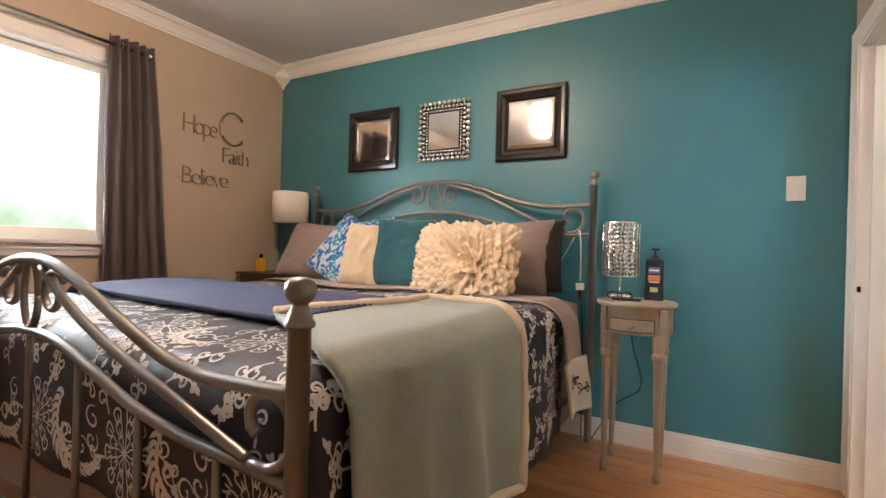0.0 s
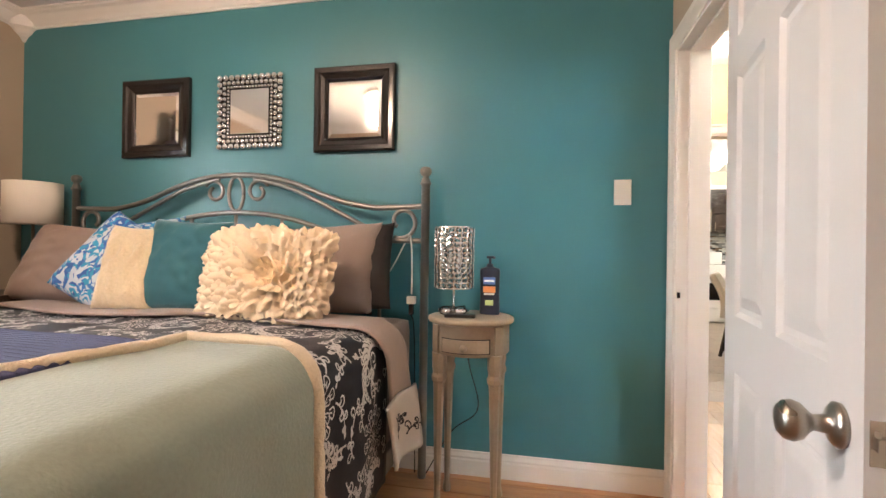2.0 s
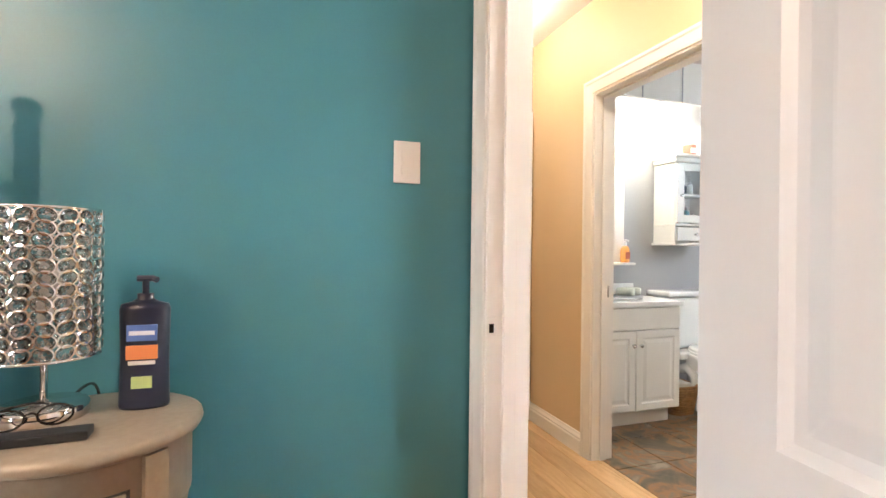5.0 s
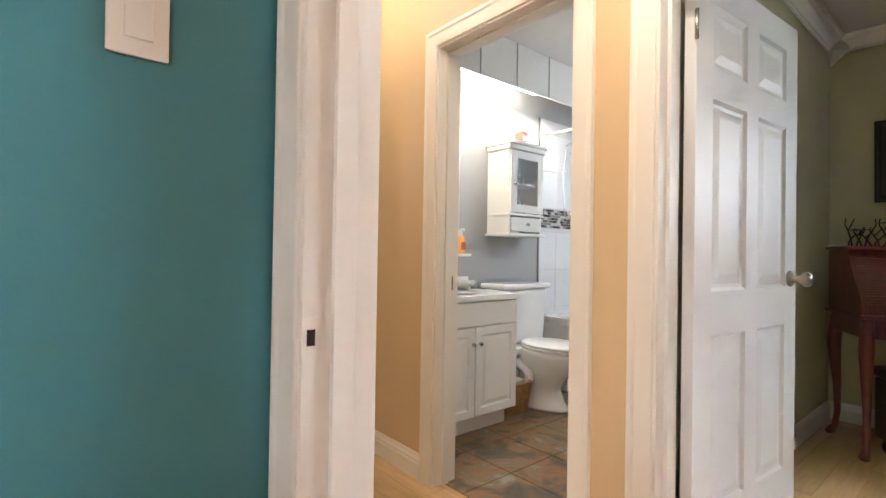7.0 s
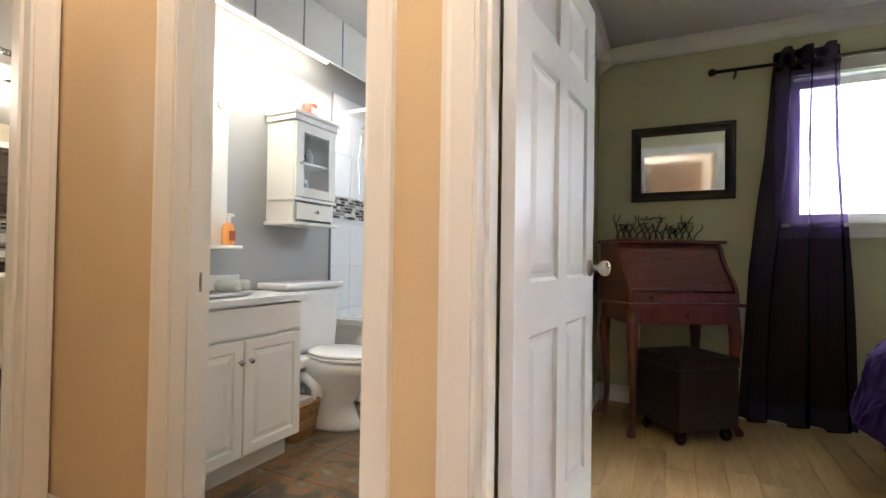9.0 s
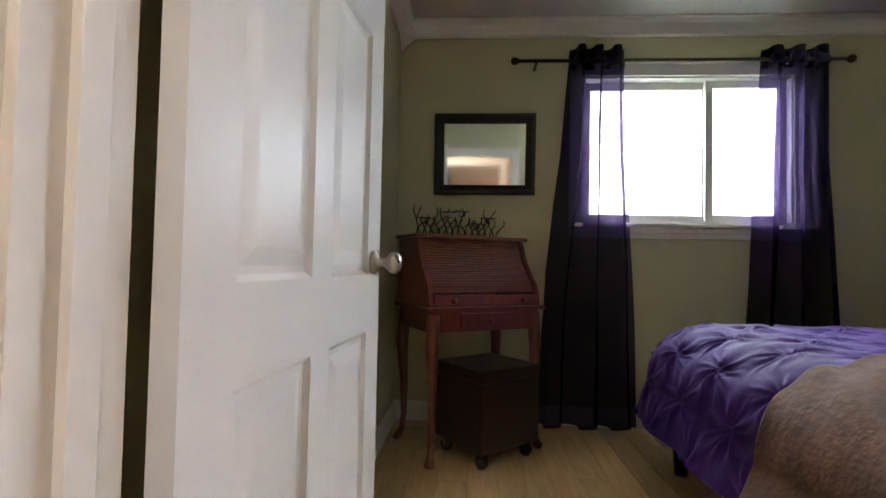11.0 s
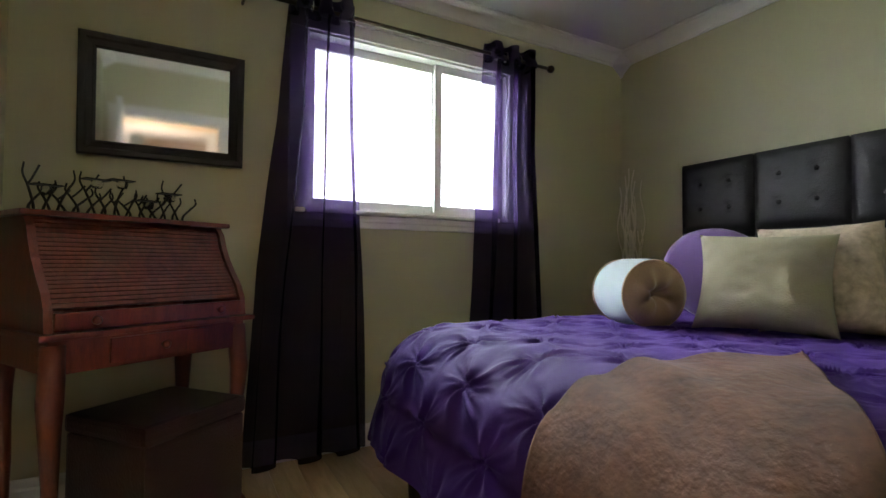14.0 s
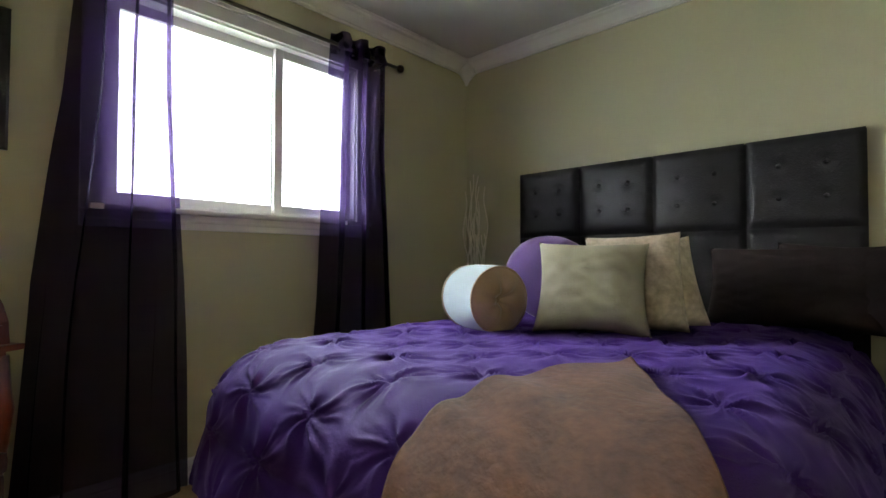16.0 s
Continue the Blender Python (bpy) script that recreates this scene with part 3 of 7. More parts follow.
def bed_end(parent, y, rows, post_top, low, name, half=HALF):
    """One end of the bed: rows gives the heights of top rail, second rail and arch."""
    top, second, arch, bar = rows
    bm = bmesh.new()
    tube(bm, spline([(CX + d, y, z) for d, z in [(-a, b) for a, b in top[::-1]] + list(top[1:])], 8), 0.0135)
    part(name + "_top_rail", bm, PEWTER, parent, smooth=True)
    for s in (-1, 1):
        bm = bmesh.new()
        line = [(CX + s * d, y, z) for d, z in second]
        tube(bm, spline(line, 8), 0.0115)
        end = second[-1]
        tube(bm, scroll(CX + s * (end[0] + 0.045), end[1] + 0.073, 0.083, 0.95, radians(-115) if s > 0 else radians(-65), s, y), 0.0105)
        part(name + "_scroll_rail", bm, PEWTER, parent, smooth=True)
    bm = bmesh.new()
    tube(bm, spline([(CX + d, y, z) for d, z in [(-a, b) for a, b in arch[::-1]] + list(arch[1:])], 8), 0.0125)
    part(name + "_arch", bm, PEWTER, parent, smooth=True)
    c0, c1 = arch[0][1], top[0][1]
    bm = bmesh.new()
    cz, h = (c0 + c1) / 2, (c1 - c0) / 2 - 0.008
    tube(bm, [(CX + 0.042 * math.cos(a), y, cz + h * math.sin(a)) for a in [2 * math.pi * i / 28 for i in range(29)]], 0.009)
    for s in (-1, 1):
        tube(bm, scroll(CX + s * 0.125, cz + 0.01, 0.062, 1.1, radians(150) if s < 0 else radians(30), s, y), 0.009)
    part(name + "_ornament", bm, PEWTER, parent, smooth=True)
    xs = [d for d, _ in arch]
    zs = [z for _, z in arch]
    for d in (-0.78, -0.52, -0.26, 0.0, 0.26, 0.52, 0.78):
        z = float(np.interp(abs(d), xs, zs))
        bm = bmesh.new()
        tube(bm, [(CX + d, y, low), (CX + d, y, z - 0.006)], 0.009)
        part(name + "_spindle", bm, PEWTER, parent, smooth=True)
    bm = bmesh.new()
    tube(bm, [(CX - half, y, low), (CX + half, y, low)], 0.013)
    part(name + "_low_rail", bm, PEWTER, parent, smooth=True)
    for s in (-1, 1):
        t = post_top
        prof = [(0, 0), (0.019, 0), (0.0205, 0.02), (0.0195, 0.03), (0.0195, t - 0.085), (0.0245, t - 0.083), (0.0258, t - 0.078), (0.0245, t - 0.073), (0.021, t - 0.070), (0.0205, t - 0.062), (0.0175, t - 0.058),
                (0.0165, t - 0.052), (0.0135, t - 0.048), (0.0135, t - 0.044), (0.0195, t - 0.040), (0.0255, t - 0.030), (0.0268, t - 0.021), (0.0245, t - 0.010), (0.017, t - 0.003), (0.008, t), (0, t + 0.0005)]
        part(name + "_post", lathe(prof, 26, Matrix.Translation((CX + s * half, y, 0))), PEWTER, parent, smooth=True)


bed = thing("metal_bed", pose(0, 0, 0), "pewter metal bed with scrolled headboard and ball-topped posts", "bed")
bed_end(bed, HY, ([(0, 1.435), (0.16, 1.425), (0.33, 1.385), (0.55, 1.305), (0.72, 1.268), (0.85, 1.265), (0.99, 1.270)],
                  [(0.10, 1.415), (0.30, 1.365), (0.52, 1.265), (0.70, 1.175), (0.84, 1.125)],
                  [(0, 1.243), (0.18, 1.232), (0.33, 1.205), (0.52, 1.150), (0.66, 1.118), (0.82, 1.108), (0.99, 1.108)], 0), 1.455, 0.40, "headboard")
bed_end(bed, FY, ([(0, 0.955), (0.12, 0.945), (0.28, 0.895), (0.44, 0.832), (0.58, 0.782), (0.70, 0.760), (0.82, 0.758), (0.965, 0.764)],
                  [(0.06, 0.935), (0.20, 0.850), (0.40, 0.770), (0.62, 0.705), (0.80, 0.650), (0.86, 0.632)],
                  [(0, 0.765), (0.14, 0.755), (0.30, 0.715), (0.48, 0.662), (0.66, 0.632), (0.82, 0.622), (0.965, 0.612)], 0), 0.958, 0.27, "footboard", 0.978)
for s in (-1, 1):
    part("side_rail", boxes([(CX + s * 0.965 - 0.014, FY + 0.03, 0.22, CX + s * 0.965 + 0.014, HY - 0.03, 0.30)], 0.003), PEWTER, bed)
part("box_spring", boxes([(CX - 0.94, FY + 0.06, 0.26, CX + 0.94, HY - 0.05, 0.46)], 0.03), TAUPE, bed, "taupe covered box spring")


def drape(cx, top, hx, y_foot, r, lift=0.0, flare=0.10, ripple=0.012, foot=True, head=None):
    """A cloth lying over a mattress: s across from the middle, y along; past the edge it bends down over radius r."""
    def fn(s, y):
        dx = max(abs(s) - hx, 0.0)
        dy = max(y_foot - y, 0.0) if foot else 0.0
        d = math.hypot(dx, dy)
        px, py = max(-hx, min(hx, s)), max(y, y_foot) if foot else y
        if d < 1e-9:
            return Vector((cx + px, py, top + lift + 0.012 * noise.noise((s * 2.2, y * 2.2, lift * 9))))
        ux, uy = math.copysign(dx / d, s), -dy / d
        R = r + lift
        arc = R * math.pi / 2
        if d < arc:
            h, z = R * math.sin(d / R), R * (1 - math.cos(d / R))
        else:
            e = d - arc
            h, z = R + flare * e, R + e
            along = py if dx > dy else px
            h += ripple * math.sin(along * 17 + 2 * noise.noise((along * 3, 0, 1))) * min(1, e * 4)
        return Vector((cx + px + ux * h, py + uy * h, top + lift - z + 0.012 * noise.noise((s * 2.2, y * 2.2, lift * 9)) * max(0, 1 - d * 4)))
    return fn


def cloth(name, fn, s0, s1, y0, y1, ns, ny, material, parent=None, label="", thick=0.012):
    """A draped cloth with flat coordinates for its print."""
    bm = bmesh.new()
    lay = bm.loops.layers.uv.new("print")
    g = [[bm.verts.new(fn(s0 + (s1 - s0) * i / ns, y0 + (y1 - y0) * j / ny)) for j in range(ny + 1)] for i in range(ns + 1)]
    for i in range(ns):
        for j in range(ny):
            f = bm.faces.new((g[i][j], g[i + 1][j], g[i + 1][j + 1], g[i][j + 1]))
            for lp, (a, b) in zip(f.loops, ((i, j), (i + 1, j), (i + 1, j + 1), (i, j + 1))):
                lp[lay].uv = (s0 + (s1 - s0) * a / ns, y0 + (y1 - y0) * b / ny)
    if thick:
        bm.normal_update()
        bmesh.ops.solidify(bm, geom=bm.faces[:], thickness=thick)
    bmesh.ops.recalc_face_normals(bm, faces=bm.faces)
    return part(name, bm, material, parent, label, True)


DAMASK = mat("black_printed_cotton", (0.008, 0.007, 0.014), 0.55, vary=0.18, scale=5, grain=300, bump=0.02, sheen=0.0)
DAMASK_WHITE = mat("white_printed_cotton", (0.58, 0.53, 0.48), 0.75, vary=0.06, grain=300, bump=0.02)
INK = mat("white_print", (0.60, 0.575, 0.56), 0.75, vary=0.10, scale=9, grain=300, bump=0.02)
INK_DARK = mat("black_print", (0.016, 0.013, 0.018), 0.7, vary=0.1)


class Print:
    """Printed ornament: thin inked shapes that follow a cloth given by fn(s, y)."""

    def __init__(self, fn, material, parent, bounds):
        self.fn, self.material, self.parent, self.bounds = fn, material, parent, bounds
        self.bm = bmesh.new()

    def lay(self, s, y):
        e = 0.004
        p = self.fn(s, y)
        n = (self.fn(s + e, y) - self.fn(s - e, y)).cross(self.fn(s, y + e) - self.fn(s, y - e))
        n = n.normalized() if n.length > 1e-12 else Vector((0, 0, 1))
        return self.bm.verts.new(p + n * 0.0022)

    def stroke(self, pts, widths):
        b = self.bounds
        if any(not (b[0] < x < b[1] and b[2] < y < b[3]) for x, y in pts):
            return
        prev = None
        for i, (x, y) in enumerate(pts):
            q, p = pts[min(i + 1, len(pts) - 1)], pts[max(i - 1, 0)]
            dx, dy = q[0] - p[0], q[1] - p[1]
            d = math.hypot(dx, dy) or 1.0
            w = 0.39 * (widths[i] if isinstance(widths, list) else widths)
            ox, oy = -dy / d * w, dx / d * w
            row = (self.lay(x + ox, y + oy), self.lay(x - ox, y - oy))
            if prev:
                self.bm.faces.new((prev[0], prev[1], row[1], row[0]))
            prev = row

    def curl(self, x, y, r, start, way, turns=1.1, w=0.007):
        n = 22
        pts = [(x + r * (1 - 0.80 * i / n) * math.cos(start + way * turns * 6.283 * i / n), y + r * (1 - 0.80 * i / n) * math.sin(start + way * turns * 6.283 * i / n)) for i in range(n + 1)]
        self.stroke(pts, [w * (0.5 + 0.8 * math.sin(math.pi * min(1, i / n * 1.1)) + (0.9 if i > n - 3 else 0)) for i in range(n + 1)])

    def leaf(self, x, y, length, width, ang, bend=0.4):
        n = 8
        pts = [(x + length * f * math.cos(ang + bend * f), y + length * f * math.sin(ang + bend * f)) for f in [i / n for i in range(n + 1)]]
        self.stroke(pts, [0.001 + width * math.sin(math.pi * min(0.98, 0.1 + 0.9 * (i / n)) ** 0.8) for i in range(n + 1)])

    def petal(self, x, y, r0, r1, half, ang, w=0.0055):
        out = []
        for i in range(17):
            f = i / 16
            rr = r0 + (r1 - r0) * math.sin(math.pi * f) ** 0.75
            a = ang + half * math.cos(math.pi * f) * (0.35 + 0.65 * math.sin(math.pi * f))
            out.append((x + rr * math.cos(a), y + rr * math.sin(a)))
        self.stroke(out, w)

    def flower(self, x, y, r, turn):
        for ring, (a, b, count) in enumerate(((0.10, 0.42, 6), (0.36, 0.74, 8), (0.66, 1.0, 10))):
            for i in range(count):
                th = turn + 6.283 * (i + 0.5 * ring) / count
                self.petal(x, y, r * a, r * b, 3.0 / count, th, 0.0045 + 0.0012 * ring)
                if ring:
                    self.leaf(x + r * a * 1.05 * math.cos(th), y + r * a * 1.05 * math.sin(th), r * 0.20, 0.006, th, 0.0)
        for i in range(12):
            th = 6.283 * i / 12
            self.leaf(x + 0.02 * r * math.cos(th), y + 0.02 * r * math.sin(th), r * 0.09, 0.006, th, 0)

    def plume(self, x, y, r, a0, a1, size=0.055, step=0.021):
        n = max(4, int(abs(a1 - a0) * r / step))
        way = 1 if a1 > a0 else -1
        for i in range(n + 1):
            f = i / n
            a = a0 + (a1 - a0) * f
            k = size * (0.35 + 0.75 * math.sin(math.pi * min(1, 0.12 + f * 0.9)))
            for side in (0.62, -0.62):
                self.leaf(x + r * math.cos(a), y + r * math.sin(a), k * (1.0 if side > 0 else 0.72), 0.016, a + way * (1.571 - side * (1.35 - 0.5 * f)), side * way * 0.5)

    def spray(self, x, y, ang, size, way):
        """A short stem with curls and leaves on both sides."""
        pts = [(x + size * f * math.cos(ang + way * 0.7 * f), y + size * f * math.sin(ang + way * 0.7 * f)) for f in [i / 14 for i in range(15)]]
        self.stroke(pts, [0.009 - 0.005 * i / 14 for i in range(15)])
        for i, sd in ((3, 1), (6, -1), (9, 1), (12, -1)):
            px, py = pts[i]
            th = ang + way * 0.7 * i / 14 + sd * 1.0
            r = size * (0.24 - 0.010 * i)
            self.curl(px + r * math.cos(th), py + r * math.sin(th), r, th + math.pi, sd, 1.05, 0.0065)
            self.leaf(px, py, size * 0.20, 0.011, th - sd * 0.5, sd * 0.6)
        self.leaf(pts[-1][0], pts[-1][1], size * 0.22, 0.016, ang + way * 0.8, way * 0.5)

    def done(self, name, kind=""):
        if len(self.bm.faces):
            bmesh.ops.recalc_face_normals(self.bm, faces=self.bm.faces)
            ob = part(name, self.bm, self.material, self.parent, "", True)
            if kind:
                tagged(ob, kind=kind)
        else:
            self.bm.free()
        self.bm = bmesh.new()


SAGE = mat("sage_fleece", (0.255, 0.29, 0.245), 0.95, vary=0.14, scale=3, grain=120, bump=0.05, sheen=0.3)
SHERPA = mat("cream_sherpa", (0.66, 0.55, 0.40), 0.95, vary=0.12, grain=160, bump=0.10, sheen=0.4)
NAVY = mat("navy_quilt", (0.020, 0.026, 0.080), 0.85, vary=0.14, grain=220, bump=0.05, sheen=0.04)

mattress = tagged(part("mattress", boxes([(CX - 0.955, FY + 0.055, 0.462, CX + 0.955, HY - 0.04, 0.755)], 0.06), TAUPE, smooth=True), "thick mattress in a fitted taupe cotton sheet on the metal bed", "mattress")
BTOP = 0.765
lay1 = drape(CX, BTOP, 0.90, 0.742, 0.075, 0.010, 0.01, 0.007)


def puffed(s, y):
    """The comforter's filling: soft swells and creases over the drape."""
    p = lay1(s, y)
    k = 0.010 * noise.noise((s * 4.5, y * 4.5, 3)) + 0.004 * noise.noise((s * 11, y * 9, 8))
    side = max(0.0, abs(s) - 0.98)
    return p + Vector((math.copysign(1, s) * k * min(1, side * 8), -k * min(1, max(0.0, 0.66 - y) * 8), k * max(0.0, 1 - side * 6)))


comforter = tagged(cloth("comforter", puffed, -1.50, 1.52, 0.34, 2.22, 130, 84, DAMASK, thick=0.016), "black comforter with white damask print spread over the bed", "comforter")
ornament = Print(puffed, INK, comforter, (-1.49, 1.51, 0.35, 2.21))
vines = Print(puffed, INK, comforter, (-1.49, 1.51, 0.35, 2.21))
rng = random.Random(21)
for i in range(-4, 5):
    for j in range(0, 5):
        x, y = i * 0.42 + (0.21 if j % 2 else 0.0) + 0.03, 0.46 + j * 0.40
        ornament.flower(x, y, 0.100, rng.uniform(0, 1))
        ornament.done("flower_print")
        for q in range(6):
            a = 6.283 * q / 6 + 0.3 * (i + j)
            vines.spray(x + 0.105 * math.cos(a), y + 0.105 * math.sin(a), a - 0.35, 0.105, 1 if q % 2 else -1)
        ornament.plume(x + 0.21, y + 0.02, 0.100, 2.4, 5.6, 0.048)
        for q in range(4):
            a = 5.9 + 0.55 * q
            ornament.curl(x + 0.21 + 0.06 * math.cos(a * 1.7), y + 0.03 + 0.06 * math.sin(a * 1.7), 0.030, a, 1 if q % 2 else -1)
        ornament.done("plume_print")
        for q in range(7):
            px, py, a = x + rng.uniform(-0.21, 0.21), y + rng.uniform(0.10, 0.30), rng.uniform(0, 6.28)
            if math.hypot(px - x, py - y) > 0.16:
                vines.spray(px, py, a, rng.uniform(0.075, 0.11), rng.choice((-1, 1)))
ornament.bm.free()
vines.done("scroll_print", "stuff")
vines.bm.free()
lay2 = drape(CX, BTOP, 0.90, 0.0, 0.10, 0.030, 0.05, 0.010, False)
tagged(cloth("flat_sheet", lambda s, y: lay2(s, y + 0.05 * math.sin(s * 5) - 0.04 * abs(s)), -1.20, 1.27, 2.18, 2.40, 90, 14, TAUPE, thick=0.010), "taupe cotton sheet folded back over the comforter", "sheet")
lay3 = drape(CX, BTOP, 0.90, 0.0, 0.105, 0.036, 0.10, 0.022, False)


def turned_corner(s, y):
    return lay3(s, y - 0.16 + 0.25 * (s - 1.28))


corner = tagged(cloth("comforter_corner", turned_corner, 1.24, 1.47, 2.20, 2.52, 20, 20, DAMASK_WHITE, thick=0.012), "turned-back white printed corner of the comforter hanging down", "comforter")
ornament = Print(turned_corner, INK_DARK, corner, (1.245, 1.465, 2.205, 2.515))
for x, y, a, w in ((1.30, 2.27, 0.6, 1), (1.40, 2.36, 2.4, -1), (1.36, 2.44, 0.9, 1), (1.32, 2.38, 4.6, 1)):
    ornament.spray(x, y, a, 0.10, w)
    ornament.done("scroll_print")
ornament.bm.free()

lay4 = drape(CX, BTOP, 0.90, 0.722, 0.075, 0.048, 0.04, 0.008)


def sage_map(s, y):
    u, v = s, y
    near = 1.03 - 0.30 * min(1, u * 2.2)
    far = 1.63 - 0.03 * (1 - u) - 0.11 * u + 0.02 * math.sin(u * 5)
    ss = 0.47 + 0.17 * v * (1 - u) + u * 1.04
    yy = near + v * (far - near)
    p = lay4(ss, yy)
    fold = 0.017 * math.sin(yy * 22 + 3 * noise.noise((yy * 2, ss, 0))) * max(0, min(1, (ss - 1.0) * 3))
    bulge = 0.010 * max(0, 1 - abs(v - 1) * 6) * max(0, 1 - max(0, ss - 0.9) * 2)
    return p + Vector((fold, 0, bulge))


sage = thing("fleece_throw", pose(0, 0, 0), "sage green fleece throw with cream sherpa edge over the bed corner", "blanket")
cloth("fleece", sage_map, 0, 1, 0, 1, 60, 44, SAGE, sage, "", 0.012)
for nm, pts in (("sherpa_edge", [(i / 40, 1.0) for i in range(41)]), ("sherpa_edge", [(0.0, i / 30) for i in range(31)]), ("sherpa_edge", [(1.0, i / 30) for i in range(31)])):
    bm = bmesh.new()
    rng = random.Random(4)
    tube(bm, [sage_map(u, v) + Vector((0, 0.006, 0.004)) for u, v in pts], [0.015 + 0.004 * rng.random() for _ in pts], 8)
    part(nm, bm, SHERPA, sage, "cream sherpa piping", True)

lay5 = drape(CX, BTOP, 0.90, 0.0, 0.11, 0.026, 0.05, 0.010, False)
navy = thing("navy_blanket", pose(0, 0, 0), "navy blue ribbed blanket folded across the bed", "blanket")
cloth("fold", lambda u, v: lay5(-1.08 + u * 1.66, 1.00 + 0.13 * (1 - u) + v * (0.66 - 0.05 * u)) + Vector((0, 0, 0.010 + 0.004 * math.sin(v * 150) + 0.018 * (max(0, 1 - abs(v - 0.5) * 2) ** 0.3))), 0, 1, 0, 1, 60, 120, NAVY, navy, "", 0.020)

# ---- bedroom: pillows ----
FLORAL = mat("blue_floral_cotton", (0.55, 0.62, 0.70), 0.8, vary=0.1, grain=200)
_n, _k = FLORAL.node_tree.nodes, FLORAL.node_tree.links
_v = _n.new("ShaderNodeTexVoronoi")
_v.inputs["Scale"].default_value = 13
_w = _n.new("ShaderNodeTexNoise")
_w.inputs["Scale"].default_value = 9
_tc = _n.new("ShaderNodeTexCoord")
_k.new(_tc.outputs["Object"], _w.inputs["Vector"])
_k.new(_w.outputs["Color"], _v.inputs["Vector"])
_r = _n.new("ShaderNodeValToRGB")
_r.color_ramp.interpolation = "CONSTANT"
_e = _r.color_ramp.elements
_e[0].color, _e[1].color, _e[1].position = (0.04, 0.12, 0.38, 1), (0.04, 0.30, 0.52, 1), 0.28
for p, c in ((0.42, (0.55, 0.60, 0.66, 1)), (0.58, (0.05, 0.19, 0.48, 1)), (0.68, (0.60, 0.64, 0.68, 1)), (0.84, (0.02, 0.32, 0.55, 1))):
    _x = _e.new(p)
    _x.color = c
_k.new(_v.outputs["Color"], _r.inputs["Fac"])
_k.new(_r.outputs["Color"], _n["Principled BSDF"].inputs["Base Color"])
TEALVEL = mat("teal_velvet", (0.008, 0.085, 0.105), 0.8, vary=0.12, grain=200, bump=0.02, sheen=0.5)
FUZZ = mat("cream_faux_fur", (0.70, 0.57, 0.38), 0.95, vary=0.15, grain=90, bump=0.15, sheen=0.6)
CHARCOAL = mat("charcoal_cotton", (0.030, 0.024, 0.024), 0.85, vary=0.1, grain=250, bump=0.03)


def pillow(name, w, h, t, m, material, label, wrinkle=0.006, seed=0.0, pinch=0.06):
    return tagged(place(part(name, cushion(w, h, t, pinch, 34, wrinkle, seed), material, smooth=True), m), label, "pillow")


def rest(x, y, lean, yaw=0, tilt=0, z=0.765):
    """A pillow standing at x, y and leaning back towards the headboard."""
    return Matrix.Translation((x, y, z)) @ Matrix.Rotation(radians(yaw), 4, "Z") @ Matrix.Rotation(radians(-lean), 4, "X") @ Matrix.Rotation(radians(tilt), 4, "Y")


pillow("bed_pillow", 0.66, 0.44, 0.18, rest(-2.34, 2.44, 26, 4, 5), TAUPE, "taupe cotton bed pillow leaning on the headboard", 0.010, 1)
pillow("bed_pillow", 0.58, 0.44, 0.18, rest(-1.00, 2.50, 22, -6, -4), TAUPE, "taupe cotton bed pillow leaning on the headboard", 0.010, 2)
pillow("bed_pillow", 0.58, 0.42, 0.17, rest(-0.93, 2.57, 20, -10, -8), CHARCOAL, "charcoal cotton bed pillow behind the taupe one", 0.010, 3)
pillow("floral_cushion", 0.46, 0.46, 0.15, rest(-2.10, 2.35, 24, 10, 30, 0.78), FLORAL, "blue and white floral cushion tipped on its corner", 0.006, 4)
pillow("fur_cushion", 0.26, 0.40, 0.14, rest(-1.79, 2.27, 18, 14, 3, 0.775), FUZZ, "cream faux fur cushion", 0.012, 5)
pillow("floral_cushion", 0.44, 0.44, 0.14, rest(-1.95, 2.50, 20, 4, -8, 0.785), FLORAL, "blue and white floral cushion behind the fur one", 0.006, 7)
pillow("teal_cushion", 0.38, 0.43, 0.15, rest(-1.565, 2.33, 16, 8, 2, 0.775), TEALVEL, "deep teal velvet cushion", 0.006, 6)

ruffle = thing("ruffled_cushion", rest(-1.10, 2.24, 14, -3, 2, 0.78) @ Matrix.Diagonal((0.92, 1, 0.97, 1)), "cream cushion covered in ruffles with a rosette", "pillow")
part("body", cushion(0.62, 0.37, 0.13, 0.04), CREAM, ruffle, smooth=True)


def ruffle_petal(seed, length, width):
    """A folded scrap of cloth that lies out along local x and lifts and curls at its free rim."""
    rng = random.Random(seed)
    ph, fold, lift = rng.uniform(0, 6), rng.uniform(0.25, 0.6), rng.uniform(0.8, 1.25)

    def fn(u, v):
        b = 2 * v - 1
        x = length * u * (1 - 0.16 * b * b)
        y = width * b * (0.42 + 0.58 * math.sin(min(1.0, u * 1.15) * 1.571))
        z = length * (0.50 * lift * u ** 1.4 - 0.30 * max(0.0, u - 0.72)) - fold * abs(b) ** 1.5 * width * (1 - 0.4 * u) + width * 0.26 * u * math.sin(b * 4.4 + ph)
        return (x, y, z)
    return sheet(fn, 7, 8)


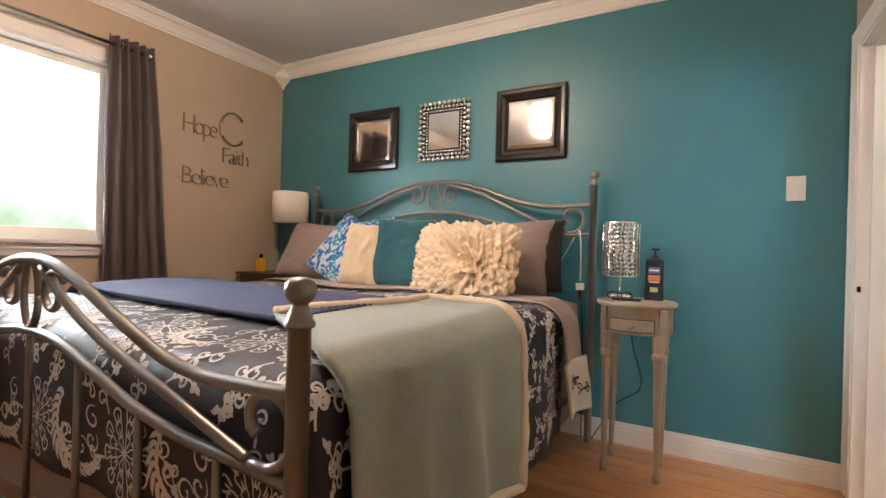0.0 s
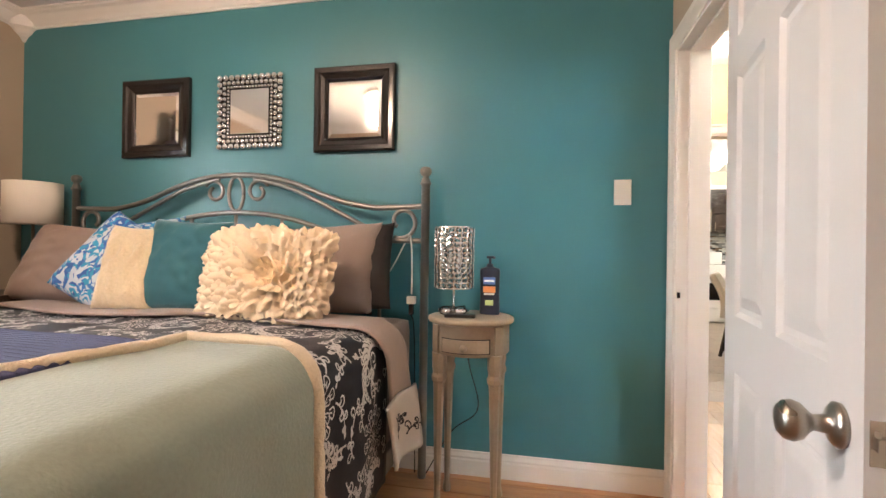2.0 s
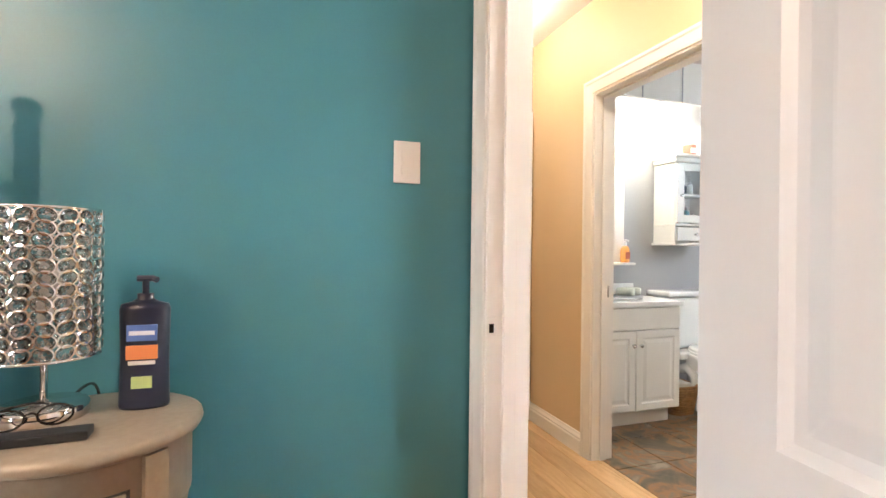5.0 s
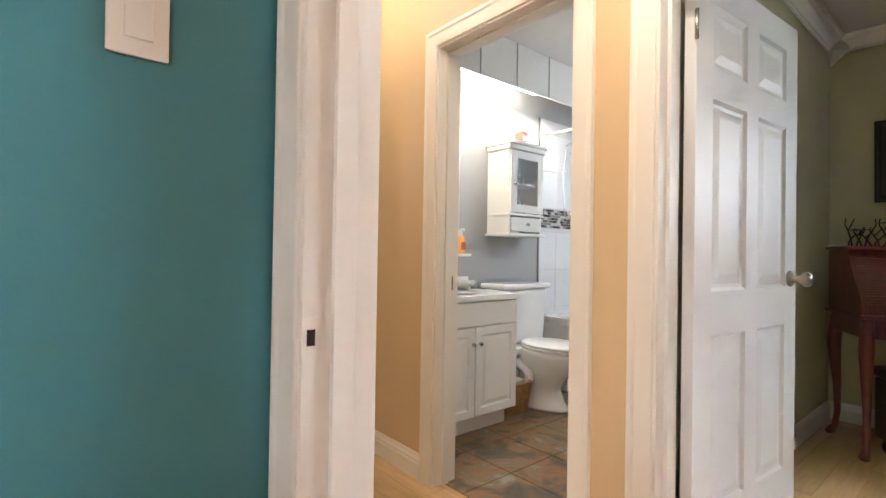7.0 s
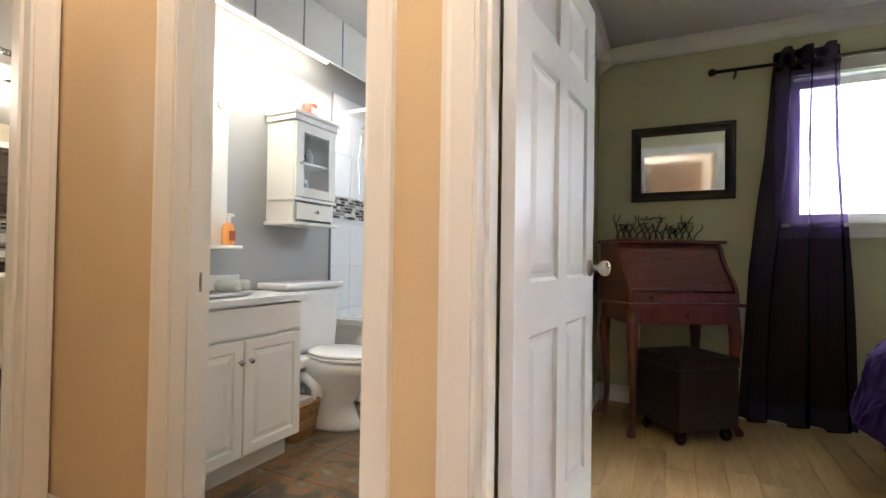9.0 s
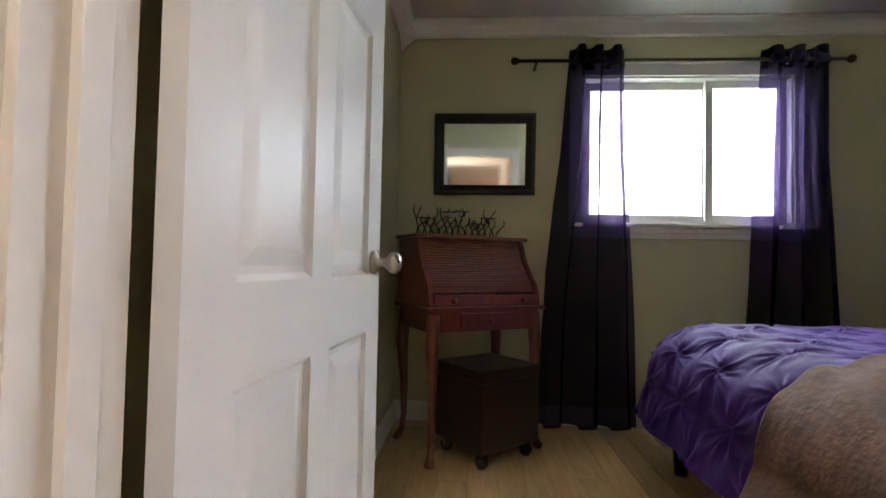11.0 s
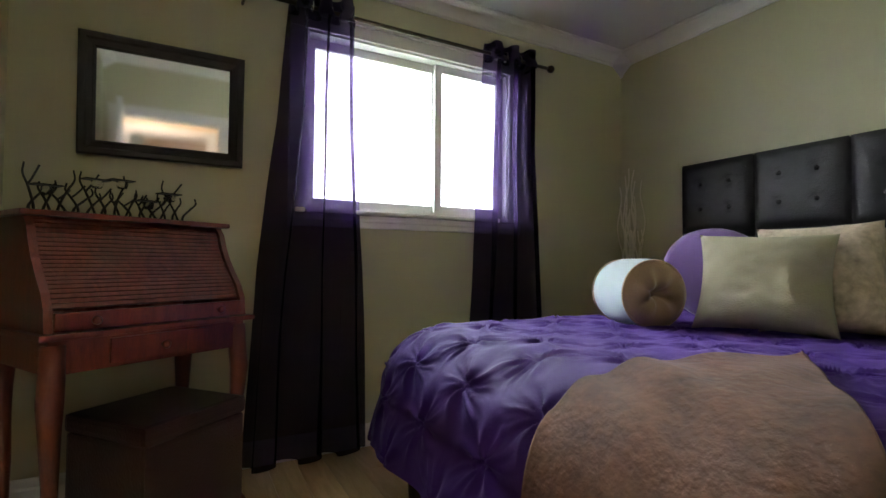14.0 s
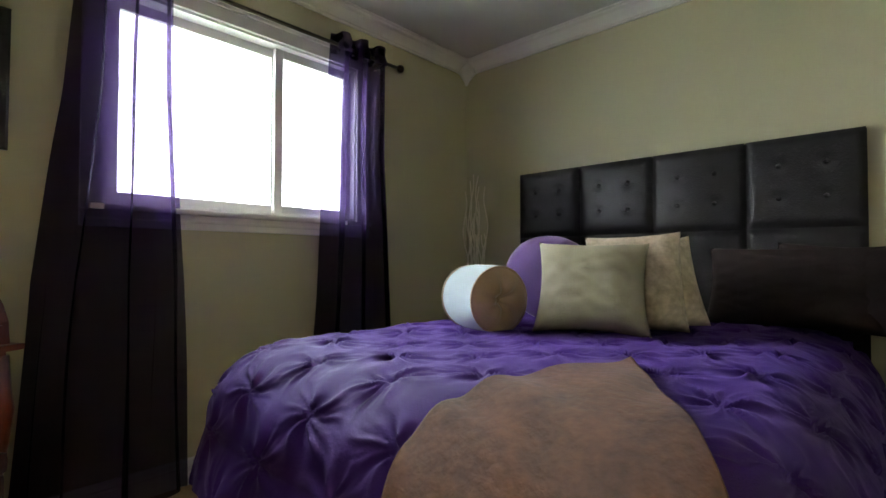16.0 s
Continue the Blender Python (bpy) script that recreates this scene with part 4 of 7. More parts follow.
petals = []
for k in range(8):
    bm = ruffle_petal(30 + k, 0.058 + 0.003 * (k % 3), 0.030 + 0.003 * (k % 4))
    me = bpy.data.meshes.new("ruffle")
    bm.to_mesh(me)
    bm.free()
    me.materials.append(CREAM)
    me.polygons.foreach_set("use_smooth", [True] * len(me.polygons))
    petals.append(me)
rng = random.Random(11)
RCX, RCZ = 0.055, 0.185
q, grown = 0, 0
while grown < 285 and q < 1400:
    r, th = 0.0175 * math.sqrt(q * 0.92), q * 2.39996
    q += 1
    x, z = RCX + r * math.cos(th), RCZ + r * math.sin(th)
    a, b = x / 0.31, (z - 0.185) / 0.185
    if abs(a) > 0.97 or abs(b) > 0.95:
        continue
    f = max(0.0, (1 - a ** 4) * (1 - b ** 4)) ** 0.55
    nrm = Vector((a * 0.8 * abs(a) ** 2, -1, b * 0.8 * abs(b) ** 2)).normalized()
    out = Vector((math.cos(th), 0, math.sin(th)))
    out.rotate(Matrix.Rotation(rng.uniform(-0.55, 0.55), 3, "Y"))
    out = (out - nrm * out.dot(nrm)).normalized()
    steep = max(0.0, 1 - r / 0.10)
    out = (out * (1 - 0.55 * steep) + nrm * 0.75 * steep).normalized()
    up = (nrm - out * nrm.dot(out)).normalized()
    ob = new("ruffle", petals[rng.randrange(8)])
    ob.parent = ruffle
    frame_m = Matrix((out, up.cross(out), up)).transposed().to_4x4()
    k = rng.uniform(0.85, 1.15) * (0.72 if r < 0.05 else 1.0) * (0.80 if max(abs(a), abs(b)) > 0.85 else 1.0)
    ob.matrix_basis = Matrix.Translation((x - out.x * 0.014, -0.062 * f + 0.002, z - out.z * 0.014)) @ frame_m @ Matrix.Scale(k, 4)
    grown += 1

# ---- bedroom: wall mirrors ----


def frame_mirror(name, x0, x1, z0, z1, m, width, label, depth=0.028, material=BLACK, bevelled=True):
    """A mirror with a stepped frame, hanging in the x-z plane and facing -y."""
    t = thing(name, m, label, "mirror")
    prof = [(0, 0), (0, -depth * 0.75), (0.008, -depth), (width * 0.40, -depth), (width * 0.52, -depth * 0.72), (width * 0.80, -depth * 0.55), (width * 0.86, -depth * 0.62), (width, -depth * 0.42), (width, 0)]
    corners = [(x0, z0, 1, 1), (x1, z0, -1, 1), (x1, z1, -1, -1), (x0, z1, 1, -1)]
    for i in range(4):
        bm = bmesh.new()
        rings = [[bm.verts.new((x + sx * o, y, z + sz * o)) for o, y in prof] for x, z, sx, sz in (corners[i], corners[(i + 1) % 4])]
        for a in range(len(prof)):
            b = (a + 1) % len(prof)
            bm.faces.new((rings[0][a], rings[0][b], rings[1][b], rings[1][a]))
        bm.faces.new(rings[0])
        bm.faces.new(rings[1])
        bmesh.ops.recalc_face_normals(bm, faces=bm.faces)
        part("frame_side", bm, material, t)
    bm = bmesh.new()
    a, b, c, d = x0 + width - 0.002, x1 - width + 0.002, z0 + width - 0.002, z1 - width + 0.002
    e = 0.022 if bevelled else 0.001
    out = [bm.verts.new(p) for p in ((a, -0.006, c), (b, -0.006, c), (b, -0.006, d), (a, -0.006, d))]
    inn = [bm.verts.new(p) for p in ((a + e, -0.008, c + e), (b - e, -0.008, c + e), (b - e, -0.008, d - e), (a + e, -0.008, d - e))]
    for i in range(4):
        j = (i + 1) % 4
        bm.faces.new((out[i], out[j], inn[j], inn[i]))
    bm.faces.new(inn)
    bm.faces.new([bm.verts.new(p) for p in ((a, -0.002, c), (a, -0.002, d), (b, -0.002, d), (b, -0.002, c))])
    bmesh.ops.recalc_face_normals(bm, faces=bm.faces)
    part("mirror_glass", bm, MIRROR, t, "bevelled mirror glass")
    return t


frame_mirror("black_mirror", -0.215, 0.215, -0.215, 0.215, pose(-2.09, AY1 - 0.002, 1.768), 0.072, "square wall mirror with a wide glossy black border")
frame_mirror("black_mirror", -0.215, 0.215, -0.215, 0.215, pose(-0.928, AY1 - 0.002, 1.768), 0.072, "square wall mirror with a wide glossy black border")
jewel = thing("jewelled_mirror", pose(-1.515, AY1 - 0.002, 1.782), "square mirror framed in rows of silver glass beads", "mirror")
part("backing", boxes([(-0.185, -0.010, -0.19, 0.185, 0, 0.19)], 0.002), BLACK, jewel)
part("mirror_glass", boxes([(-0.112, -0.014, -0.117, 0.112, -0.0105, 0.117)], 0.001), MIRROR, jewel, "plain mirror glass")
bead = lathe([(0, 0.016), (0.010, 0.014), (0.0165, 0.006), (0.0175, 0.0)], 10)
bmesh.ops.rotate(bead, verts=bead.verts, matrix=Matrix.Rotation(radians(90), 3, "X"))
bead_me = bpy.data.meshes.new("bead")
bead.to_mesh(bead_me)
bead.free()
bead_me.materials.append(CHROME)
bead_me.polygons.foreach_set("use_smooth", [True] * len(bead_me.polygons))
for half, count, size in ((0.178, 10, 1.0), (0.150, 11, 0.72), (0.127, 14, 0.5)):
    hz = half + 0.005
    for i in range(count):
        a = -1 + 2 * i / count
        for x, z in ((a * half, -hz), (half, a * hz), (-a * half, hz), (-half, -a * hz)):
            ob = new("bead", bead_me)
            ob.parent = jewel
            ob.matrix_basis = Matrix.Translation((x, -0.0095, z)) @ Matrix.Scale(size, 4)

# ---- bedroom: words on the wall ----
WORDMETAL = mat("bronze_metal", (0.26, 0.20, 0.14), 0.5, 0.35, vary=0.15)


def word(text, y, z, size, label, space=0.86, material=WORDMETAL, wide=1.0):
    cu = bpy.data.curves.new("word", "FONT")
    cu.body, cu.size, cu.extrude, cu.bevel_depth, cu.space_character, cu.offset = text, size, 0.004, 0.0006, space, -0.004
    tmp = bpy.data.objects.new("word", cu)
    scene.collection.objects.link(tmp)
    dg = bpy.context.evaluated_depsgraph_get()
    me = bpy.data.meshes.new_from_object(tmp.evaluated_get(dg))
    bpy.data.objects.remove(tmp)
    me.materials.clear()
    me.materials.append(material)
    ob = tagged(new("wall_word", me), label, "wall decor", "wall words")
    ob.matrix_basis = Matrix.Translation((AX0 + 0.006, y, z)) @ Euler((radians(90), 0, radians(90))).to_matrix().to_4x4() @ Matrix.Diagonal((wide, 1, 1, 1))
    return ob


word("Hope", 1.945, 1.742, 0.185, "bronze metal wall word reading Hope", 0.70, wide=0.81)
word("Faith", 2.24, 1.585, 0.165, "bronze metal wall word reading Faith", 0.78, wide=0.98)
word("Believe", 1.945, 1.405, 0.165, "bronze metal wall word reading Believe", 0.77, wide=1.02)
ring = thing("wall_letter", pose(AX0 + 0.010, 2.325, 1.835), "large brushed metal letter C on the wall", "wall decor", "wall words")
bm = bmesh.new()
tube(bm, [(0, 0.100 * math.cos(a), 0.115 * math.sin(a)) for a in [radians(38 + 284 * i / 40) for i in range(41)]], 0.015, 8, 0.5)
part("letter", bm, STEEL, ring, smooth=True)

# ---- bedroom: curtain and rod ----


def curtain(name, parent, x, rows, waves, depth, material, label, seed=0, n=90, facing=1, overlap=0.0):
    """Folded cloth: rows give (z, y0, y1) from top to bottom."""
    zs = [r[0] for r in rows][::-1]
    lo, hi = [r[1] for r in rows][::-1], [r[2] for r in rows][::-1]

    def fn(u, v):
        z = rows[0][0] + (rows[-1][0] - rows[0][0]) * v
        a, b = float(np.interp(z, zs, lo)), float(np.interp(z, zs, hi))
        ph = 2 * math.pi * waves * u + 0.5 * noise.noise((u * 3 + seed, v * 2, 0))
        amp = depth * (0.75 + 0.5 * noise.noise((u * 4 + seed, v * 1.5, 5)))
        return (x + facing * amp * math.cos(ph), a + (b - a) * u + 0.012 * math.sin(ph * 2) * v + overlap * math.sin(ph * 2) + 0.012 * noise.noise((u * 5, v * 3, seed)), z + 0.006 * math.sin(ph) * (v > 0.97))
    bm = bmesh.new()
    grids = [[[bm.verts.new(Vector(fn(i / n, j / 40)) + Vector((o, 0, 0))) for j in range(41)] for i in range(n + 1)] for o in (0.0, 0.0025)]
    for g in grids:
        for i in range(n):
            for j in range(40):
                bm.faces.new((g[i][j], g[i + 1][j], g[i + 1][j + 1], g[i][j + 1]))
    f, k = grids
    for j in (0, 40):
        for i in range(n):
            bm.faces.new((f[i][j], f[i + 1][j], k[i + 1][j], k[i][j]))
    for i in (0, n):
        for j in range(40):
            bm.faces.new((f[i][j], f[i][j + 1], k[i][j + 1], k[i][j]))
    bmesh.ops.recalc_face_normals(bm, faces=bm.faces)
    return part(name, bm, material, parent, label, True)


def rod(name, x, y0, y1, z, wall_x, material, label):
    t = thing(name, pose(0, 0, 0), label, "curtain rod")
    bm = bmesh.new()
    tube(bm, [(x, y0, z), (x, y1, z)], 0.010, 10)
    part("bar", bm, material, t, smooth=True)
    for y, s in ((y0, -1), (y1, 1)):
        part("finial", lathe([(0, 0), (0.010, 0), (0.012, 0.006), (0.017, 0.010), (0.022, 0.020), (0.024, 0.030), (0.020, 0.042), (0.010, 0.049), (0, 0.050)], 14, Matrix.Translation((x, y, z)) @ Matrix.Rotation(radians(-90 * s), 4, "X")), material, t, smooth=True)
        bm = bmesh.new()
        yy = y - s * 0.10
        tube(bm, [(wall_x, yy, z - 0.02), (x, yy, z - 0.02), (x, yy, z - 0.008)], 0.007)
        part("bracket", bm, material, t)
    return t


GREYCLOTH = sheer("grey_curtain_cloth", (0.165, 0.135, 0.135), 0.45, 0.0)
rod("curtain_rod", AX0 + 0.09, -0.15, 1.66, 2.115, AX0, STEEL, "brushed metal curtain rod over the bedroom window")
grey = thing("grey_curtain", pose(0, 0, 0), "grey-taupe grommet curtain drawn aside beside the window", "curtain")
curtain("cloth", grey, AX0 + 0.09, [(2.165, 1.46, 1.70), (1.6, 1.45, 1.75), (0.8, 1.45, 1.82), (0.02, 1.45, 1.87)], 5, 0.038, GREYCLOTH, "", 2)
grey2 = thing("grey_curtain", pose(0, 0, 0), "grey-taupe grommet curtain drawn aside beside the window", "curtain")
curtain("cloth", grey2, AX0 + 0.09, [(2.165, -0.10, 0.12), (0.02, -0.14, 0.16)], 4.5, 0.038, GREYCLOTH, "", 6)
for g, ys in ((grey, (1.53, 1.60, 1.67)), (grey2, (-0.05, 0.02, 0.09))):
    for y in ys:
        bm = bmesh.new()
        tube(bm, [(AX0 + 0.09 + 0.024 * math.cos(a), y, 2.115 + 0.024 * math.sin(a)) for a in [2 * math.pi * i / 16 for i in range(17)]], 0.004, 6)
        part("grommet", bm, STEEL, g, "steel grommet", True)

# ---- bedroom: nightstands, lamps and small things ----
SILVERWOOD = mat("silver_painted_wood", (0.36, 0.29, 0.215), 0.40, 0.25, vary=0.14, scale=8, grain=70, bump=0.02)
NX, NY, NT = -0.283, 2.505, 0.795
stand = thing("round_nightstand", pose(NX, NY, 0), "champagne painted round nightstand with a small drawer", "nightstand")
part("tabletop", lathe([(0, NT - 0.026), (0.166, NT - 0.026), (0.175, NT - 0.022), (0.179, NT - 0.013), (0.177, NT - 0.004), (0.169, NT), (0, NT)], 40), SILVERWOOD, stand, smooth=True)
part("apron", lathe([(0, NT - 0.145), (0.156, NT - 0.145), (0.160, NT - 0.140), (0.160, NT - 0.030), (0.166, NT - 0.027), (0, NT - 0.027)], 40), SILVERWOOD, stand, smooth=True)
face = sheet(lambda u, v: (0.166 * math.sin(radians(-34 + 68 * u)), -0.166 * math.cos(radians(-34 + 68 * u)), NT - 0.128 + 0.05 * v), 12, 2, 0.006)
drawer = part("drawer", face, SILVERWOOD, stand)
# Dark sheet that paints the shade round the drawer's edge.
part("drawer_gap", sheet(lambda u, v: (0.1612 * math.sin(radians(-36.5 + 73 * u)), -0.1612 * math.cos(radians(-36.5 + 73 * u)), NT - 0.132 + 0.058 * v), 12, 2, 0.001), mat("gap_shade", (0.03, 0.025, 0.02), 0.8), stand)
for a in (-50, 50):
    part("corner_block", sheet(lambda u, v: (0.169 * math.sin(radians(a - 7 + 14 * u)), -0.169 * math.cos(radians(a - 7 + 14 * u)), NT - 0.150 + 0.121 * v), 4, 2, 0.010), SILVERWOOD, stand)
part("knob", lathe([(0, 0), (0.006, 0), (0.006, 0.010), (0.014, 0.016), (0.015, 0.022), (0.008, 0.028), (0, 0.029)], 14, Matrix.Translation((0, -0.168, NT - 0.103)) @ Matrix.Rotation(radians(90), 4, "X")), SILVERWOOD, drawer, smooth=True)
for a in (-48, 48, -132, 132):
    x, y = 0.150 * math.sin(radians(a)), -0.150 * math.cos(radians(a))
    x2, y2 = x * 1.02, y * 1.02
    bm = bmesh.new()
    zs = [0.0, 0.012, 0.03, 0.05, 0.30, 0.50, 0.535, 0.545, 0.560, 0.575, 0.60, 0.655]
    rs = [0.014, 0.019, 0.017, 0.012, 0.017, 0.022, 0.024, 0.030, 0.031, 0.025, 0.029, 0.030]
    tube(bm, [(x2 + (x - x2) * z / 0.65, y2 + (y - y2) * z / 0.65, z) for z in zs], rs, 8)
    part("leg", bm, SILVERWOOD, stand)

lamp = thing("crystal_lamp", pose(-0.365, 2.545, NT), "small table lamp with a beaded crystal cylinder shade", "lamp")
part("base", lathe([(0, 0), (0.066, 0), (0.068, 0.004), (0.068, 0.020), (0.064, 0.025), (0.012, 0.027), (0.008, 0.032), (0, 0.032)], 28), CHROME, lamp, "chrome disc base", True)
part("stem", lathe([(0, 0.03), (0.006, 0.03), (0.006, 0.30), (0, 0.30)], 10), CHROME, lamp, smooth=True)
part("bulb", lathe([(0, 0.16), (0.012, 0.16), (0.013, 0.19), (0.026, 0.225), (0.028, 0.245), (0.018, 0.268), (0, 0.275)], 14), mat("milk_glass", (0.75, 0.73, 0.70), 0.3), lamp, smooth=True)
CRYSTAL = clear("crystal_glass", (0.93, 0.95, 0.97), 0.02)
for z in (0.110, 0.368):
    bm = bmesh.new()
    tube(bm, [(0.083 * math.cos(a), 0.083 * math.sin(a), z) for a in [2 * math.pi * i / 36 for i in range(37)]], 0.003, 6)
    part("shade_ring", bm, CHROME, lamp, smooth=True)
lens_ring = bmesh.new()
tube(lens_ring, [(0.0145 * math.cos(a), 0, 0.0118 * math.sin(a)) for a in [2 * math.pi * i / 14 for i in range(15)]], 0.0021, 5)
lens_ring_me = bpy.data.meshes.new("lens_ring")
lens_ring.to_mesh(lens_ring_me)
lens_ring.free()
lens_ring_me.materials.append(CHROME)
lens = lathe([(0, -0.0035), (0.006, -0.0028), (0.0122, 0.0), (0.006, 0.0028), (0, 0.0035)], 10, Matrix.Rotation(radians(90), 4, "X"))
bmesh.ops.scale(lens, vec=(1, 1, 0.80), verts=lens.verts)
lens_me = bpy.data.meshes.new("crystal")
lens.to_mesh(lens_me)
lens.free()
lens_me.materials.append(CRYSTAL)
for j in range(12):
    for i in range(18):
        a = 2 * math.pi * (i + 0.12 * math.sin(j * 1.3)) / 18
        m = Matrix.Translation((0.083 * math.sin(a), -0.083 * math.cos(a), 0.1235 + j * 0.0210)) @ Matrix.Rotation(a, 4, "Z") @ Matrix.Rotation(radians(24 if i % 2 else -24), 4, "Y")
        ring_ob = new("lens_ring", lens_ring_me)
        ring_ob.parent = lamp
        ring_ob.matrix_basis = m
        ob = new("crystal", lens_me)
        ob.parent = ring_ob

lotion = thing("lotion_bottle", pose(-0.212, 2.560, NT), "dark navy pump bottle of body lotion", "bottle")
NAVYPLASTIC = mat("navy_plastic", (0.012, 0.014, 0.030), 0.3, vary=0.05, bump=0.0)
bm = lathe([(0, 0), (0.041, 0), (0.043, 0.006), (0.041, 0.09), (0.043, 0.185), (0.040, 0.195), (0.022, 0.200), (0.014, 0.205), (0.014, 0.215), (0, 0.215)], 24)
bmesh.ops.scale(bm, vec=(1, 0.55, 1), verts=bm.verts)
part("body", bm, NAVYPLASTIC, lotion, smooth=True)
bm = bmesh.new()
tube(bm, [(0, 0, 0.214), (0, 0, 0.240)], 0.006)
tube(bm, [(-0.014, 0, 0.243), (0.012, 0, 0.243), (0.020, -0.004, 0.240)], 0.006)
part("pump", bm, NAVYPLASTIC, lotion)
for z0, z1, w, c, nm in ((0.128, 0.158, 0.025, (0.10, 0.18, 0.45), "blue"), (0.094, 0.120, 0.026, (0.75, 0.25, 0.08), "orange"), (0.084, 0.091, 0.022, (0.7, 0.7, 0.7), "white"), (0.040, 0.062, 0.017, (0.45, 0.55, 0.20), "green"), (0.139, 0.147, 0.021, (0.8, 0.8, 0.82), "white")):
    off = -0.0240 if nm != "white" else -0.0246
    part("label_mark", boxes([(-w, off - 0.0006, z0, w, off + 0.003, z1)], 0.001), mat(nm + "_print", c, 0.5, vary=0.05), lotion, nm + " label mark")
remote = tagged(part("remote_control", boxes([(-0.062, -0.020, 0, 0.062, 0.020, 0.014)], 0.004), mat("black_plastic", (0.015, 0.015, 0.016), 0.45)), "small black remote control lying on the nightstand", "remote control")
place(remote, pose(-0.315, 2.415, NT + 0.001, 0, 0, 4))
specs = thing("eyeglasses", pose(-0.355, 2.475, NT + 0.003, 0, 0, 18), "black folded eyeglasses lying on the nightstand", "eyeglasses")
bm = bmesh.new()
for s in (-1, 1):
    tube(bm, [(s * 0.032 + 0.024 * math.cos(a), 0, 0.018 + 0.017 * math.sin(a)) for a in [2 * math.pi * i / 18 for i in range(19)]], 0.002, 5)
tube(bm, [(-0.009, 0, 0.022), (0, 0, 0.026), (0.009, 0, 0.022)], 0.002, 5)
part("rims", bm, BLACK, specs)
bm = bmesh.new()
tube(bm, spline([(-0.056, 0, 0.022), (-0.050, 0.03, 0.024), (0.0, 0.045, 0.030), (0.045, 0.05, 0.012)]), 0.002, 5)
tube(bm, spline([(0.056, 0, 0.022), (0.050, 0.02, 0.022), (0.0, 0.035, 0.016), (-0.045, 0.04, 0.006)]), 0.002, 5)
part("temples", bm, BLACK, specs)

DARKWOOD = mat("dark_walnut", (0.05, 0.032, 0.022), 0.4, vary=0.3, grain=60, stretch=(1, 1, 6))
side = thing("bedside_table", pose(-2.80, 2.55, 0), "small dark wooden bedside table beyond the bed", "nightstand")
part("tabletop", boxes([(-0.19, -0.19, 0.785, 0.19, 0.20, 0.81)], 0.004), DARKWOOD, side)
part("cabinet_body", boxes([(-0.17, -0.17, 0.52, 0.17, 0.19, 0.784)], 0.004), DARKWOOD, side)
for sx in (-1, 1):
    for sy in (-1, 1):
        part("leg", boxes([(sx * 0.15 - 0.018, sy * 0.15 - 0.018 + 0.01, 0, sx * 0.15 + 0.018, sy * 0.15 + 0.018 + 0.01, 0.519)], 0.003), DARKWOOD, side)
lamp2 = thing("drum_lamp", pose(-2.715, 2.610, 0.811), "table lamp with a white fabric drum shade", "lamp")
part("base", lathe([(0, 0), (0.060, 0), (0.060, 0.012), (0.010, 0.018), (0.007, 0.03), (0.007, 0.40), (0, 0.40)], 24), STEEL, lamp2, "brushed steel base and stem", True)
bm = lathe([(0.128, 0.365), (0.131, 0.365), (0.131, 0.590), (0.128, 0.590)], 40)
part("shade", bm, mat("white_linen", (0.80, 0.75, 0.66), 0.9, vary=0.04, grain=260, bump=0.04), lamp2, "white linen drum shade", True)
yb = thing("yellow_bottle", pose(-2.89, 2.50, 0.811), "small yellow pump bottle on the bedside table", "bottle")
YELLOW = mat("yellow_plastic", (0.75, 0.42, 0.02), 0.4, vary=0.05)
part("body", boxes([(-0.030, -0.022, 0, 0.030, 0.022, 0.10)], 0.008), YELLOW, yb)
bm = bmesh.new()
tube(bm, [(0, 0, 0.098), (0, 0, 0.125), (0, 0, 0.128)], [0.012, 0.010, 0.004])
part("cap", bm, BLACK, yb, "black pump cap")

sw = thing("light_switch", pose(0.353, AY1, 1.335), "white rocker light switch on the teal wall", "light switch")
part("plate", boxes([(-0.037, -0.007, -0.057, 0.037, 0, 0.057)], 0.003), WHITE, sw)
part("rocker", boxes([(-0.017, -0.0105, -0.034, 0.017, -0.0065, 0.034)], 0.002), WHITE, sw)

cord = thing("charging_cable", pose(0, 0, 0), "white charging cable with plug hanging from the headboard", "cable")
WHITEPLASTIC = mat("white_plastic", (0.75, 0.73, 0.70), 0.4, vary=0.03)
bm = bmesh.new()
tube(bm, spline([(-0.83, 2.73, 0.80), (-0.70, 2.72, 0.98), (-0.615, 2.695, 1.125), (-0.595, 2.675, 1.10), (-0.588, 2.67, 0.98), (-0.585, 2.66, 0.86)]), 0.0035, 6)
part("wire", bm, WHITEPLASTIC, cord, smooth=True)
part("plug", boxes([(-0.606, 2.645, 0.815, -0.566, 2.675, 0.850)], 0.004), WHITEPLASTIC, cord)
part("adapter", boxes([(-0.596, 2.650, 0.765, -0.576, 2.672, 0.814)], 0.003), BLACK, cord, "black connector")
bm = bmesh.new()
tube(bm, spline([(-0.586, 2.661, 0.766), (-0.575, 2.67, 0.70), (-0.565, 2.66, 0.45), (-0.570, 2.70, 0.02)]), 0.003, 6)
part("lower_wire", bm, BLACK, cord)
cord2 = thing("lamp_cord", pose(0, 0, 0), "black lamp cord hanging behind the nightstand", "cable")
bm = bmesh.new()
tube(bm, spline([(-0.36, 2.62, 0.800), (-0.34, 2.73, 0.79), (-0.33, 2.755, 0.55), (-0.28, 2.74, 0.33), (-0.40, 2.72, 0.22), (-0.52, 2.70, 0.012)]), 0.003, 6)
part("wire", bm, BLACK, cord2)

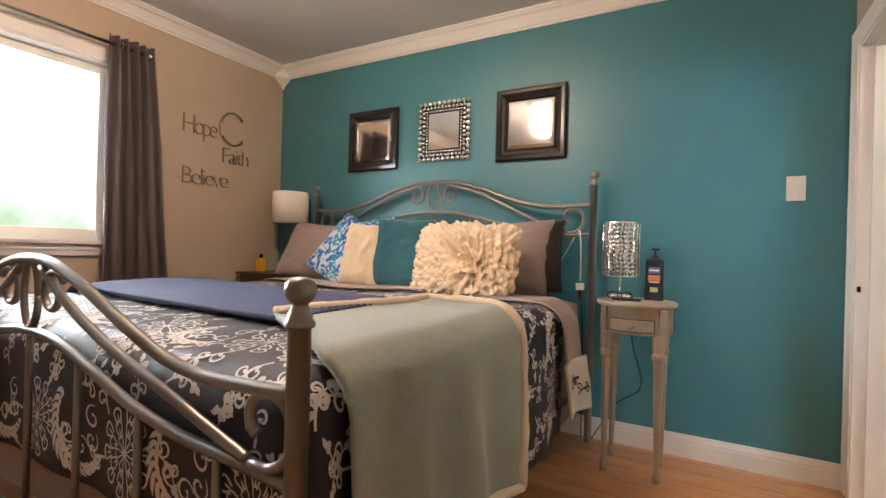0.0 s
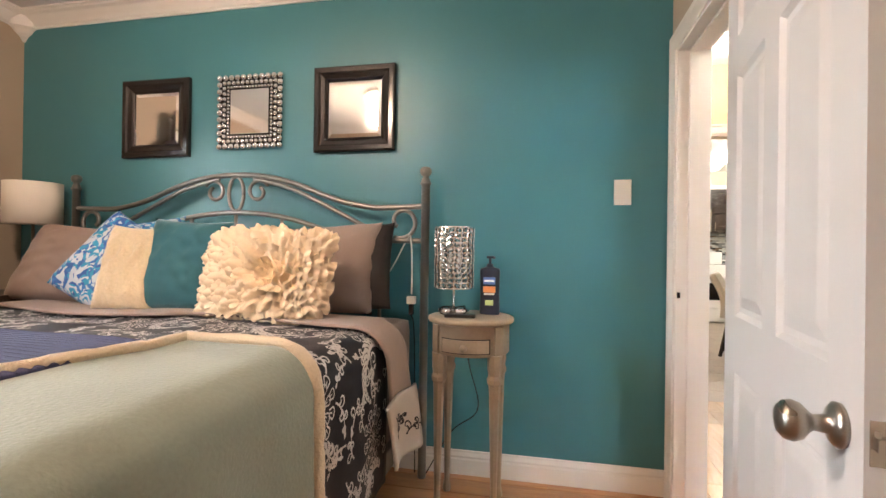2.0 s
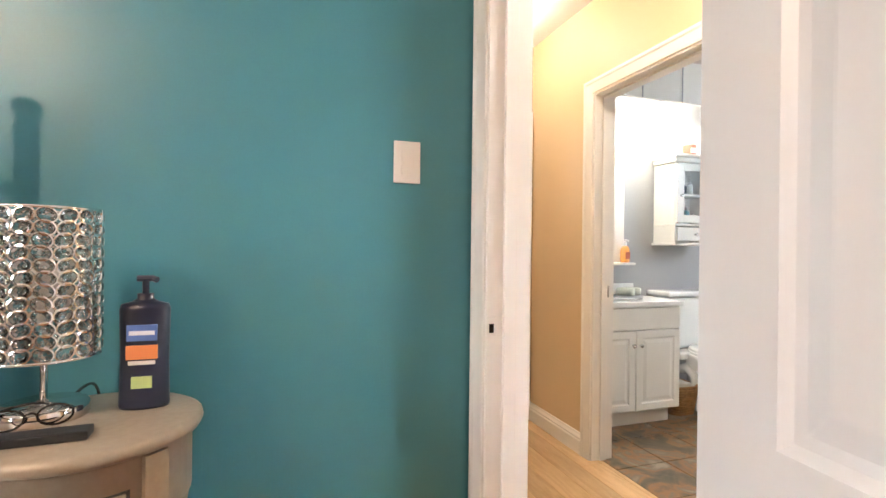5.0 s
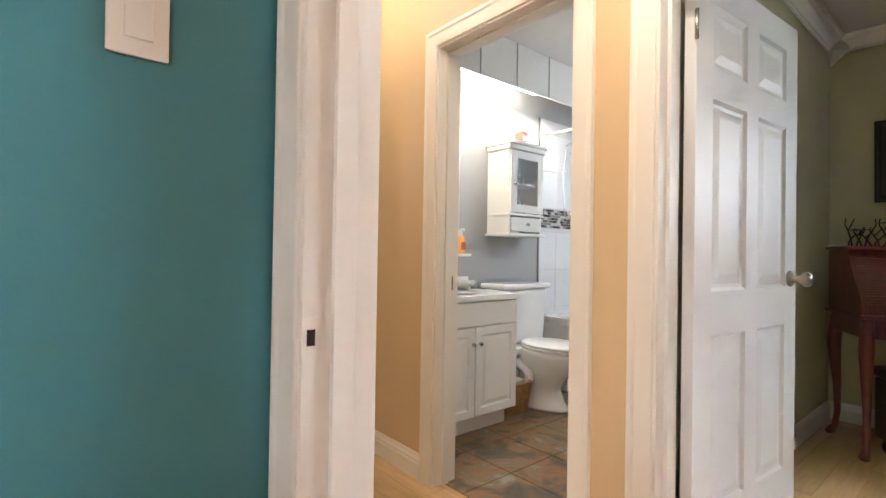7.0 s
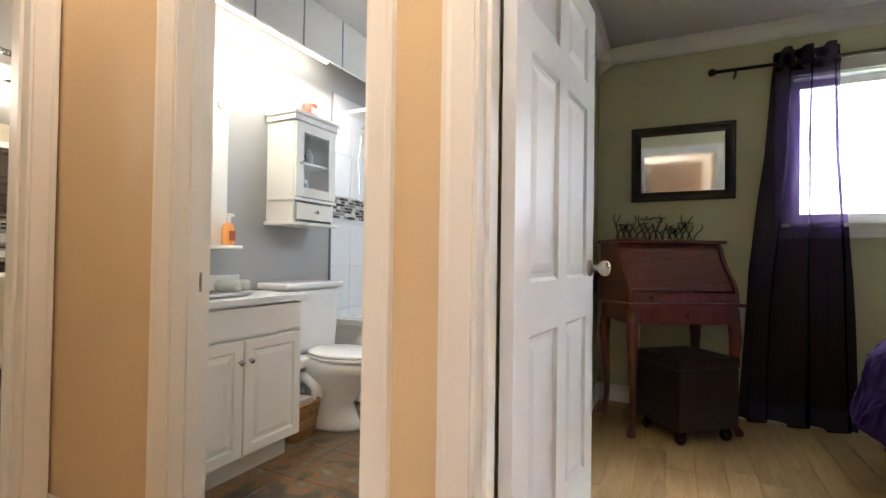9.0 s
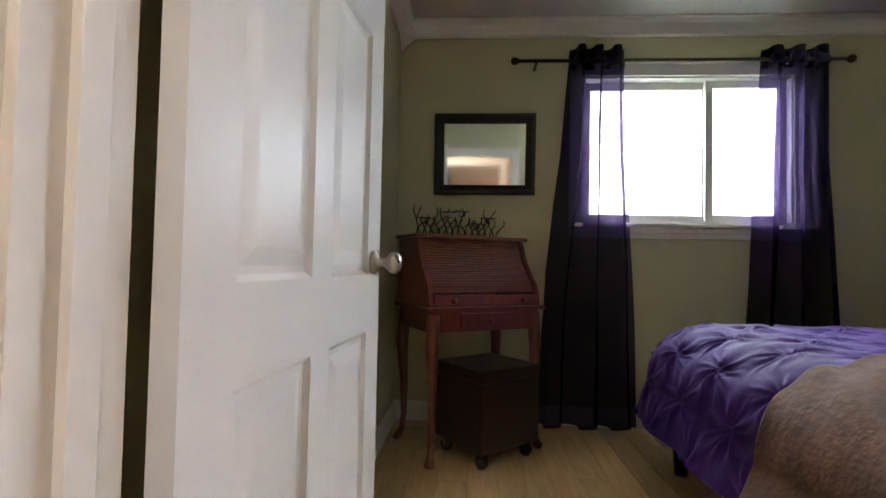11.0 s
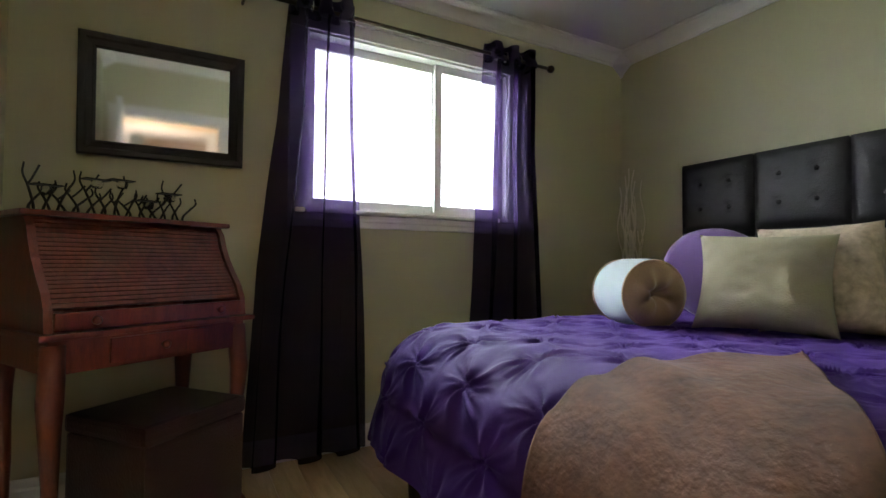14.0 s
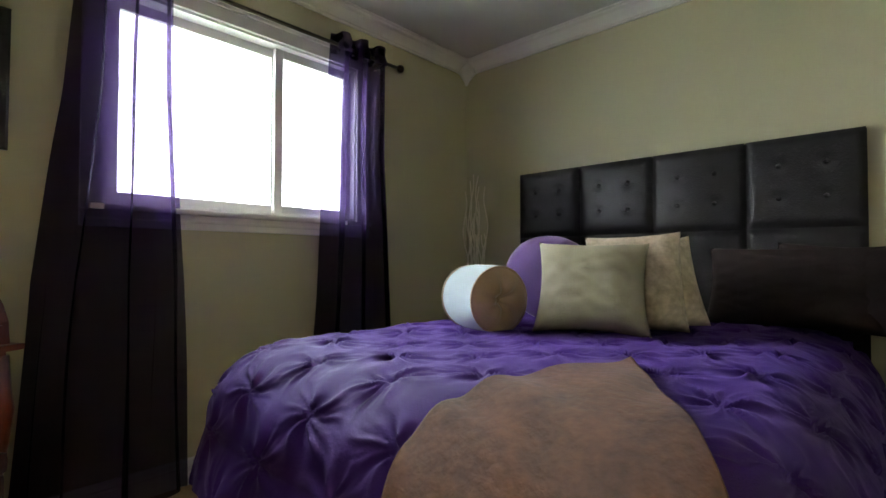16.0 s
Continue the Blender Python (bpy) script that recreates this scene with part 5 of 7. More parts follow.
SHADEGLASS = glow("lit_milk_glass", (1.0, 0.80, 0.58), 5.0)
dome = thing("ceiling_light", pose(-1.38, 1.05, ZC), "white glass dome ceiling light switched on", "ceiling light")
part("fixture_rim", lathe([(0, 0), (0.17, 0), (0.17, -0.02), (0.16, -0.028), (0, -0.028)], 32), STEEL, dome, smooth=True)
part("glass_bowl", lathe([(0.155, -0.0285), (0.150, -0.055), (0.125, -0.085), (0.08, -0.105), (0, -0.112)], 32), SHADEGLASS, dome, "lit glass bowl", True)

# ---- green room: the bed ----
PCX, PTOP, PFOOT, PHX = 2.80, 0.685, 1.36, 0.76
DARKLEATHER = mat("dark_brown_leather", (0.007, 0.006, 0.006), 0.48, vary=0.25, scale=6, grain=140, bump=0.04, spec=0.15)
WHITECLOTH = mat("white_mattress_cotton", (0.55, 0.52, 0.50), 0.9)
bed2 = thing("platform_bed", pose(0, 0, 0), "bed with a tall button-tufted black leather headboard", "bed")
part("fitted_cover", boxes([(PCX + 0.69, 1.22, 0.12, PCX + 0.835, 1.435, 0.345)], 0.04), WHITECLOTH, bed2, "white cotton cover corner hanging at the foot", True)
part("bed_base", boxes([(PCX - 0.78, -0.44, 0.16, PCX + 0.78, 1.40, 0.34)], 0.01), ESPRESSO, bed2, "dark wooden bed base")
for x in (PCX - 0.70, PCX + 0.72):
    for y in (-0.30, 1.34):
        part("leg", lathe([(0, 0), (0.028, 0), (0.034, 0.10), (0.036, 0.159), (0, 0.159)], 14, Matrix.Translation((x, y, 0))), ESPRESSO, bed2, smooth=True)
HBX = [1.945, 2.380, 2.810, 3.235, 3.660]
HBZ = [(0.34, 0.735), (0.740, 1.130), (1.135, 1.545)]
part("headboard_frame", boxes([(1.945, -0.556, 0.10, 3.660, -0.530, 1.540)], 0.004), DARKLEATHER, bed2)
for a, b in zip(HBX, HBX[1:]):
    for z0, z1 in HBZ:
        w, h = b - a - 0.006, z1 - z0
        tufts = [(i, j) for i in (0.3, 0.7) for j in (0.32, 0.68)]

        def pad(u, v):
            e = min(u, 1 - u, v * h / w, (1 - v) * h / w) * w
            d = 0.026 * (1 - math.exp(-e / 0.016))
            for i, j in tufts:
                r = math.hypot((u - i) * w, (v - j) * h)
                d -= 0.012 * math.exp(-(r / 0.026) ** 2)
            return (a + 0.003 + w * u, -0.528 + d, z0 + h * v)
        bm = sheet(pad, 26, 24)
        bmesh.ops.recalc_face_normals(bm, faces=bm.faces)
        panel_ob = part("headboard_panel", bm, DARKLEATHER, bed2, smooth=True)
        for i, j in tufts:
            part("button", lathe([(0.013, 0.0), (0.011, 0.005), (0.005, 0.008), (0, 0.0085)], 12, Matrix.Translation((a + 0.003 + w * i, -0.515, z0 + h * j)) @ Matrix.Rotation(radians(-90), 4, "X")), DARKLEATHER, panel_ob, smooth=True)
tagged(part("mattress", boxes([(PCX - 0.77, -0.49, 0.342, PCX + 0.77, 1.39, 0.595)], 0.10), WHITECLOTH, smooth=True), "white mattress on the platform bed", "mattress")

PURPLE = mat("purple_satin_cotton", (0.032, 0.0115, 0.082), 0.68, vary=0.10, scale=5, grain=260, bump=0.03, spec=0.22, sheen=0.12)
PURPLE.node_tree.nodes["Principled BSDF"].inputs["Specular Tint"].default_value = (0.40, 0.28, 1.0, 1)
PURPLE.node_tree.nodes["Principled BSDF"].inputs["Sheen Tint"].default_value = (0.40, 0.28, 1.0, 1)


def flip(fn):
    """The same drape for a bed whose foot is towards +y."""
    def turned(s, y):
        p = fn(s, -y)
        return Vector((p.x, -p.y, p.z))
    return turned


layp = flip(drape(PCX, PTOP, PHX - 0.12, -PFOOT + 0.12, 0.255, 0.012, 0.36, 0.022))
PITCH = 0.33


def pintuck(s, y):
    """Relief of a pinch-pleated cover: a diamond of pinched points with folds that run out of them."""
    out = 0.0
    for di in range(-1, 2):
        for dj in range(-1, 2):
            i, j = math.floor(s / PITCH) + di, math.floor(y / PITCH) + dj
            for ox in (0.0, 0.5):
                x0, y0 = (i + ox) * PITCH * 1.0, (j + ox) * PITCH * 1.0
                dx, dy = s - x0, y - y0
                r = math.hypot(dx, dy)
                if r > 0.165:
                    continue
                th = math.atan2(dy, dx)
                ph = 12.9 * i + 7.3 * j + ox * 5
                f = max(0.0, 1 - r / 0.165)
                wave = th + 0.35 * math.sin(2 * th + ph) + 0.10 * math.sin(r * 40 + ph)
                ridge = 1 - 2 * abs(math.sin(4.5 * wave + ph)) ** 0.7
                ridge += 0.5 * (1 - 2 * abs(math.sin(7.5 * wave - ph)) ** 0.7) * min(1, r / 0.06)
                out += -0.013 * math.exp(-(r / 0.016) ** 2) + 0.0105 * f ** 1.5 * min(1, r / 0.022) * ridge + 0.006 * f * math.cos(5 * th - ph)
    return out


def cover(s, y):
    dx, dy = max(abs(s) - PHX + 0.12, 0.0), max(y - PFOOT + 0.12, 0.0)
    d = math.hypot(dx, dy)
    if d > 0.58:
        k = (0.58 + 0.12 * (d - 0.58)) / d
        s, y = (math.copysign(PHX - 0.12 + dx * k, s) if dx else s), (PFOOT - 0.12 + dy * k if dy else y)
    p = layp(s, y)
    e = 0.004
    a, b = layp(s + e, y) - layp(s - e, y), layp(s, y + e) - layp(s, y - e)
    nrm = a.cross(b)
    nrm = nrm.normalized() if nrm.length > 1e-9 else Vector((0, 0, 1))
    out = p + nrm * (pintuck(s, y) + 0.010 * noise.noise((s * 5, y * 5, 2)) + 0.0035 * noise.noise((s * 16, y * 9, 6)))
    return out


tagged(cloth("comforter", cover, -1.22, 1.12, -0.46, 1.82, 390, 370, PURPLE, thick=0.0), "purple pinch-pleated comforter spread over the bed", "comforter")
BROWNTHROW = mat("brown_plush", (0.074, 0.033, 0.016), 0.9, vary=0.5, scale=9, grain=50, bump=0.08, sheen=0.0)
layt = flip(drape(PCX, PTOP, PHX - 0.12, -PFOOT + 0.12, 0.255, 0.036, 0.36, 0.022))


def throw_map(u, v):
    # u from the foot corner across to the far side, v from the hanging edge up onto the bed
    left = -0.43 + 0.22 * min(1.0, v * 1.6) ** 1.1
    s = left + (-0.86 - left) * u
    far = 0.88 + 1.55 * max(0.0, -s - 0.43)
    y = far + v * (1.86 - far)
    p = layt(s, y)
    return p + Vector((0, 0, 0.013 * math.sin(y * 30 + s * 14 + 2 * math.sin(y * 9)) * max(0, 0.60 - u) + 0.0025 * math.sin(s * 40 + y * 13 + 3 * noise.noise((s * 3, y * 3, 1))) + 0.008 * noise.noise((s * 6, y * 6, 3))))


throw2 = thing("plush_throw", pose(0, 0, 0), "brown plush throw blanket over the foot of the bed", "blanket")
cloth("plush", throw_map, 0, 1, 0, 1, 110, 90, BROWNTHROW, throw2, "", 0.014)
bm = bmesh.new()
tube(bm, [throw_map(0.0, i / 40) for i in range(41)], 0.008, 6)
tube(bm, [throw_map(i / 50, 0.0) for i in range(51)], 0.008, 6)
part("hem", bm, BROWNTHROW, throw2, smooth=True)

# ---- green room: pillows ----
LINEN = mat("sage_linen", (0.26, 0.235, 0.148), 0.85, vary=0.07, scale=6, grain=200, bump=0.05)
BRONZEVEL = mat("tan_velvet", (0.33, 0.225, 0.125), 0.75, vary=0.10, grain=120, bump=0.02, sheen=0.3)
PALEBLUE = mat("pale_blue_cotton", (0.42, 0.50, 0.49), 0.85, vary=0.06, grain=200, bump=0.04)
LILAC = mat("lilac_velvet", (0.090, 0.040, 0.155), 0.8, vary=0.10, grain=160, sheen=0.4)
CREAMPRINT = mat("cream_brocade", (0.42, 0.34, 0.24), 0.6, vary=0.45, scale=16, grain=60, bump=0.03)
DARKBROWN = mat("dark_brown_satin", (0.014, 0.009, 0.008), 0.7, vary=0.3, scale=8, grain=90, spec=0.06)


def rest2(x, y, lean, yaw=0, tilt=0, z=0.700):
    return Matrix.Translation((x, y, z)) @ Matrix.Rotation(radians(180 + yaw), 4, "Z") @ Matrix.Rotation(radians(-lean), 4, "X") @ Matrix.Rotation(radians(tilt), 4, "Y")


pillow("linen_cushion", 0.435, 0.39, 0.16, rest2(2.72, 0.40, 24, 24, 1), LINEN, "sage green linen cushion with soft wrinkles", 0.007, 11, 0.10)
pillow("brocade_cushion", 0.38, 0.42, 0.13, rest2(2.62, 0.20, 20, 20, -3), CREAMPRINT, "cream brocade cushion behind the linen one", 0.008, 12)
pillow("brocade_cushion", 0.38, 0.40, 0.13, rest2(2.57, 0.10, 24, 18, -10), CREAMPRINT, "cream brocade cushion behind the linen one", 0.008, 13)
pillow("dark_pillow", 0.62, 0.36, 0.16, rest2(2.20, -0.32, 18, 0, 0), DARKBROWN, "dark brown satin bed pillow against the headboard", 0.010, 14)
pillow("dark_pillow", 0.50, 0.36, 0.16, rest2(2.02, -0.36, 14, 0, 4), DARKBROWN, "dark brown satin bed pillow against the headboard", 0.010, 15)
rp = tagged(part("round_cushion", lathe([(0, -0.06), (0.13, -0.055), (0.20, -0.035), (0.225, 0.0), (0.20, 0.035), (0.13, 0.055), (0, 0.06)], 32), LILAC, smooth=True), "round lilac velvet cushion leaning behind the others", "pillow")
place(rp, Matrix.Translation((3.06, 0.10, 0.890)) @ Matrix.Rotation(radians(20), 4, "Z") @ Matrix.Rotation(radians(68), 4, "X"))

bol = thing("bolster", Matrix.Translation((3.17, 0.48, 0.822)) @ Matrix.Rotation(radians(70), 4, "Z"), "pale blue bolster cushion with buttoned tan velvet ends", "pillow")
R, LB = 0.137, 0.125
bm = bmesh.new()
rings = []
for i, yy in enumerate([-LB, -LB + 0.012, -LB + 0.05, 0, LB - 0.05, LB - 0.012, LB]):
    rr = R * (0.97 if i in (0, 6) else 1.0 if i in (1, 5) else 1.04)
    rings.append([bm.verts.new((rr * math.cos(2 * math.pi * k / 36), yy, rr * math.sin(2 * math.pi * k / 36))) for k in range(36)])
for a, b in zip(rings, rings[1:]):
    for k in range(36):
        bm.faces.new((a[k], a[(k + 1) % 36], b[(k + 1) % 36], b[k]))
bmesh.ops.recalc_face_normals(bm, faces=bm.faces)
part("roll", bm, PALEBLUE, bol, smooth=True)
for sgn in (-1, 1):
    def cap(u, v):
        th, r = 2 * math.pi * u, v
        bulge = 0.034 * (1 - r ** 4) * (1 - math.exp(-(r / 0.22) ** 2)) + 0.020 * math.cos(6 * th) * r * (1 - r) * 1.6
        return (R * 0.97 * r * math.cos(th), sgn * (LB + bulge - 0.026 * math.exp(-(r / 0.17) ** 2)), R * 0.97 * r * math.sin(th))
    bm = sheet(cap, 56, 14)
    bmesh.ops.remove_doubles(bm, verts=bm.verts, dist=1e-5)
    bmesh.ops.recalc_face_normals(bm, faces=bm.faces)
    end = part("velvet_end", bm, BRONZEVEL, bol, "tan velvet end", True)
    part("button", lathe([(0.018, 0.0), (0.015, 0.005), (0.007, 0.009), (0, 0.0095)], 14, Matrix.Translation((0, sgn * (LB - 0.024), 0)) @ Matrix.Rotation(radians(-90 * sgn), 4, "X")), BRONZEVEL, end, smooth=True)
    bm = bmesh.new()
    tube(bm, [(R * 0.985 * math.cos(a), sgn * LB, R * 0.985 * math.sin(a)) for a in [2 * math.pi * i / 40 for i in range(41)]], 0.005, 6)
    part("piping", bm, BRONZEVEL, bol, smooth=True)

# ---- green room: roll-top desk (front along local -y, origin under its middle) ----
DESK_A = -60
DM = Matrix.Translation((3.805, 2.325, 0)) @ Matrix.Rotation(radians(DESK_A), 4, "Z")
desk = thing("roll_top_desk", DM, "reddish mahogany roll-top writing desk on cabriole legs", "desk")
DW, DD = 0.64, 0.42
yf, yb = -DD / 2, DD / 2
side_pts = [(yf + 0.015, 0.735), (yf + 0.020, 0.765), (yf + 0.022, 0.80), (yf + 0.045, 0.85), (yf + 0.085, 0.90), (yf + 0.120, 0.95), (yf + 0.145, 1.00), (yf + 0.160, 1.045), (yf + 0.185, 1.075), (yb, 1.075), (yb, 0.735)]
for s in (-1, 1):
    bm = bmesh.new()
    x0, x1 = s * DW / 2, s * (DW / 2 - 0.022)
    r0, r1 = [bm.verts.new((x0, y, z)) for y, z in side_pts], [bm.verts.new((x1, y, z)) for y, z in side_pts]
    bm.faces.new(r0)
    bm.faces.new(r1)
    for i in range(len(side_pts)):
        j = (i + 1) % len(side_pts)
        bm.faces.new((r0[i], r0[j], r1[j], r1[i]))
    bmesh.ops.recalc_face_normals(bm, faces=bm.faces)
    part("side_panel", bm, MAHOG, desk)
part("top_board", boxes([(-DW / 2 - 0.018, yf + 0.150, 1.0755, DW / 2 + 0.018, yb + 0.010, 1.094)], 0.005), MAHOG, desk)
part("back_panel", boxes([(-DW / 2 + 0.022, yb - 0.014, 0.72, DW / 2 - 0.022, yb, 1.075)]), MAHOG, desk)
curve = spline([(0, y + 0.020, z) for y, z in side_pts[2:9]], 8)
dist = [0.0]
for a, b in zip(curve, curve[1:]):
    dist.append(dist[-1] + (b - a).length)
count = 21
for i in range(count):
    t0 = dist[-1] * (i + 0.5) / count
    j = max(k for k in range(len(dist)) if dist[k] <= t0)
    j = min(j, len(curve) - 2)
    f = (t0 - dist[j]) / max(1e-6, dist[j + 1] - dist[j])
    c = curve[j].lerp(curve[j + 1], f)
    d = (curve[j + 1] - curve[j]).normalized()
    ang = math.atan2(d.z, d.y)
    hgt = dist[-1] / count
    bm = bmesh.new()
    box(bm, -DW / 2 + 0.023, -hgt / 2 + 0.0006, -0.006, DW / 2 - 0.023, hgt / 2 - 0.0004, 0.006, 0.0042, 2)
    bmesh.ops.transform(bm, matrix=Matrix.Translation(c) @ Matrix.Rotation(ang, 4, "X"), verts=bm.verts)
    part("tambour_slat", bm, MAHOG, desk)
part("front_rail", boxes([(-DW / 2 + 0.023, yf + 0.008, 0.738, DW / 2 - 0.023, yf + 0.022, 0.792)], 0.003), MAHOG, desk)
part("writing_ledge", boxes([(-DW / 2 - 0.020, yf - 0.016, 0.716, DW / 2 + 0.020, yb + 0.004, 0.735)], 0.006), MAHOG, desk)
part("case", boxes([(-DW / 2 + 0.01, yf + 0.014, 0.615, DW / 2 - 0.01, yb - 0.004, 0.7155)], 0.003), MAHOG, desk)
dr = part("drawer", boxes([(-0.155, yf + 0.002, 0.628, 0.155, yf + 0.016, 0.705)], 0.004), MAHOG, desk)
KN = [(0, 0), (0.007, 0), (0.006, 0.010), (0.013, 0.016), (0.014, 0.022), (0.008, 0.028), (0, 0.029)]
part("knob", lathe(KN, 14, Matrix.Translation((0, yf + 0.002, 0.667)) @ Matrix.Rotation(radians(90), 4, "X")), MAHOG, dr, smooth=True)
for x in (-0.20, 0.20):
    part("knob", lathe(KN, 14, Matrix.Translation((x, yf + 0.009, 0.765)) @ Matrix.Rotation(radians(90), 4, "X")), MAHOG, desk, smooth=True)
for sx in (-1, 1):
    for sy, yy in ((-1, yf + 0.03), (1, yb - 0.03)):
        bm = bmesh.new()
        x = sx * (DW / 2 - 0.028)
        zs = [0.0, 0.012, 0.03, 0.06, 0.14, 0.30, 0.45, 0.54, 0.60, 0.70]
        off = [0.022, 0.026, 0.018, 0.004, -0.006, -0.004, 0.006, 0.010, 0.004, 0.0]
        rad = [0.022, 0.027, 0.021, 0.016, 0.016, 0.021, 0.028, 0.034, 0.033, 0.031]
        tube(bm, [(x + sx * d * 0.7, yy + sy * d, z) for d, z in zip(off, zs)], rad, 10)
        part("cabriole_leg", bm, MAHOG, desk, smooth=True)

otto = thing("ottoman", Matrix.Translation((3.685, 2.225, 0)) @ Matrix.Rotation(radians(-50), 4, "Z"), "dark brown leather cube ottoman on ball feet", "ottoman")
OX = mat("oxblood_leather", (0.030, 0.011, 0.009), 0.38, vary=0.25, scale=5, grain=140, bump=0.04)
part("cube", boxes([(-0.19, -0.18, 0.075, 0.19, 0.18, 0.395)], 0.014), OX, otto, smooth=False)
part("lid", boxes([(-0.195, -0.185, 0.397, 0.195, 0.185, 0.455)], 0.018), OX, otto)
for sx in (-1, 1):
    for sy in (-1, 1):
        part("foot", lathe([(0, 0), (0.018, 0.0), (0.030, 0.018), (0.032, 0.036), (0.024, 0.058), (0.026, 0.0745), (0, 0.0745)], 16, Matrix.Translation((sx * 0.145, sy * 0.135, 0))), ESPRESSO, otto, smooth=True)

holder = thing("twig_candle_holder", DM @ Matrix.Translation((-0.03, 0.085, 1.0945)) @ Matrix.Scale(1.08, 4), "black wrought twig tea-light holder on the desk", "candle holder")
rng = random.Random(9)
IRON = mat("black_iron", (0.020, 0.018, 0.016), 0.5, 0.6, vary=0.2)
for i in range(25):
    x = -0.23 + 0.46 * i / 24
    s, h = (-1 if i % 2 else 1), rng.uniform(0.075, 0.105) + (0.045 if i in (1, 4, 9, 12, 23) else 0.0)
    w = rng.uniform(0.030, 0.055)
    bm = bmesh.new()
    tube(bm, spline([(x, rng.uniform(-0.02, 0.02), 0.0), (x + s * 0.006, 0.0, h * 0.25), (x + s * w * 0.6, 0.0, h * 0.55), (x + s * w, 0.0, h * 0.78), (x + s * w * 0.92, 0, h)]), [0.0044 - 0.0018 * k / 40 for k in range(41)], 6)
    part("twig", bm, IRON, holder)
    if i % 2:
        bm = bmesh.new()
        tube(bm, spline([(x + s * w * 0.6, 0.0, h * 0.55), (x + s * w * 0.1, 0.004, h * 0.75), (x - s * w * 0.35, 0.004, h * 0.98)]), 0.0030, 6)
        part("side_twig", bm, IRON, holder)
for x, z in ((-0.185, 0.082), (-0.055, 0.118), (0.020, 0.126), (0.105, 0.066), (0.180, 0.100)):
    part("dish", boxes([(x - 0.036, -0.028, z, x + 0.036, 0.020, z + 0.004)], 0.001), IRON, holder, "flat iron candle dish")
    part("tea_light", lathe([(0, z - 0.028), (0.013, z - 0.026), (0.017, z - 0.014), (0.016, z - 0.003), (0, z - 0.002)], 14, Matrix.Translation((x, -0.012, 0))), CRYSTAL, holder, "clear glass tea-light cup", True)

gm = frame_mirror("wall_mirror", -0.305, 0.305, -0.245, 0.245, Matrix.Translation((GX1 - 0.002, 2.245, 1.612)) @ Matrix.Rotation(radians(-90), 4, "Z") @ Matrix.Translation((0, -0.012, 0)) @ Matrix.Rotation(radians(2.8), 4, "X"), 0.060, "rectangular mirror with a dark wooden border on the green wall", 0.030, mat("dark_stained_wood", (0.012, 0.008, 0.007), 0.32, vary=0.2, grain=90, bump=0.0), False)

# ---- green room: curtains ----
AUB = sheer("aubergine_voile", (0.022, 0.008, 0.050), 0.06, 0.71)
AUBHEAD = mat("aubergine_heading", (0.020, 0.009, 0.034), 0.8, vary=0.15, grain=220, bump=0.02)
rod("curtain_rod", GX1 - 0.09, 0.20, 2.05, 2.155, GX1, mat("dark_bronze", (0.05, 0.035, 0.022), 0.35, 0.8), "dark bronze curtain rod over the window")
for rows, waves, seed, ys in (([(2.235, 1.43, 1.745), (1.6, 1.415, 1.79), (0.9, 1.37, 1.88), (0.02, 1.35, 1.93)], 3.5, 3, (1.47, 1.56, 1.65, 1.72)),
                              ([(2.225, 0.285, 0.645), (1.6, 0.28, 0.68), (1.15, 0.25, 0.70), (0.02, 0.20, 0.80)], 3.5, 8, (0.32, 0.42, 0.52, 0.61))):
    cur = thing("purple_curtain", pose(0, 0, 0), "dark aubergine sheer grommet curtain hanging beside the window", "curtain", "curtains at the window")
    curtain("cloth", cur, GX1 - 0.09, rows, waves - 0.5, 0.050, AUB, "", seed, 200, 1, 0.010)
    curtain("heading", cur, GX1 - 0.094, [rows[0], (2.120, rows[0][1], rows[0][2])], waves - 0.5, 0.050, AUBHEAD, "double-folded heading", seed, 120, 1, 0.010)
    for y in ys:
        bm = bmesh.new()
        tube(bm, [(GX1 - 0.09 + 0.026 * math.cos(a), y, 2.155 + 0.026 * math.sin(a)) for a in [2 * math.pi * i / 16 for i in range(17)]], 0.004, 6)
        part("grommet", bm, STEEL, cur, "metal grommet", True)

# ---- green room: twigs in the corner ----
vase = thing("vase_of_twigs", pose(3.90, -0.36, 0), "tall floor vase of pale curly willow twigs", "vase")
part("vessel", lathe([(0, 0), (0.07, 0), (0.085, 0.05), (0.10, 0.25), (0.08, 0.50), (0.05, 0.68), (0.055, 0.72), (0.045, 0.72), (0.04, 0.60), (0, 0.10)], 28), mat("brown_ceramic", (0.10, 0.06, 0.04), 0.3, vary=0.2), vase, smooth=True)
TWIG = mat("pale_willow", (0.72, 0.66, 0.50), 0.8, vary=0.15, bump=0.04)
rng = random.Random(5)
for i in range(17):
    a, sp, top = rng.uniform(0, 6.28), rng.uniform(0.02, 0.13), rng.uniform(1.15, 1.56)
    pts, ph = [], rng.uniform(0, 6)
    for q in range(15):
        f = q / 14
        w = 0.016 * math.sin(f * 19 + ph)
        pts.append((sp * f ** 0.8 * math.cos(a) * (1.2 - 0.5 * f) + w * math.sin(a), sp * f ** 0.8 * math.sin(a) * (1.2 - 0.5 * f) + w * math.cos(a), 0.25 + (top - 0.25) * f))
    bm = bmesh.new()
    tube(bm, spline(pts, 3), 0.0042, 5)
    part("twig", bm, TWIG, vase)

# ---- bathroom ----
CABWHITE = mat("white_cabinet_paint", (0.80, 0.78, 0.72), 0.35, vary=0.03, grain=120, bump=0.008)


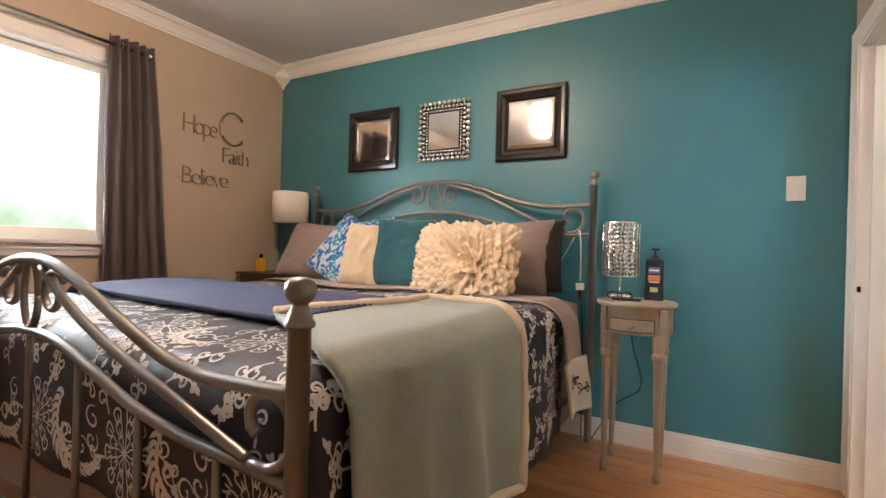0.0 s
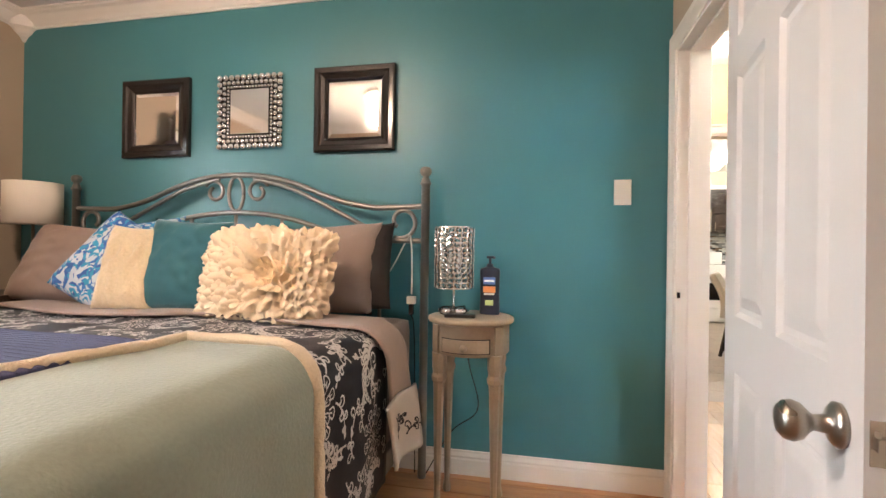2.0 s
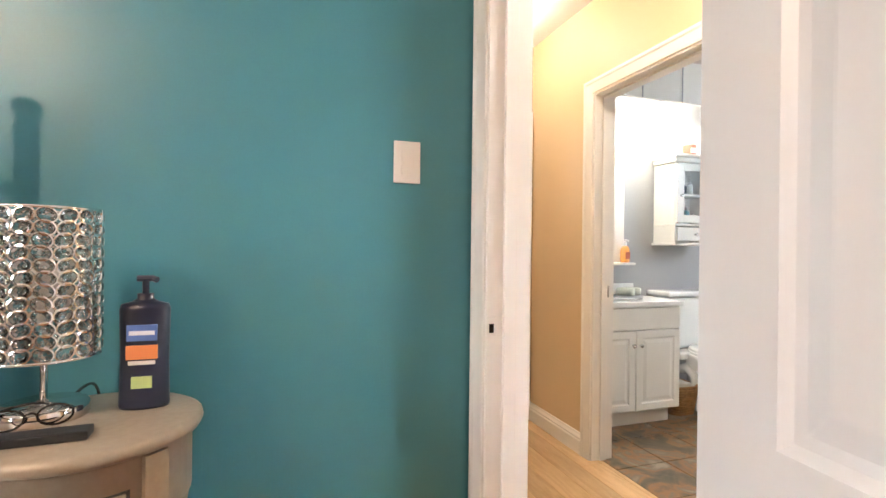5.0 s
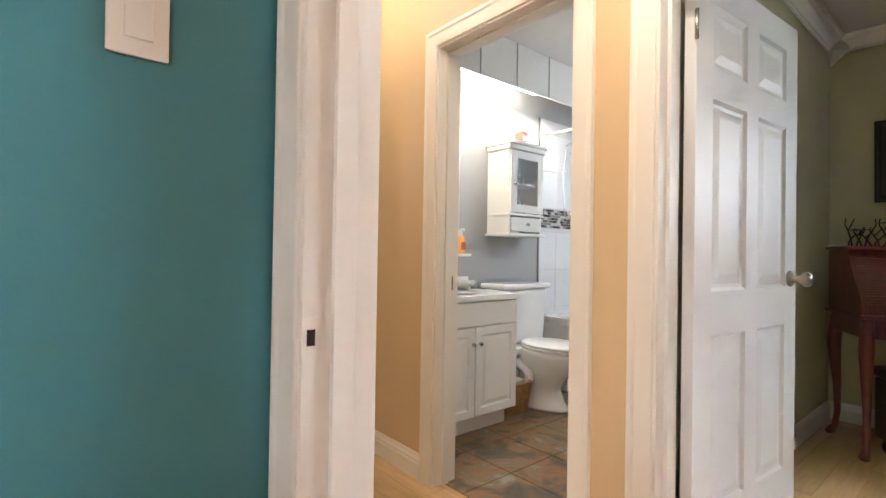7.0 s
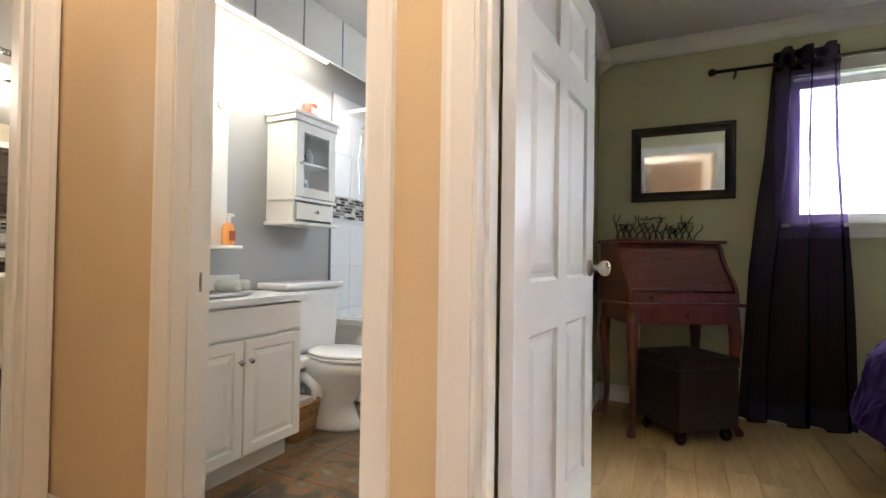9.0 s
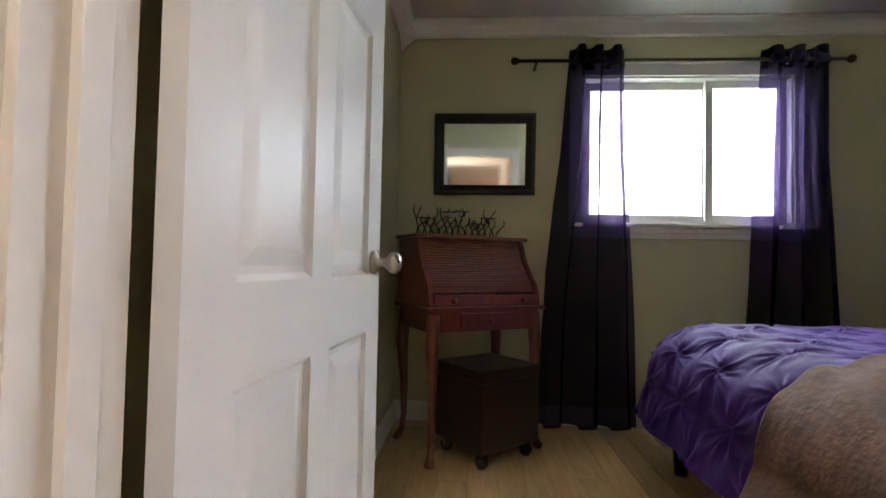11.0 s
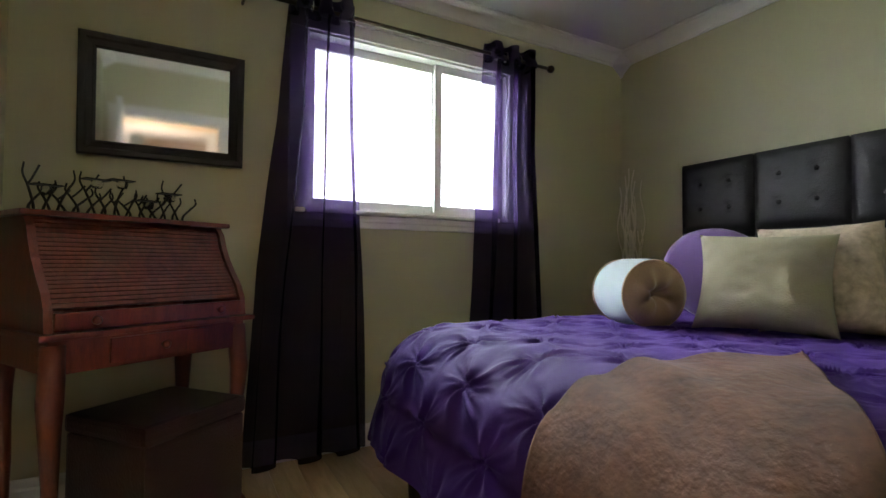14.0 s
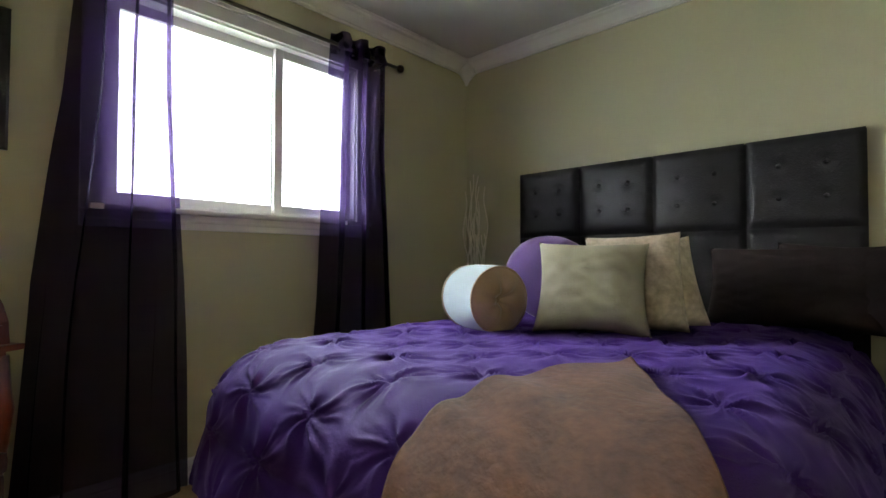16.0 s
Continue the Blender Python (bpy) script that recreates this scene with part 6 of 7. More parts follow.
def panel_door(parent, name, x0, x1, z0, z1, y, material, knob_x=None, knob_z=None, knob_mat=STEEL):
    """A cabinet door facing -y with a raised panel."""
    bm = bmesh.new()
    rings = []
    for e, d in ((0.0, 0.0), (0.0, -0.016), (0.004, -0.019), (0.045, -0.019), (0.052, -0.011), (0.060, -0.011), (0.080, -0.017)):
        rings.append([bm.verts.new(p) for p in ((x0 + e, y + d, z0 + e), (x1 - e, y + d, z0 + e), (x1 - e, y + d, z1 - e), (x0 + e, y + d, z1 - e))])
    for a, b in zip(rings, rings[1:]):
        for i in range(4):
            j = (i + 1) % 4
            bm.faces.new((a[i], a[j], b[j], b[i]))
    bm.faces.new(rings[-1])
    bm.faces.new(rings[0])
    bmesh.ops.recalc_face_normals(bm, faces=bm.faces)
    d = part(name, bm, material, parent)
    if knob_x is not None:
        part("knob", lathe([(0, 0), (0.005, 0), (0.005, 0.010), (0.012, 0.015), (0.0135, 0.020), (0.009, 0.026), (0, 0.027)], 14, Matrix.Translation((knob_x, y - 0.018, knob_z)) @ Matrix.Rotation(radians(90), 4, "X")), knob_mat, d, "round metal knob", True)
    return d


vx0, vx1, vy = 1.80, 2.47, 3.955
van = thing("vanity_cabinet", pose(0, 0, 0), "white bathroom vanity with two raised-panel doors", "vanity")
part("body", boxes([(vx0, vy, 0.10, vx1, BY1 - 0.002, 0.752)], 0.002), CABWHITE, van)
part("toe_kick", boxes([(vx0, vy + 0.05, 0.0, vx1 - 0.03, BY1 - 0.002, 0.099)]), CABWHITE, van)
part("false_drawer", boxes([(vx0 + 0.01, vy - 0.016, 0.615, vx1 - 0.004, vy - 0.0005, 0.745)], 0.004), CABWHITE, van)
panel_door(van, "door", vx0 + 0.01, 2.118, 0.105, 0.605, vy - 0.0005, CABWHITE, 2.095, 0.515)
panel_door(van, "door", 2.124, vx1 - 0.004, 0.105, 0.605, vy - 0.0005, CABWHITE, 2.150, 0.515)
sink = thing("sink_top", pose(0, 0, 0), "white cultured marble sink top on the vanity", "sink")
part("counter", boxes([(vx0 - 0.01, vy - 0.03, 0.7535, vx1 + 0.02, BY1 - 0.002, 0.785)], 0.007), PORCELAIN, sink)
part("basin", lathe([(0.20, 0.006), (0.19, 0.004), (0.17, 0.0015), (0, 0.001)], 32, Matrix.Translation((2.12, 4.15, 0.785)) @ Matrix.Diagonal((1, 0.75, 1, 1))), PORCELAIN, sink, smooth=True)
part("backsplash", boxes([(vx0 - 0.01, BY1 - 0.022, 0.785, vx1 + 0.02, BY1 - 0.002, 0.865)], 0.004), PORCELAIN, sink)
tap = thing("faucet", pose(2.10, 4.32, 0.786), "chrome bathroom faucet on the sink top", "faucet")
bm = bmesh.new()
tube(bm, spline([(0, 0, 0), (0, 0, 0.07), (0, -0.03, 0.105), (0, -0.08, 0.095), (0, -0.095, 0.075)]), 0.011, 10)
part("spout", bm, CHROME, tap, smooth=True)
for s in (-1, 1):
    part("handle", lathe([(0, 0), (0.022, 0), (0.020, 0.03), (0.012, 0.04), (0.018, 0.055), (0, 0.062)], 16, Matrix.Translation((s * 0.10, 0, 0))), CHROME, tap, smooth=True)
TOWEL = mat("grey_green_towel", (0.40, 0.42, 0.38), 0.95, vary=0.08, grain=120, bump=0.08)
for x, y, a in ((2.33, 4.29, 25), (2.40, 4.31, 35)):
    tw = tagged(part("rolled_towel", lathe([(0, -0.06), (0.026, -0.058), (0.029, -0.04), (0.029, 0.04), (0.026, 0.058), (0, 0.06)], 18, Matrix.Rotation(radians(90), 4, "X")), TOWEL, smooth=True), "rolled grey-green washcloth beside the sink", "towel", "rolled towels")
    place(tw, pose(x, y, 0.786 + 0.029, 0, 0, a))
mir = thing("vanity_mirror", pose(0, 0, 0), "white framed bathroom mirror with a small shelf", "mirror")
part("mirror_glass", boxes([(1.84, BY1 - 0.012, 1.09, 2.30, BY1 - 0.004, 1.66)]), MIRROR, mir, "mirror glass")
part("stile", boxes([(2.295, BY1 - 0.028, 1.02, 2.395, BY1 - 0.002, 1.70)], 0.004), CABWHITE, mir)
part("stile", boxes([(1.745, BY1 - 0.028, 1.02, 1.845, BY1 - 0.002, 1.70)], 0.004), CABWHITE, mir)
part("rail", boxes([(1.745, BY1 - 0.030, 1.701, 2.395, BY1 - 0.002, 1.79)], 0.005), CABWHITE, mir)
part("rail", boxes([(1.846, BY1 - 0.027, 1.02, 2.294, BY1 - 0.002, 1.089)], 0.004), CABWHITE, mir)
part("rosette", lathe([(0, 0), (0.024, 0), (0.022, 0.006), (0.012, 0.004), (0, 0.008)], 18, Matrix.Translation((2.345, BY1 - 0.030, 1.745)) @ Matrix.Rotation(radians(90), 4, "X")), CABWHITE, mir, smooth=True)
part("shelf", boxes([(1.73, BY1 - 0.125, 1.0, 2.42, BY1 - 0.002, 1.018)], 0.005), CABWHITE, mir)
soap = thing("soap_bottle", pose(2.375, 4.355, 1.0185), "clear pump bottle of orange hand soap", "bottle")
part("body", lathe([(0, 0), (0.030, 0), (0.032, 0.006), (0.032, 0.085), (0.024, 0.110), (0.013, 0.118), (0, 0.118)], 20), mat("orange_soap", (0.85, 0.38, 0.12), 0.15, vary=0.05, bump=0.0), soap, smooth=True)
bm = bmesh.new()
tube(bm, [(0, 0, 0.117), (0, 0, 0.150), (0, 0, 0.152)], [0.013, 0.012, 0.008])
tube(bm, [(0, 0.004, 0.158), (0, -0.034, 0.155)], 0.008)
part("pump", bm, WHITEPLASTIC, soap, "white pump")
part("label_mark", boxes([(-0.018, -0.0335, 0.025, 0.018, -0.028, 0.075)], 0.002), mat("dark_orange_print", (0.45, 0.10, 0.04), 0.5), soap, "dark orange label mark")

cab = thing("wall_cabinet", pose(0, 0, 0), "white wall cabinet with a glass door and small drawer", "cabinet")
cx0, cx1, cyf = 2.685, 3.035, 4.215
part("back", boxes([(cx0, BY1 - 0.014, 1.165, cx1, BY1 - 0.002, 1.74)]), CABWHITE, cab)
for x in (cx0, cx1 - 0.018):
    part("side", boxes([(x, cyf, 1.165, x + 0.018, BY1 - 0.0145, 1.74)], 0.002), CABWHITE, cab)
part("crown", boxes([(cx0 - 0.026, cyf - 0.035, 1.775, cx1 + 0.026, BY1 - 0.002, 1.80), (cx0 - 0.015, cyf - 0.022, 1.741, cx1 + 0.015, BY1 - 0.002, 1.7745)], 0.008), CABWHITE, cab)
part("bottom", boxes([(cx0 - 0.02, cyf - 0.028, 1.145, cx1 + 0.02, BY1 - 0.002, 1.1645)], 0.006), CABWHITE, cab)
part("ledge", boxes([(cx0 - 0.01, cyf - 0.018, 1.285, cx1 + 0.01, BY1 - 0.015, 1.303)], 0.005), CABWHITE, cab)
part("shelf", boxes([(cx0 + 0.0185, cyf + 0.015, 1.505, cx1 - 0.0185, BY1 - 0.015, 1.519)]), CABWHITE, cab)
dw = part("drawer", boxes([(cx0 + 0.020, cyf - 0.010, 1.178, cx1 - 0.020, cyf + 0.006, 1.275)], 0.004), CABWHITE, cab)
part("knob", lathe([(0, 0), (0.005, 0), (0.005, 0.008), (0.012, 0.013), (0.010, 0.022), (0, 0.024)], 12, Matrix.Translation(((cx0 + cx1) / 2, cyf - 0.010, 1.226)) @ Matrix.Rotation(radians(90), 4, "X")), STEEL, dw, smooth=True)
d0, d1, e0, e1 = cx0 + 0.004, cx1 - 0.004, 1.308, 1.736
gd = part("glass_door", boxes([(d0, cyf - 0.018, e0, d0 + 0.062, cyf - 0.001, e1), (d1 - 0.062, cyf - 0.018, e0, d1, cyf - 0.001, e1), (d0 + 0.062, cyf - 0.018, e0, d1 - 0.062, cyf - 0.001, e0 + 0.055), (d0 + 0.062, cyf - 0.018, e1 - 0.055, d1 - 0.062, cyf - 0.001, e1)], 0.002), CABWHITE, cab)
gp = part("pane", boxes([(d0 + 0.060, cyf - 0.011, e0 + 0.053, d1 - 0.060, cyf - 0.008, e1 - 0.053)]), GLASS, gd, "clear glass pane")
gp.visible_shadow = False
part("knob", lathe([(0, 0), (0.005, 0), (0.005, 0.008), (0.011, 0.013), (0.010, 0.020), (0, 0.022)], 12, Matrix.Translation((d0 + 0.030, cyf - 0.018, 1.50)) @ Matrix.Rotation(radians(90), 4, "X")), STEEL, gd, smooth=True)
for x, z, h, c, nm in ((2.765, 1.5195, 0.13, (0.03, 0.10, 0.14), "dark teal"), (2.80, 1.5195, 0.11, (0.10, 0.35, 0.38), "teal"), (2.86, 1.5195, 0.09, (0.04, 0.05, 0.06), "black"), (2.92, 1.5195, 0.10, (0.55, 0.55, 0.5), "white"),
                       (2.785, 1.3035, 0.12, (0.6, 0.08, 0.05), "red"), (2.83, 1.3035, 0.15, (0.6, 0.58, 0.55), "white"), (2.89, 1.3035, 0.13, (0.10, 0.30, 0.36), "blue-green"), (2.95, 1.3035, 0.09, (0.35, 0.30, 0.25), "beige")):
    bt = thing("toiletry_bottle", pose(x, 4.315, z), nm + " toiletry bottle inside the wall cabinet", "bottle", "toiletry bottles")
    part("body", lathe([(0, 0), (0.022, 0), (0.023, 0.004), (0.023, h * 0.72), (0.012, h * 0.82), (0, h * 0.82)], 14), mat(nm.replace(" ", "_") + "_plastic", c, 0.35, vary=0.05, bump=0), bt, smooth=True)
    part("cap", lathe([(0, h * 0.821), (0.011, h * 0.821), (0.011, h), (0, h)], 12), WHITEPLASTIC, bt, smooth=True)
can = thing("candle_jar", pose(2.87, 4.27, 1.8005), "red and white candle jar on the wall cabinet", "candle")
part("jar", lathe([(0, 0), (0.045, 0), (0.047, 0.004), (0.047, 0.075), (0.044, 0.080), (0, 0.080)], 22), mat("red_label", (0.75, 0.10, 0.06), 0.4, vary=0.1), can, smooth=True)
part("lid", lathe([(0, 0.081), (0.046, 0.081), (0.046, 0.093), (0, 0.095)], 22), mat("cream_lid", (0.7, 0.62, 0.5), 0.4), can, smooth=True)
part("label_mark", boxes([(-0.030, -0.0485, 0.02, 0.020, -0.040, 0.055)], 0.001), WHITEPLASTIC, can, "white label mark")

wc = thing("toilet", pose(2.87, 0, 0), "white two-piece porcelain toilet with closed lid", "toilet")
bm = bmesh.new()
box(bm, -0.235, 4.20, 0.40, 0.235, BY1 - 0.012, 0.775, 0.035, 3)
for v in bm.verts:
    if v.co.z < 0.6:
        v.co.x *= 0.86
part("tank", bm, PORCELAIN, wc, smooth=True)
part("tank_lid", boxes([(-0.25, 4.185, 0.776, 0.25, BY1 - 0.008, 0.815)], 0.014), PORCELAIN, wc, smooth=True)


def bowl(rows, steps=32):
    """An egg-shaped body: rows are (z, half width, back y, front y)."""
    bm = bmesh.new()
    rings = []
    for z, w, yb2, yf2 in rows:
        cy, ry = (yb2 + yf2) / 2, (yb2 - yf2) / 2
        rings.append([bm.verts.new((w * math.sin(a) * (1 - 0.10 * (1 - math.cos(a)) / 2), cy + ry * math.cos(a), z)) for a in [2 * math.pi * k / steps for k in range(steps)]])
    for a, b in zip(rings, rings[1:]):
        for k in range(steps):
            bm.faces.new((a[k], a[(k + 1) % steps], b[(k + 1) % steps], b[k]))
    bm.faces.new(rings[0])
    bm.faces.new(rings[-1])
    bmesh.ops.recalc_face_normals(bm, faces=bm.faces)
    return bm


part("pedestal", bowl([(0, 0.115, 4.28, 3.86), (0.02, 0.118, 4.28, 3.85), (0.05, 0.105, 4.27, 3.88), (0.14, 0.095, 4.25, 3.92), (0.22, 0.110, 4.24, 3.86), (0.30, 0.160, 4.24, 3.76), (0.36, 0.182, 4.24, 3.715), (0.385, 0.185, 4.24, 3.71), (0.395, 0.180, 4.24, 3.715)]), PORCELAIN, wc, smooth=True)
part("rim_shelf", boxes([(-0.20, 4.12, 0.345, 0.20, 4.40, 0.399)], 0.02), PORCELAIN, wc, smooth=True)
part("seat", bowl([(0.397, 0.178, 4.20, 3.715), (0.402, 0.186, 4.21, 3.705), (0.412, 0.186, 4.21, 3.705), (0.416, 0.180, 4.20, 3.71)]), PORCELAIN, wc, smooth=True)
part("lid", bowl([(0.419, 0.178, 4.20, 3.715), (0.423, 0.184, 4.205, 3.708), (0.432, 0.182, 4.20, 3.712), (0.438, 0.15, 4.17, 3.76)]), PORCELAIN, wc, smooth=True)
for s in (-1, 1):
    bm = bmesh.new()
    tube(bm, spline([(s * 0.095, 4.22, 0.26), (s * 0.118, 4.14, 0.28), (s * 0.122, 4.07, 0.22), (s * 0.118, 4.11, 0.14), (s * 0.112, 4.20, 0.11)]), 0.036, 10)
    part("trapway", bm, PORCELAIN, wc, smooth=True)
bask = thing("wicker_basket", pose(2.625, 4.135, 0), "small tan wicker basket of paper beside the toilet", "basket")
WICK = mat("tan_wicker", (0.36, 0.20, 0.08), 0.7, vary=0.35, scale=30, grain=140, bump=0.15)
bm = bmesh.new()
for k in range(11):
    z = 0.008 + k * 0.018
    w, d = 0.085 + 0.0025 * k, 0.10 + 0.0025 * k
    tube(bm, [(w * math.copysign(abs(math.cos(a)) ** 0.5, math.cos(a)), d * math.copysign(abs(math.sin(a)) ** 0.5, math.sin(a)), z) for a in [2 * math.pi * i / 28 for i in range(29)]], 0.010, 6)
part("weave", bm, WICK, bask, smooth=True)
part("paper", boxes([(-0.07, -0.08, 0.03, 0.07, 0.08, 0.205)], 0.006), WHITEPLASTIC, bask, "white paper")

TILEWHITE = mat("white_wall_tile", (0.74, 0.76, 0.78), 0.15, vary=0.03, bump=0.0)
BX_T = 3.26
tub = thing("bathtub", pose(0, 0, 0), "white bathtub behind the toilet", "bathtub")
part("apron", boxes([(BX_T + 0.02, BY0 + 0.012, 0, BX_T + 0.08, BY1 - 0.012, 0.50)], 0.012), PORCELAIN, tub)
part("rim", boxes([(BX_T + 0.01, BY0 + 0.010, 0.501, BX_T + 0.13, BY1 - 0.012, 0.545), (BX_T + 0.131, BY0 + 0.010, 0.501, BX1 - 0.012, BY0 + 0.12, 0.545), (BX_T + 0.131, BY1 - 0.13, 0.501, BX1 - 0.012, BY1 - 0.012, 0.545), (BX1 - 0.10, BY0 + 0.121, 0.501, BX1 - 0.012, BY1 - 0.131, 0.545)], 0.010), PORCELAIN, tub)
part("basin", boxes([(BX_T + 0.081, BY0 + 0.12, 0.02, BX1 - 0.02, BY1 - 0.13, 0.10)]), PORCELAIN, tub)
tagged(part("tile_edge", boxes([(BX_T - 0.012, BY1 - 0.014, 0.0, BX_T - 0.001, BY1 - 0.001, 2.10)], 0.002), mat("grey_trim", (0.25, 0.25, 0.26), 0.4)), kind="structure")
surround = tagged(part("tile_backing", boxes([(BX_T, BY1 - 0.006, 0.0, BX1, BY1 - 0.001, 2.10), (BX1 - 0.006, BY0, 0.0, BX1 - 0.001, BY1 - 0.006, 2.10)]), mat("white_grout", (0.6, 0.6, 0.6), 0.9)), "white tiled bath surround", "tiles", kind="structure")
tile_me = {}


def wall_tile(w, h, material, key):
    if key not in tile_me:
        me = bpy.data.meshes.new("tile")
        b2 = boxes([(-w / 2 + 0.0015, -0.006, -h / 2 + 0.0015, w / 2 - 0.0015, 0, h / 2 - 0.0015)], 0.0)
        b2.to_mesh(me)
        b2.free()
        me.materials.append(material)
        tile_me[key] = me
    return tile_me[key]


MOSAIC = [mat("mosaic_" + nm, c, 0.15, vary=0.1, bump=0) for nm, c in (("black", (0.03, 0.03, 0.03)), ("grey", (0.25, 0.26, 0.27)), ("pale", (0.6, 0.6, 0.58)), ("brown", (0.12, 0.08, 0.06)))]
z = 0.0
for h in [0.30] * 4 + ["band"] + [0.30] * 2:
    if h == "band":
        for r in range(7):
            for c in range(14):
                ob = new("mosaic_tile", wall_tile(0.045, 0.021, MOSAIC[(r * 5 + c * 3 + (r * c) % 3) % 4], ("m", (r * 5 + c * 3 + (r * c) % 3) % 4)))
                ob.parent = surround
                ob.matrix_basis = pose(BX_T + 0.022 + 0.045 * c + (0.012 if r % 2 else 0), BY1 - 0.006, 1.245 + 0.0215 * r)
        z = 1.39
        continue
    if z + h > 2.10:
        break
    for c in range(3):
        ob = new("tile", wall_tile(0.21, h, TILEWHITE, ("w", h)))
        ob.parent = surround
        ob.matrix_basis = pose(BX_T + 0.105 + 0.21 * c, BY1 - 0.006, z + h / 2)
    z += h
srod = thing("shower_rod", pose(0, 0, 0), "white shower curtain rod across the tub", "shower rod")
bm = bmesh.new()
tube(bm, [(BX_T + 0.06, BY0 + 0.001, 1.97), (BX_T + 0.06, BY1 - 0.008, 1.97)], 0.012, 10)
part("bar", bm, WHITEPLASTIC, srod, smooth=True)
hd = thing("hand_shower", pose(BX_T + 0.33, BY1 - 0.013, 1.93), "chrome hand shower with hose on the tiled wall", "shower")
bm = bmesh.new()
tube(bm, spline([(0, 0, 0), (0, -0.05, 0.01), (0, -0.09, -0.03)]), 0.010, 8)
part("arm", bm, CHROME, hd, smooth=True)
part("head", lathe([(0, 0), (0.045, 0), (0.050, 0.012), (0.025, 0.03), (0.012, 0.05), (0, 0.05)], 20, Matrix.Translation((0, -0.10, -0.075)) @ Matrix.Rotation(radians(-20), 4, "X")), CHROME, hd, smooth=True)
bm = bmesh.new()
tube(bm, spline([(0.02, -0.06, -0.03), (0.06, -0.05, -0.25), (0.03, -0.04, -0.55), (-0.05, -0.04, -0.60), (-0.07, -0.03, -0.30), (-0.03, -0.02, -0.05)]), 0.006, 6)
part("hose", bm, CHROME, hd, smooth=True)
# light box along the north wall
tagged(part("light_soffit", boxes([(BX0, 4.135, 2.135, BX1, 4.155, ZC - 0.001)], 0.001), CABWHITE), "painted light soffit above the vanity", "soffit", kind="structure")
for x in (1.98, 2.32, 2.66, 3.00, 3.34, 3.68):
    tagged(part("soffit_batten", boxes([(x - 0.004, 4.130, 2.137, x + 0.004, 4.1345, ZC - 0.002)]), GREY), kind="structure")
tubel = thing("tube_light", pose(0, 0, 0), "lit fluorescent tubes behind the soffit", "light")
part("tube", lathe([(0, -0.60), (0.016, -0.60), (0.016, 0.60), (0, 0.60)], 12, Matrix.Translation((2.45, 4.30, 2.22)) @ Matrix.Rotation(radians(90), 4, "Y")), glow("lit_tube", (1.0, 0.95, 0.84), 14.0), tubel, "glowing tube", True)
part("housing", boxes([(1.80, 4.26, 2.25, 3.10, 4.34, ZC - 0.002)]), CABWHITE, tubel)

# ---- hall ----
HALL_LENS = glow("hall_lamp_lens", (1.0, 0.92, 0.80), 14.0)
# The downlight at y 2.50 is an addition to go with the south fill.
for y in (3.911, 2.50):
    hl = thing("hall_downlight", pose(1.144, y, ZC), "white recessed hall downlight switched on, the south one added", "ceiling light", "hall downlights")
    part("trim_ring", lathe([(0.040, -0.0005), (0.062, -0.0005), (0.060, -0.007), (0.043, -0.005)], 28), WHITE, hl, smooth=True)
    part("lens", lathe([(0, -0.002), (0.041, -0.002), (0.041, -0.004), (0, -0.004)], 24), HALL_LENS, hl, "glowing lens")

# ---- kitchen ----
WHITELEATHER = mat("white_leather", (0.74, 0.68, 0.60), 0.45, vary=0.05, grain=140, bump=0.03)


def dining_chair(m):
    c = thing("dining_chair", m, "white leather parsons dining chair with dark legs", "chair", "dining chairs")
    part("seat", boxes([(-0.22, -0.22, 0.38, 0.22, 0.22, 0.49)], 0.03), WHITELEATHER, c, smooth=True)

    def back(u, v):
        return ((u - 0.5) * 0.44, 0.20 + 0.12 * v ** 1.6 - 0.035 * math.sin(v * math.pi) + 0.012 * math.cos((u - 0.5) * 3), 0.40 + 0.47 * v)
    bm = sheet(back, 10, 16, 0.065)
    bmesh.ops.recalc_face_normals(bm, faces=bm.faces)
    part("backrest", bm, WHITELEATHER, c, smooth=True)
    for sx in (-1, 1):
        for sy in (-1, 1):
            bm = bmesh.new()
            tube(bm, [(sx * 0.18, sy * 0.19 + (0.07 if sy > 0 else 0), 0), (sx * 0.18, sy * 0.18, 0.379)], [0.017, 0.026], 4)
            part("leg", bm, ESPRESSO, c)
    return c


ch = dining_chair(pose(2.13, 6.05, 0, 0, 0, 66))
copy_thing(ch, pose(2.05, 5.45, 0, 0, 0, 155))
dt = thing("dining_table", pose(2.86, 5.78, 0), "dark wooden dining table with a glass-smooth top", "table")
part("tabletop", boxes([(-0.45, -0.70, 0.715, 0.45, 0.70, 0.75)], 0.006), ESPRESSO, dt)
for sx in (-1, 1):
    for sy in (-1, 1):
        part("leg", boxes([(sx * 0.38 - 0.03, sy * 0.62 - 0.03, 0, sx * 0.38 + 0.03, sy * 0.62 + 0.03, 0.714)], 0.003), ESPRESSO, dt)
KW = KY1 - 0.002
for i, x in enumerate((0.30, 0.90, 1.50, 2.88, 3.24)):
    w = 0.60 if i < 3 else 0.355
    u = thing("base_cabinet", pose(0, 0, 0), "dark espresso kitchen base cabinet", "cabinet", "base cabinets")
    part("body", boxes([(x, KW - 0.58, 0.10, x + w - 0.004, KW, 0.86)], 0.002), ESPRESSO, u)
    panel_door(u, "door", x + 0.008, x + w - 0.012, 0.12, 0.84, KW - 0.5805, ESPRESSO, x + w - 0.05, 0.76)
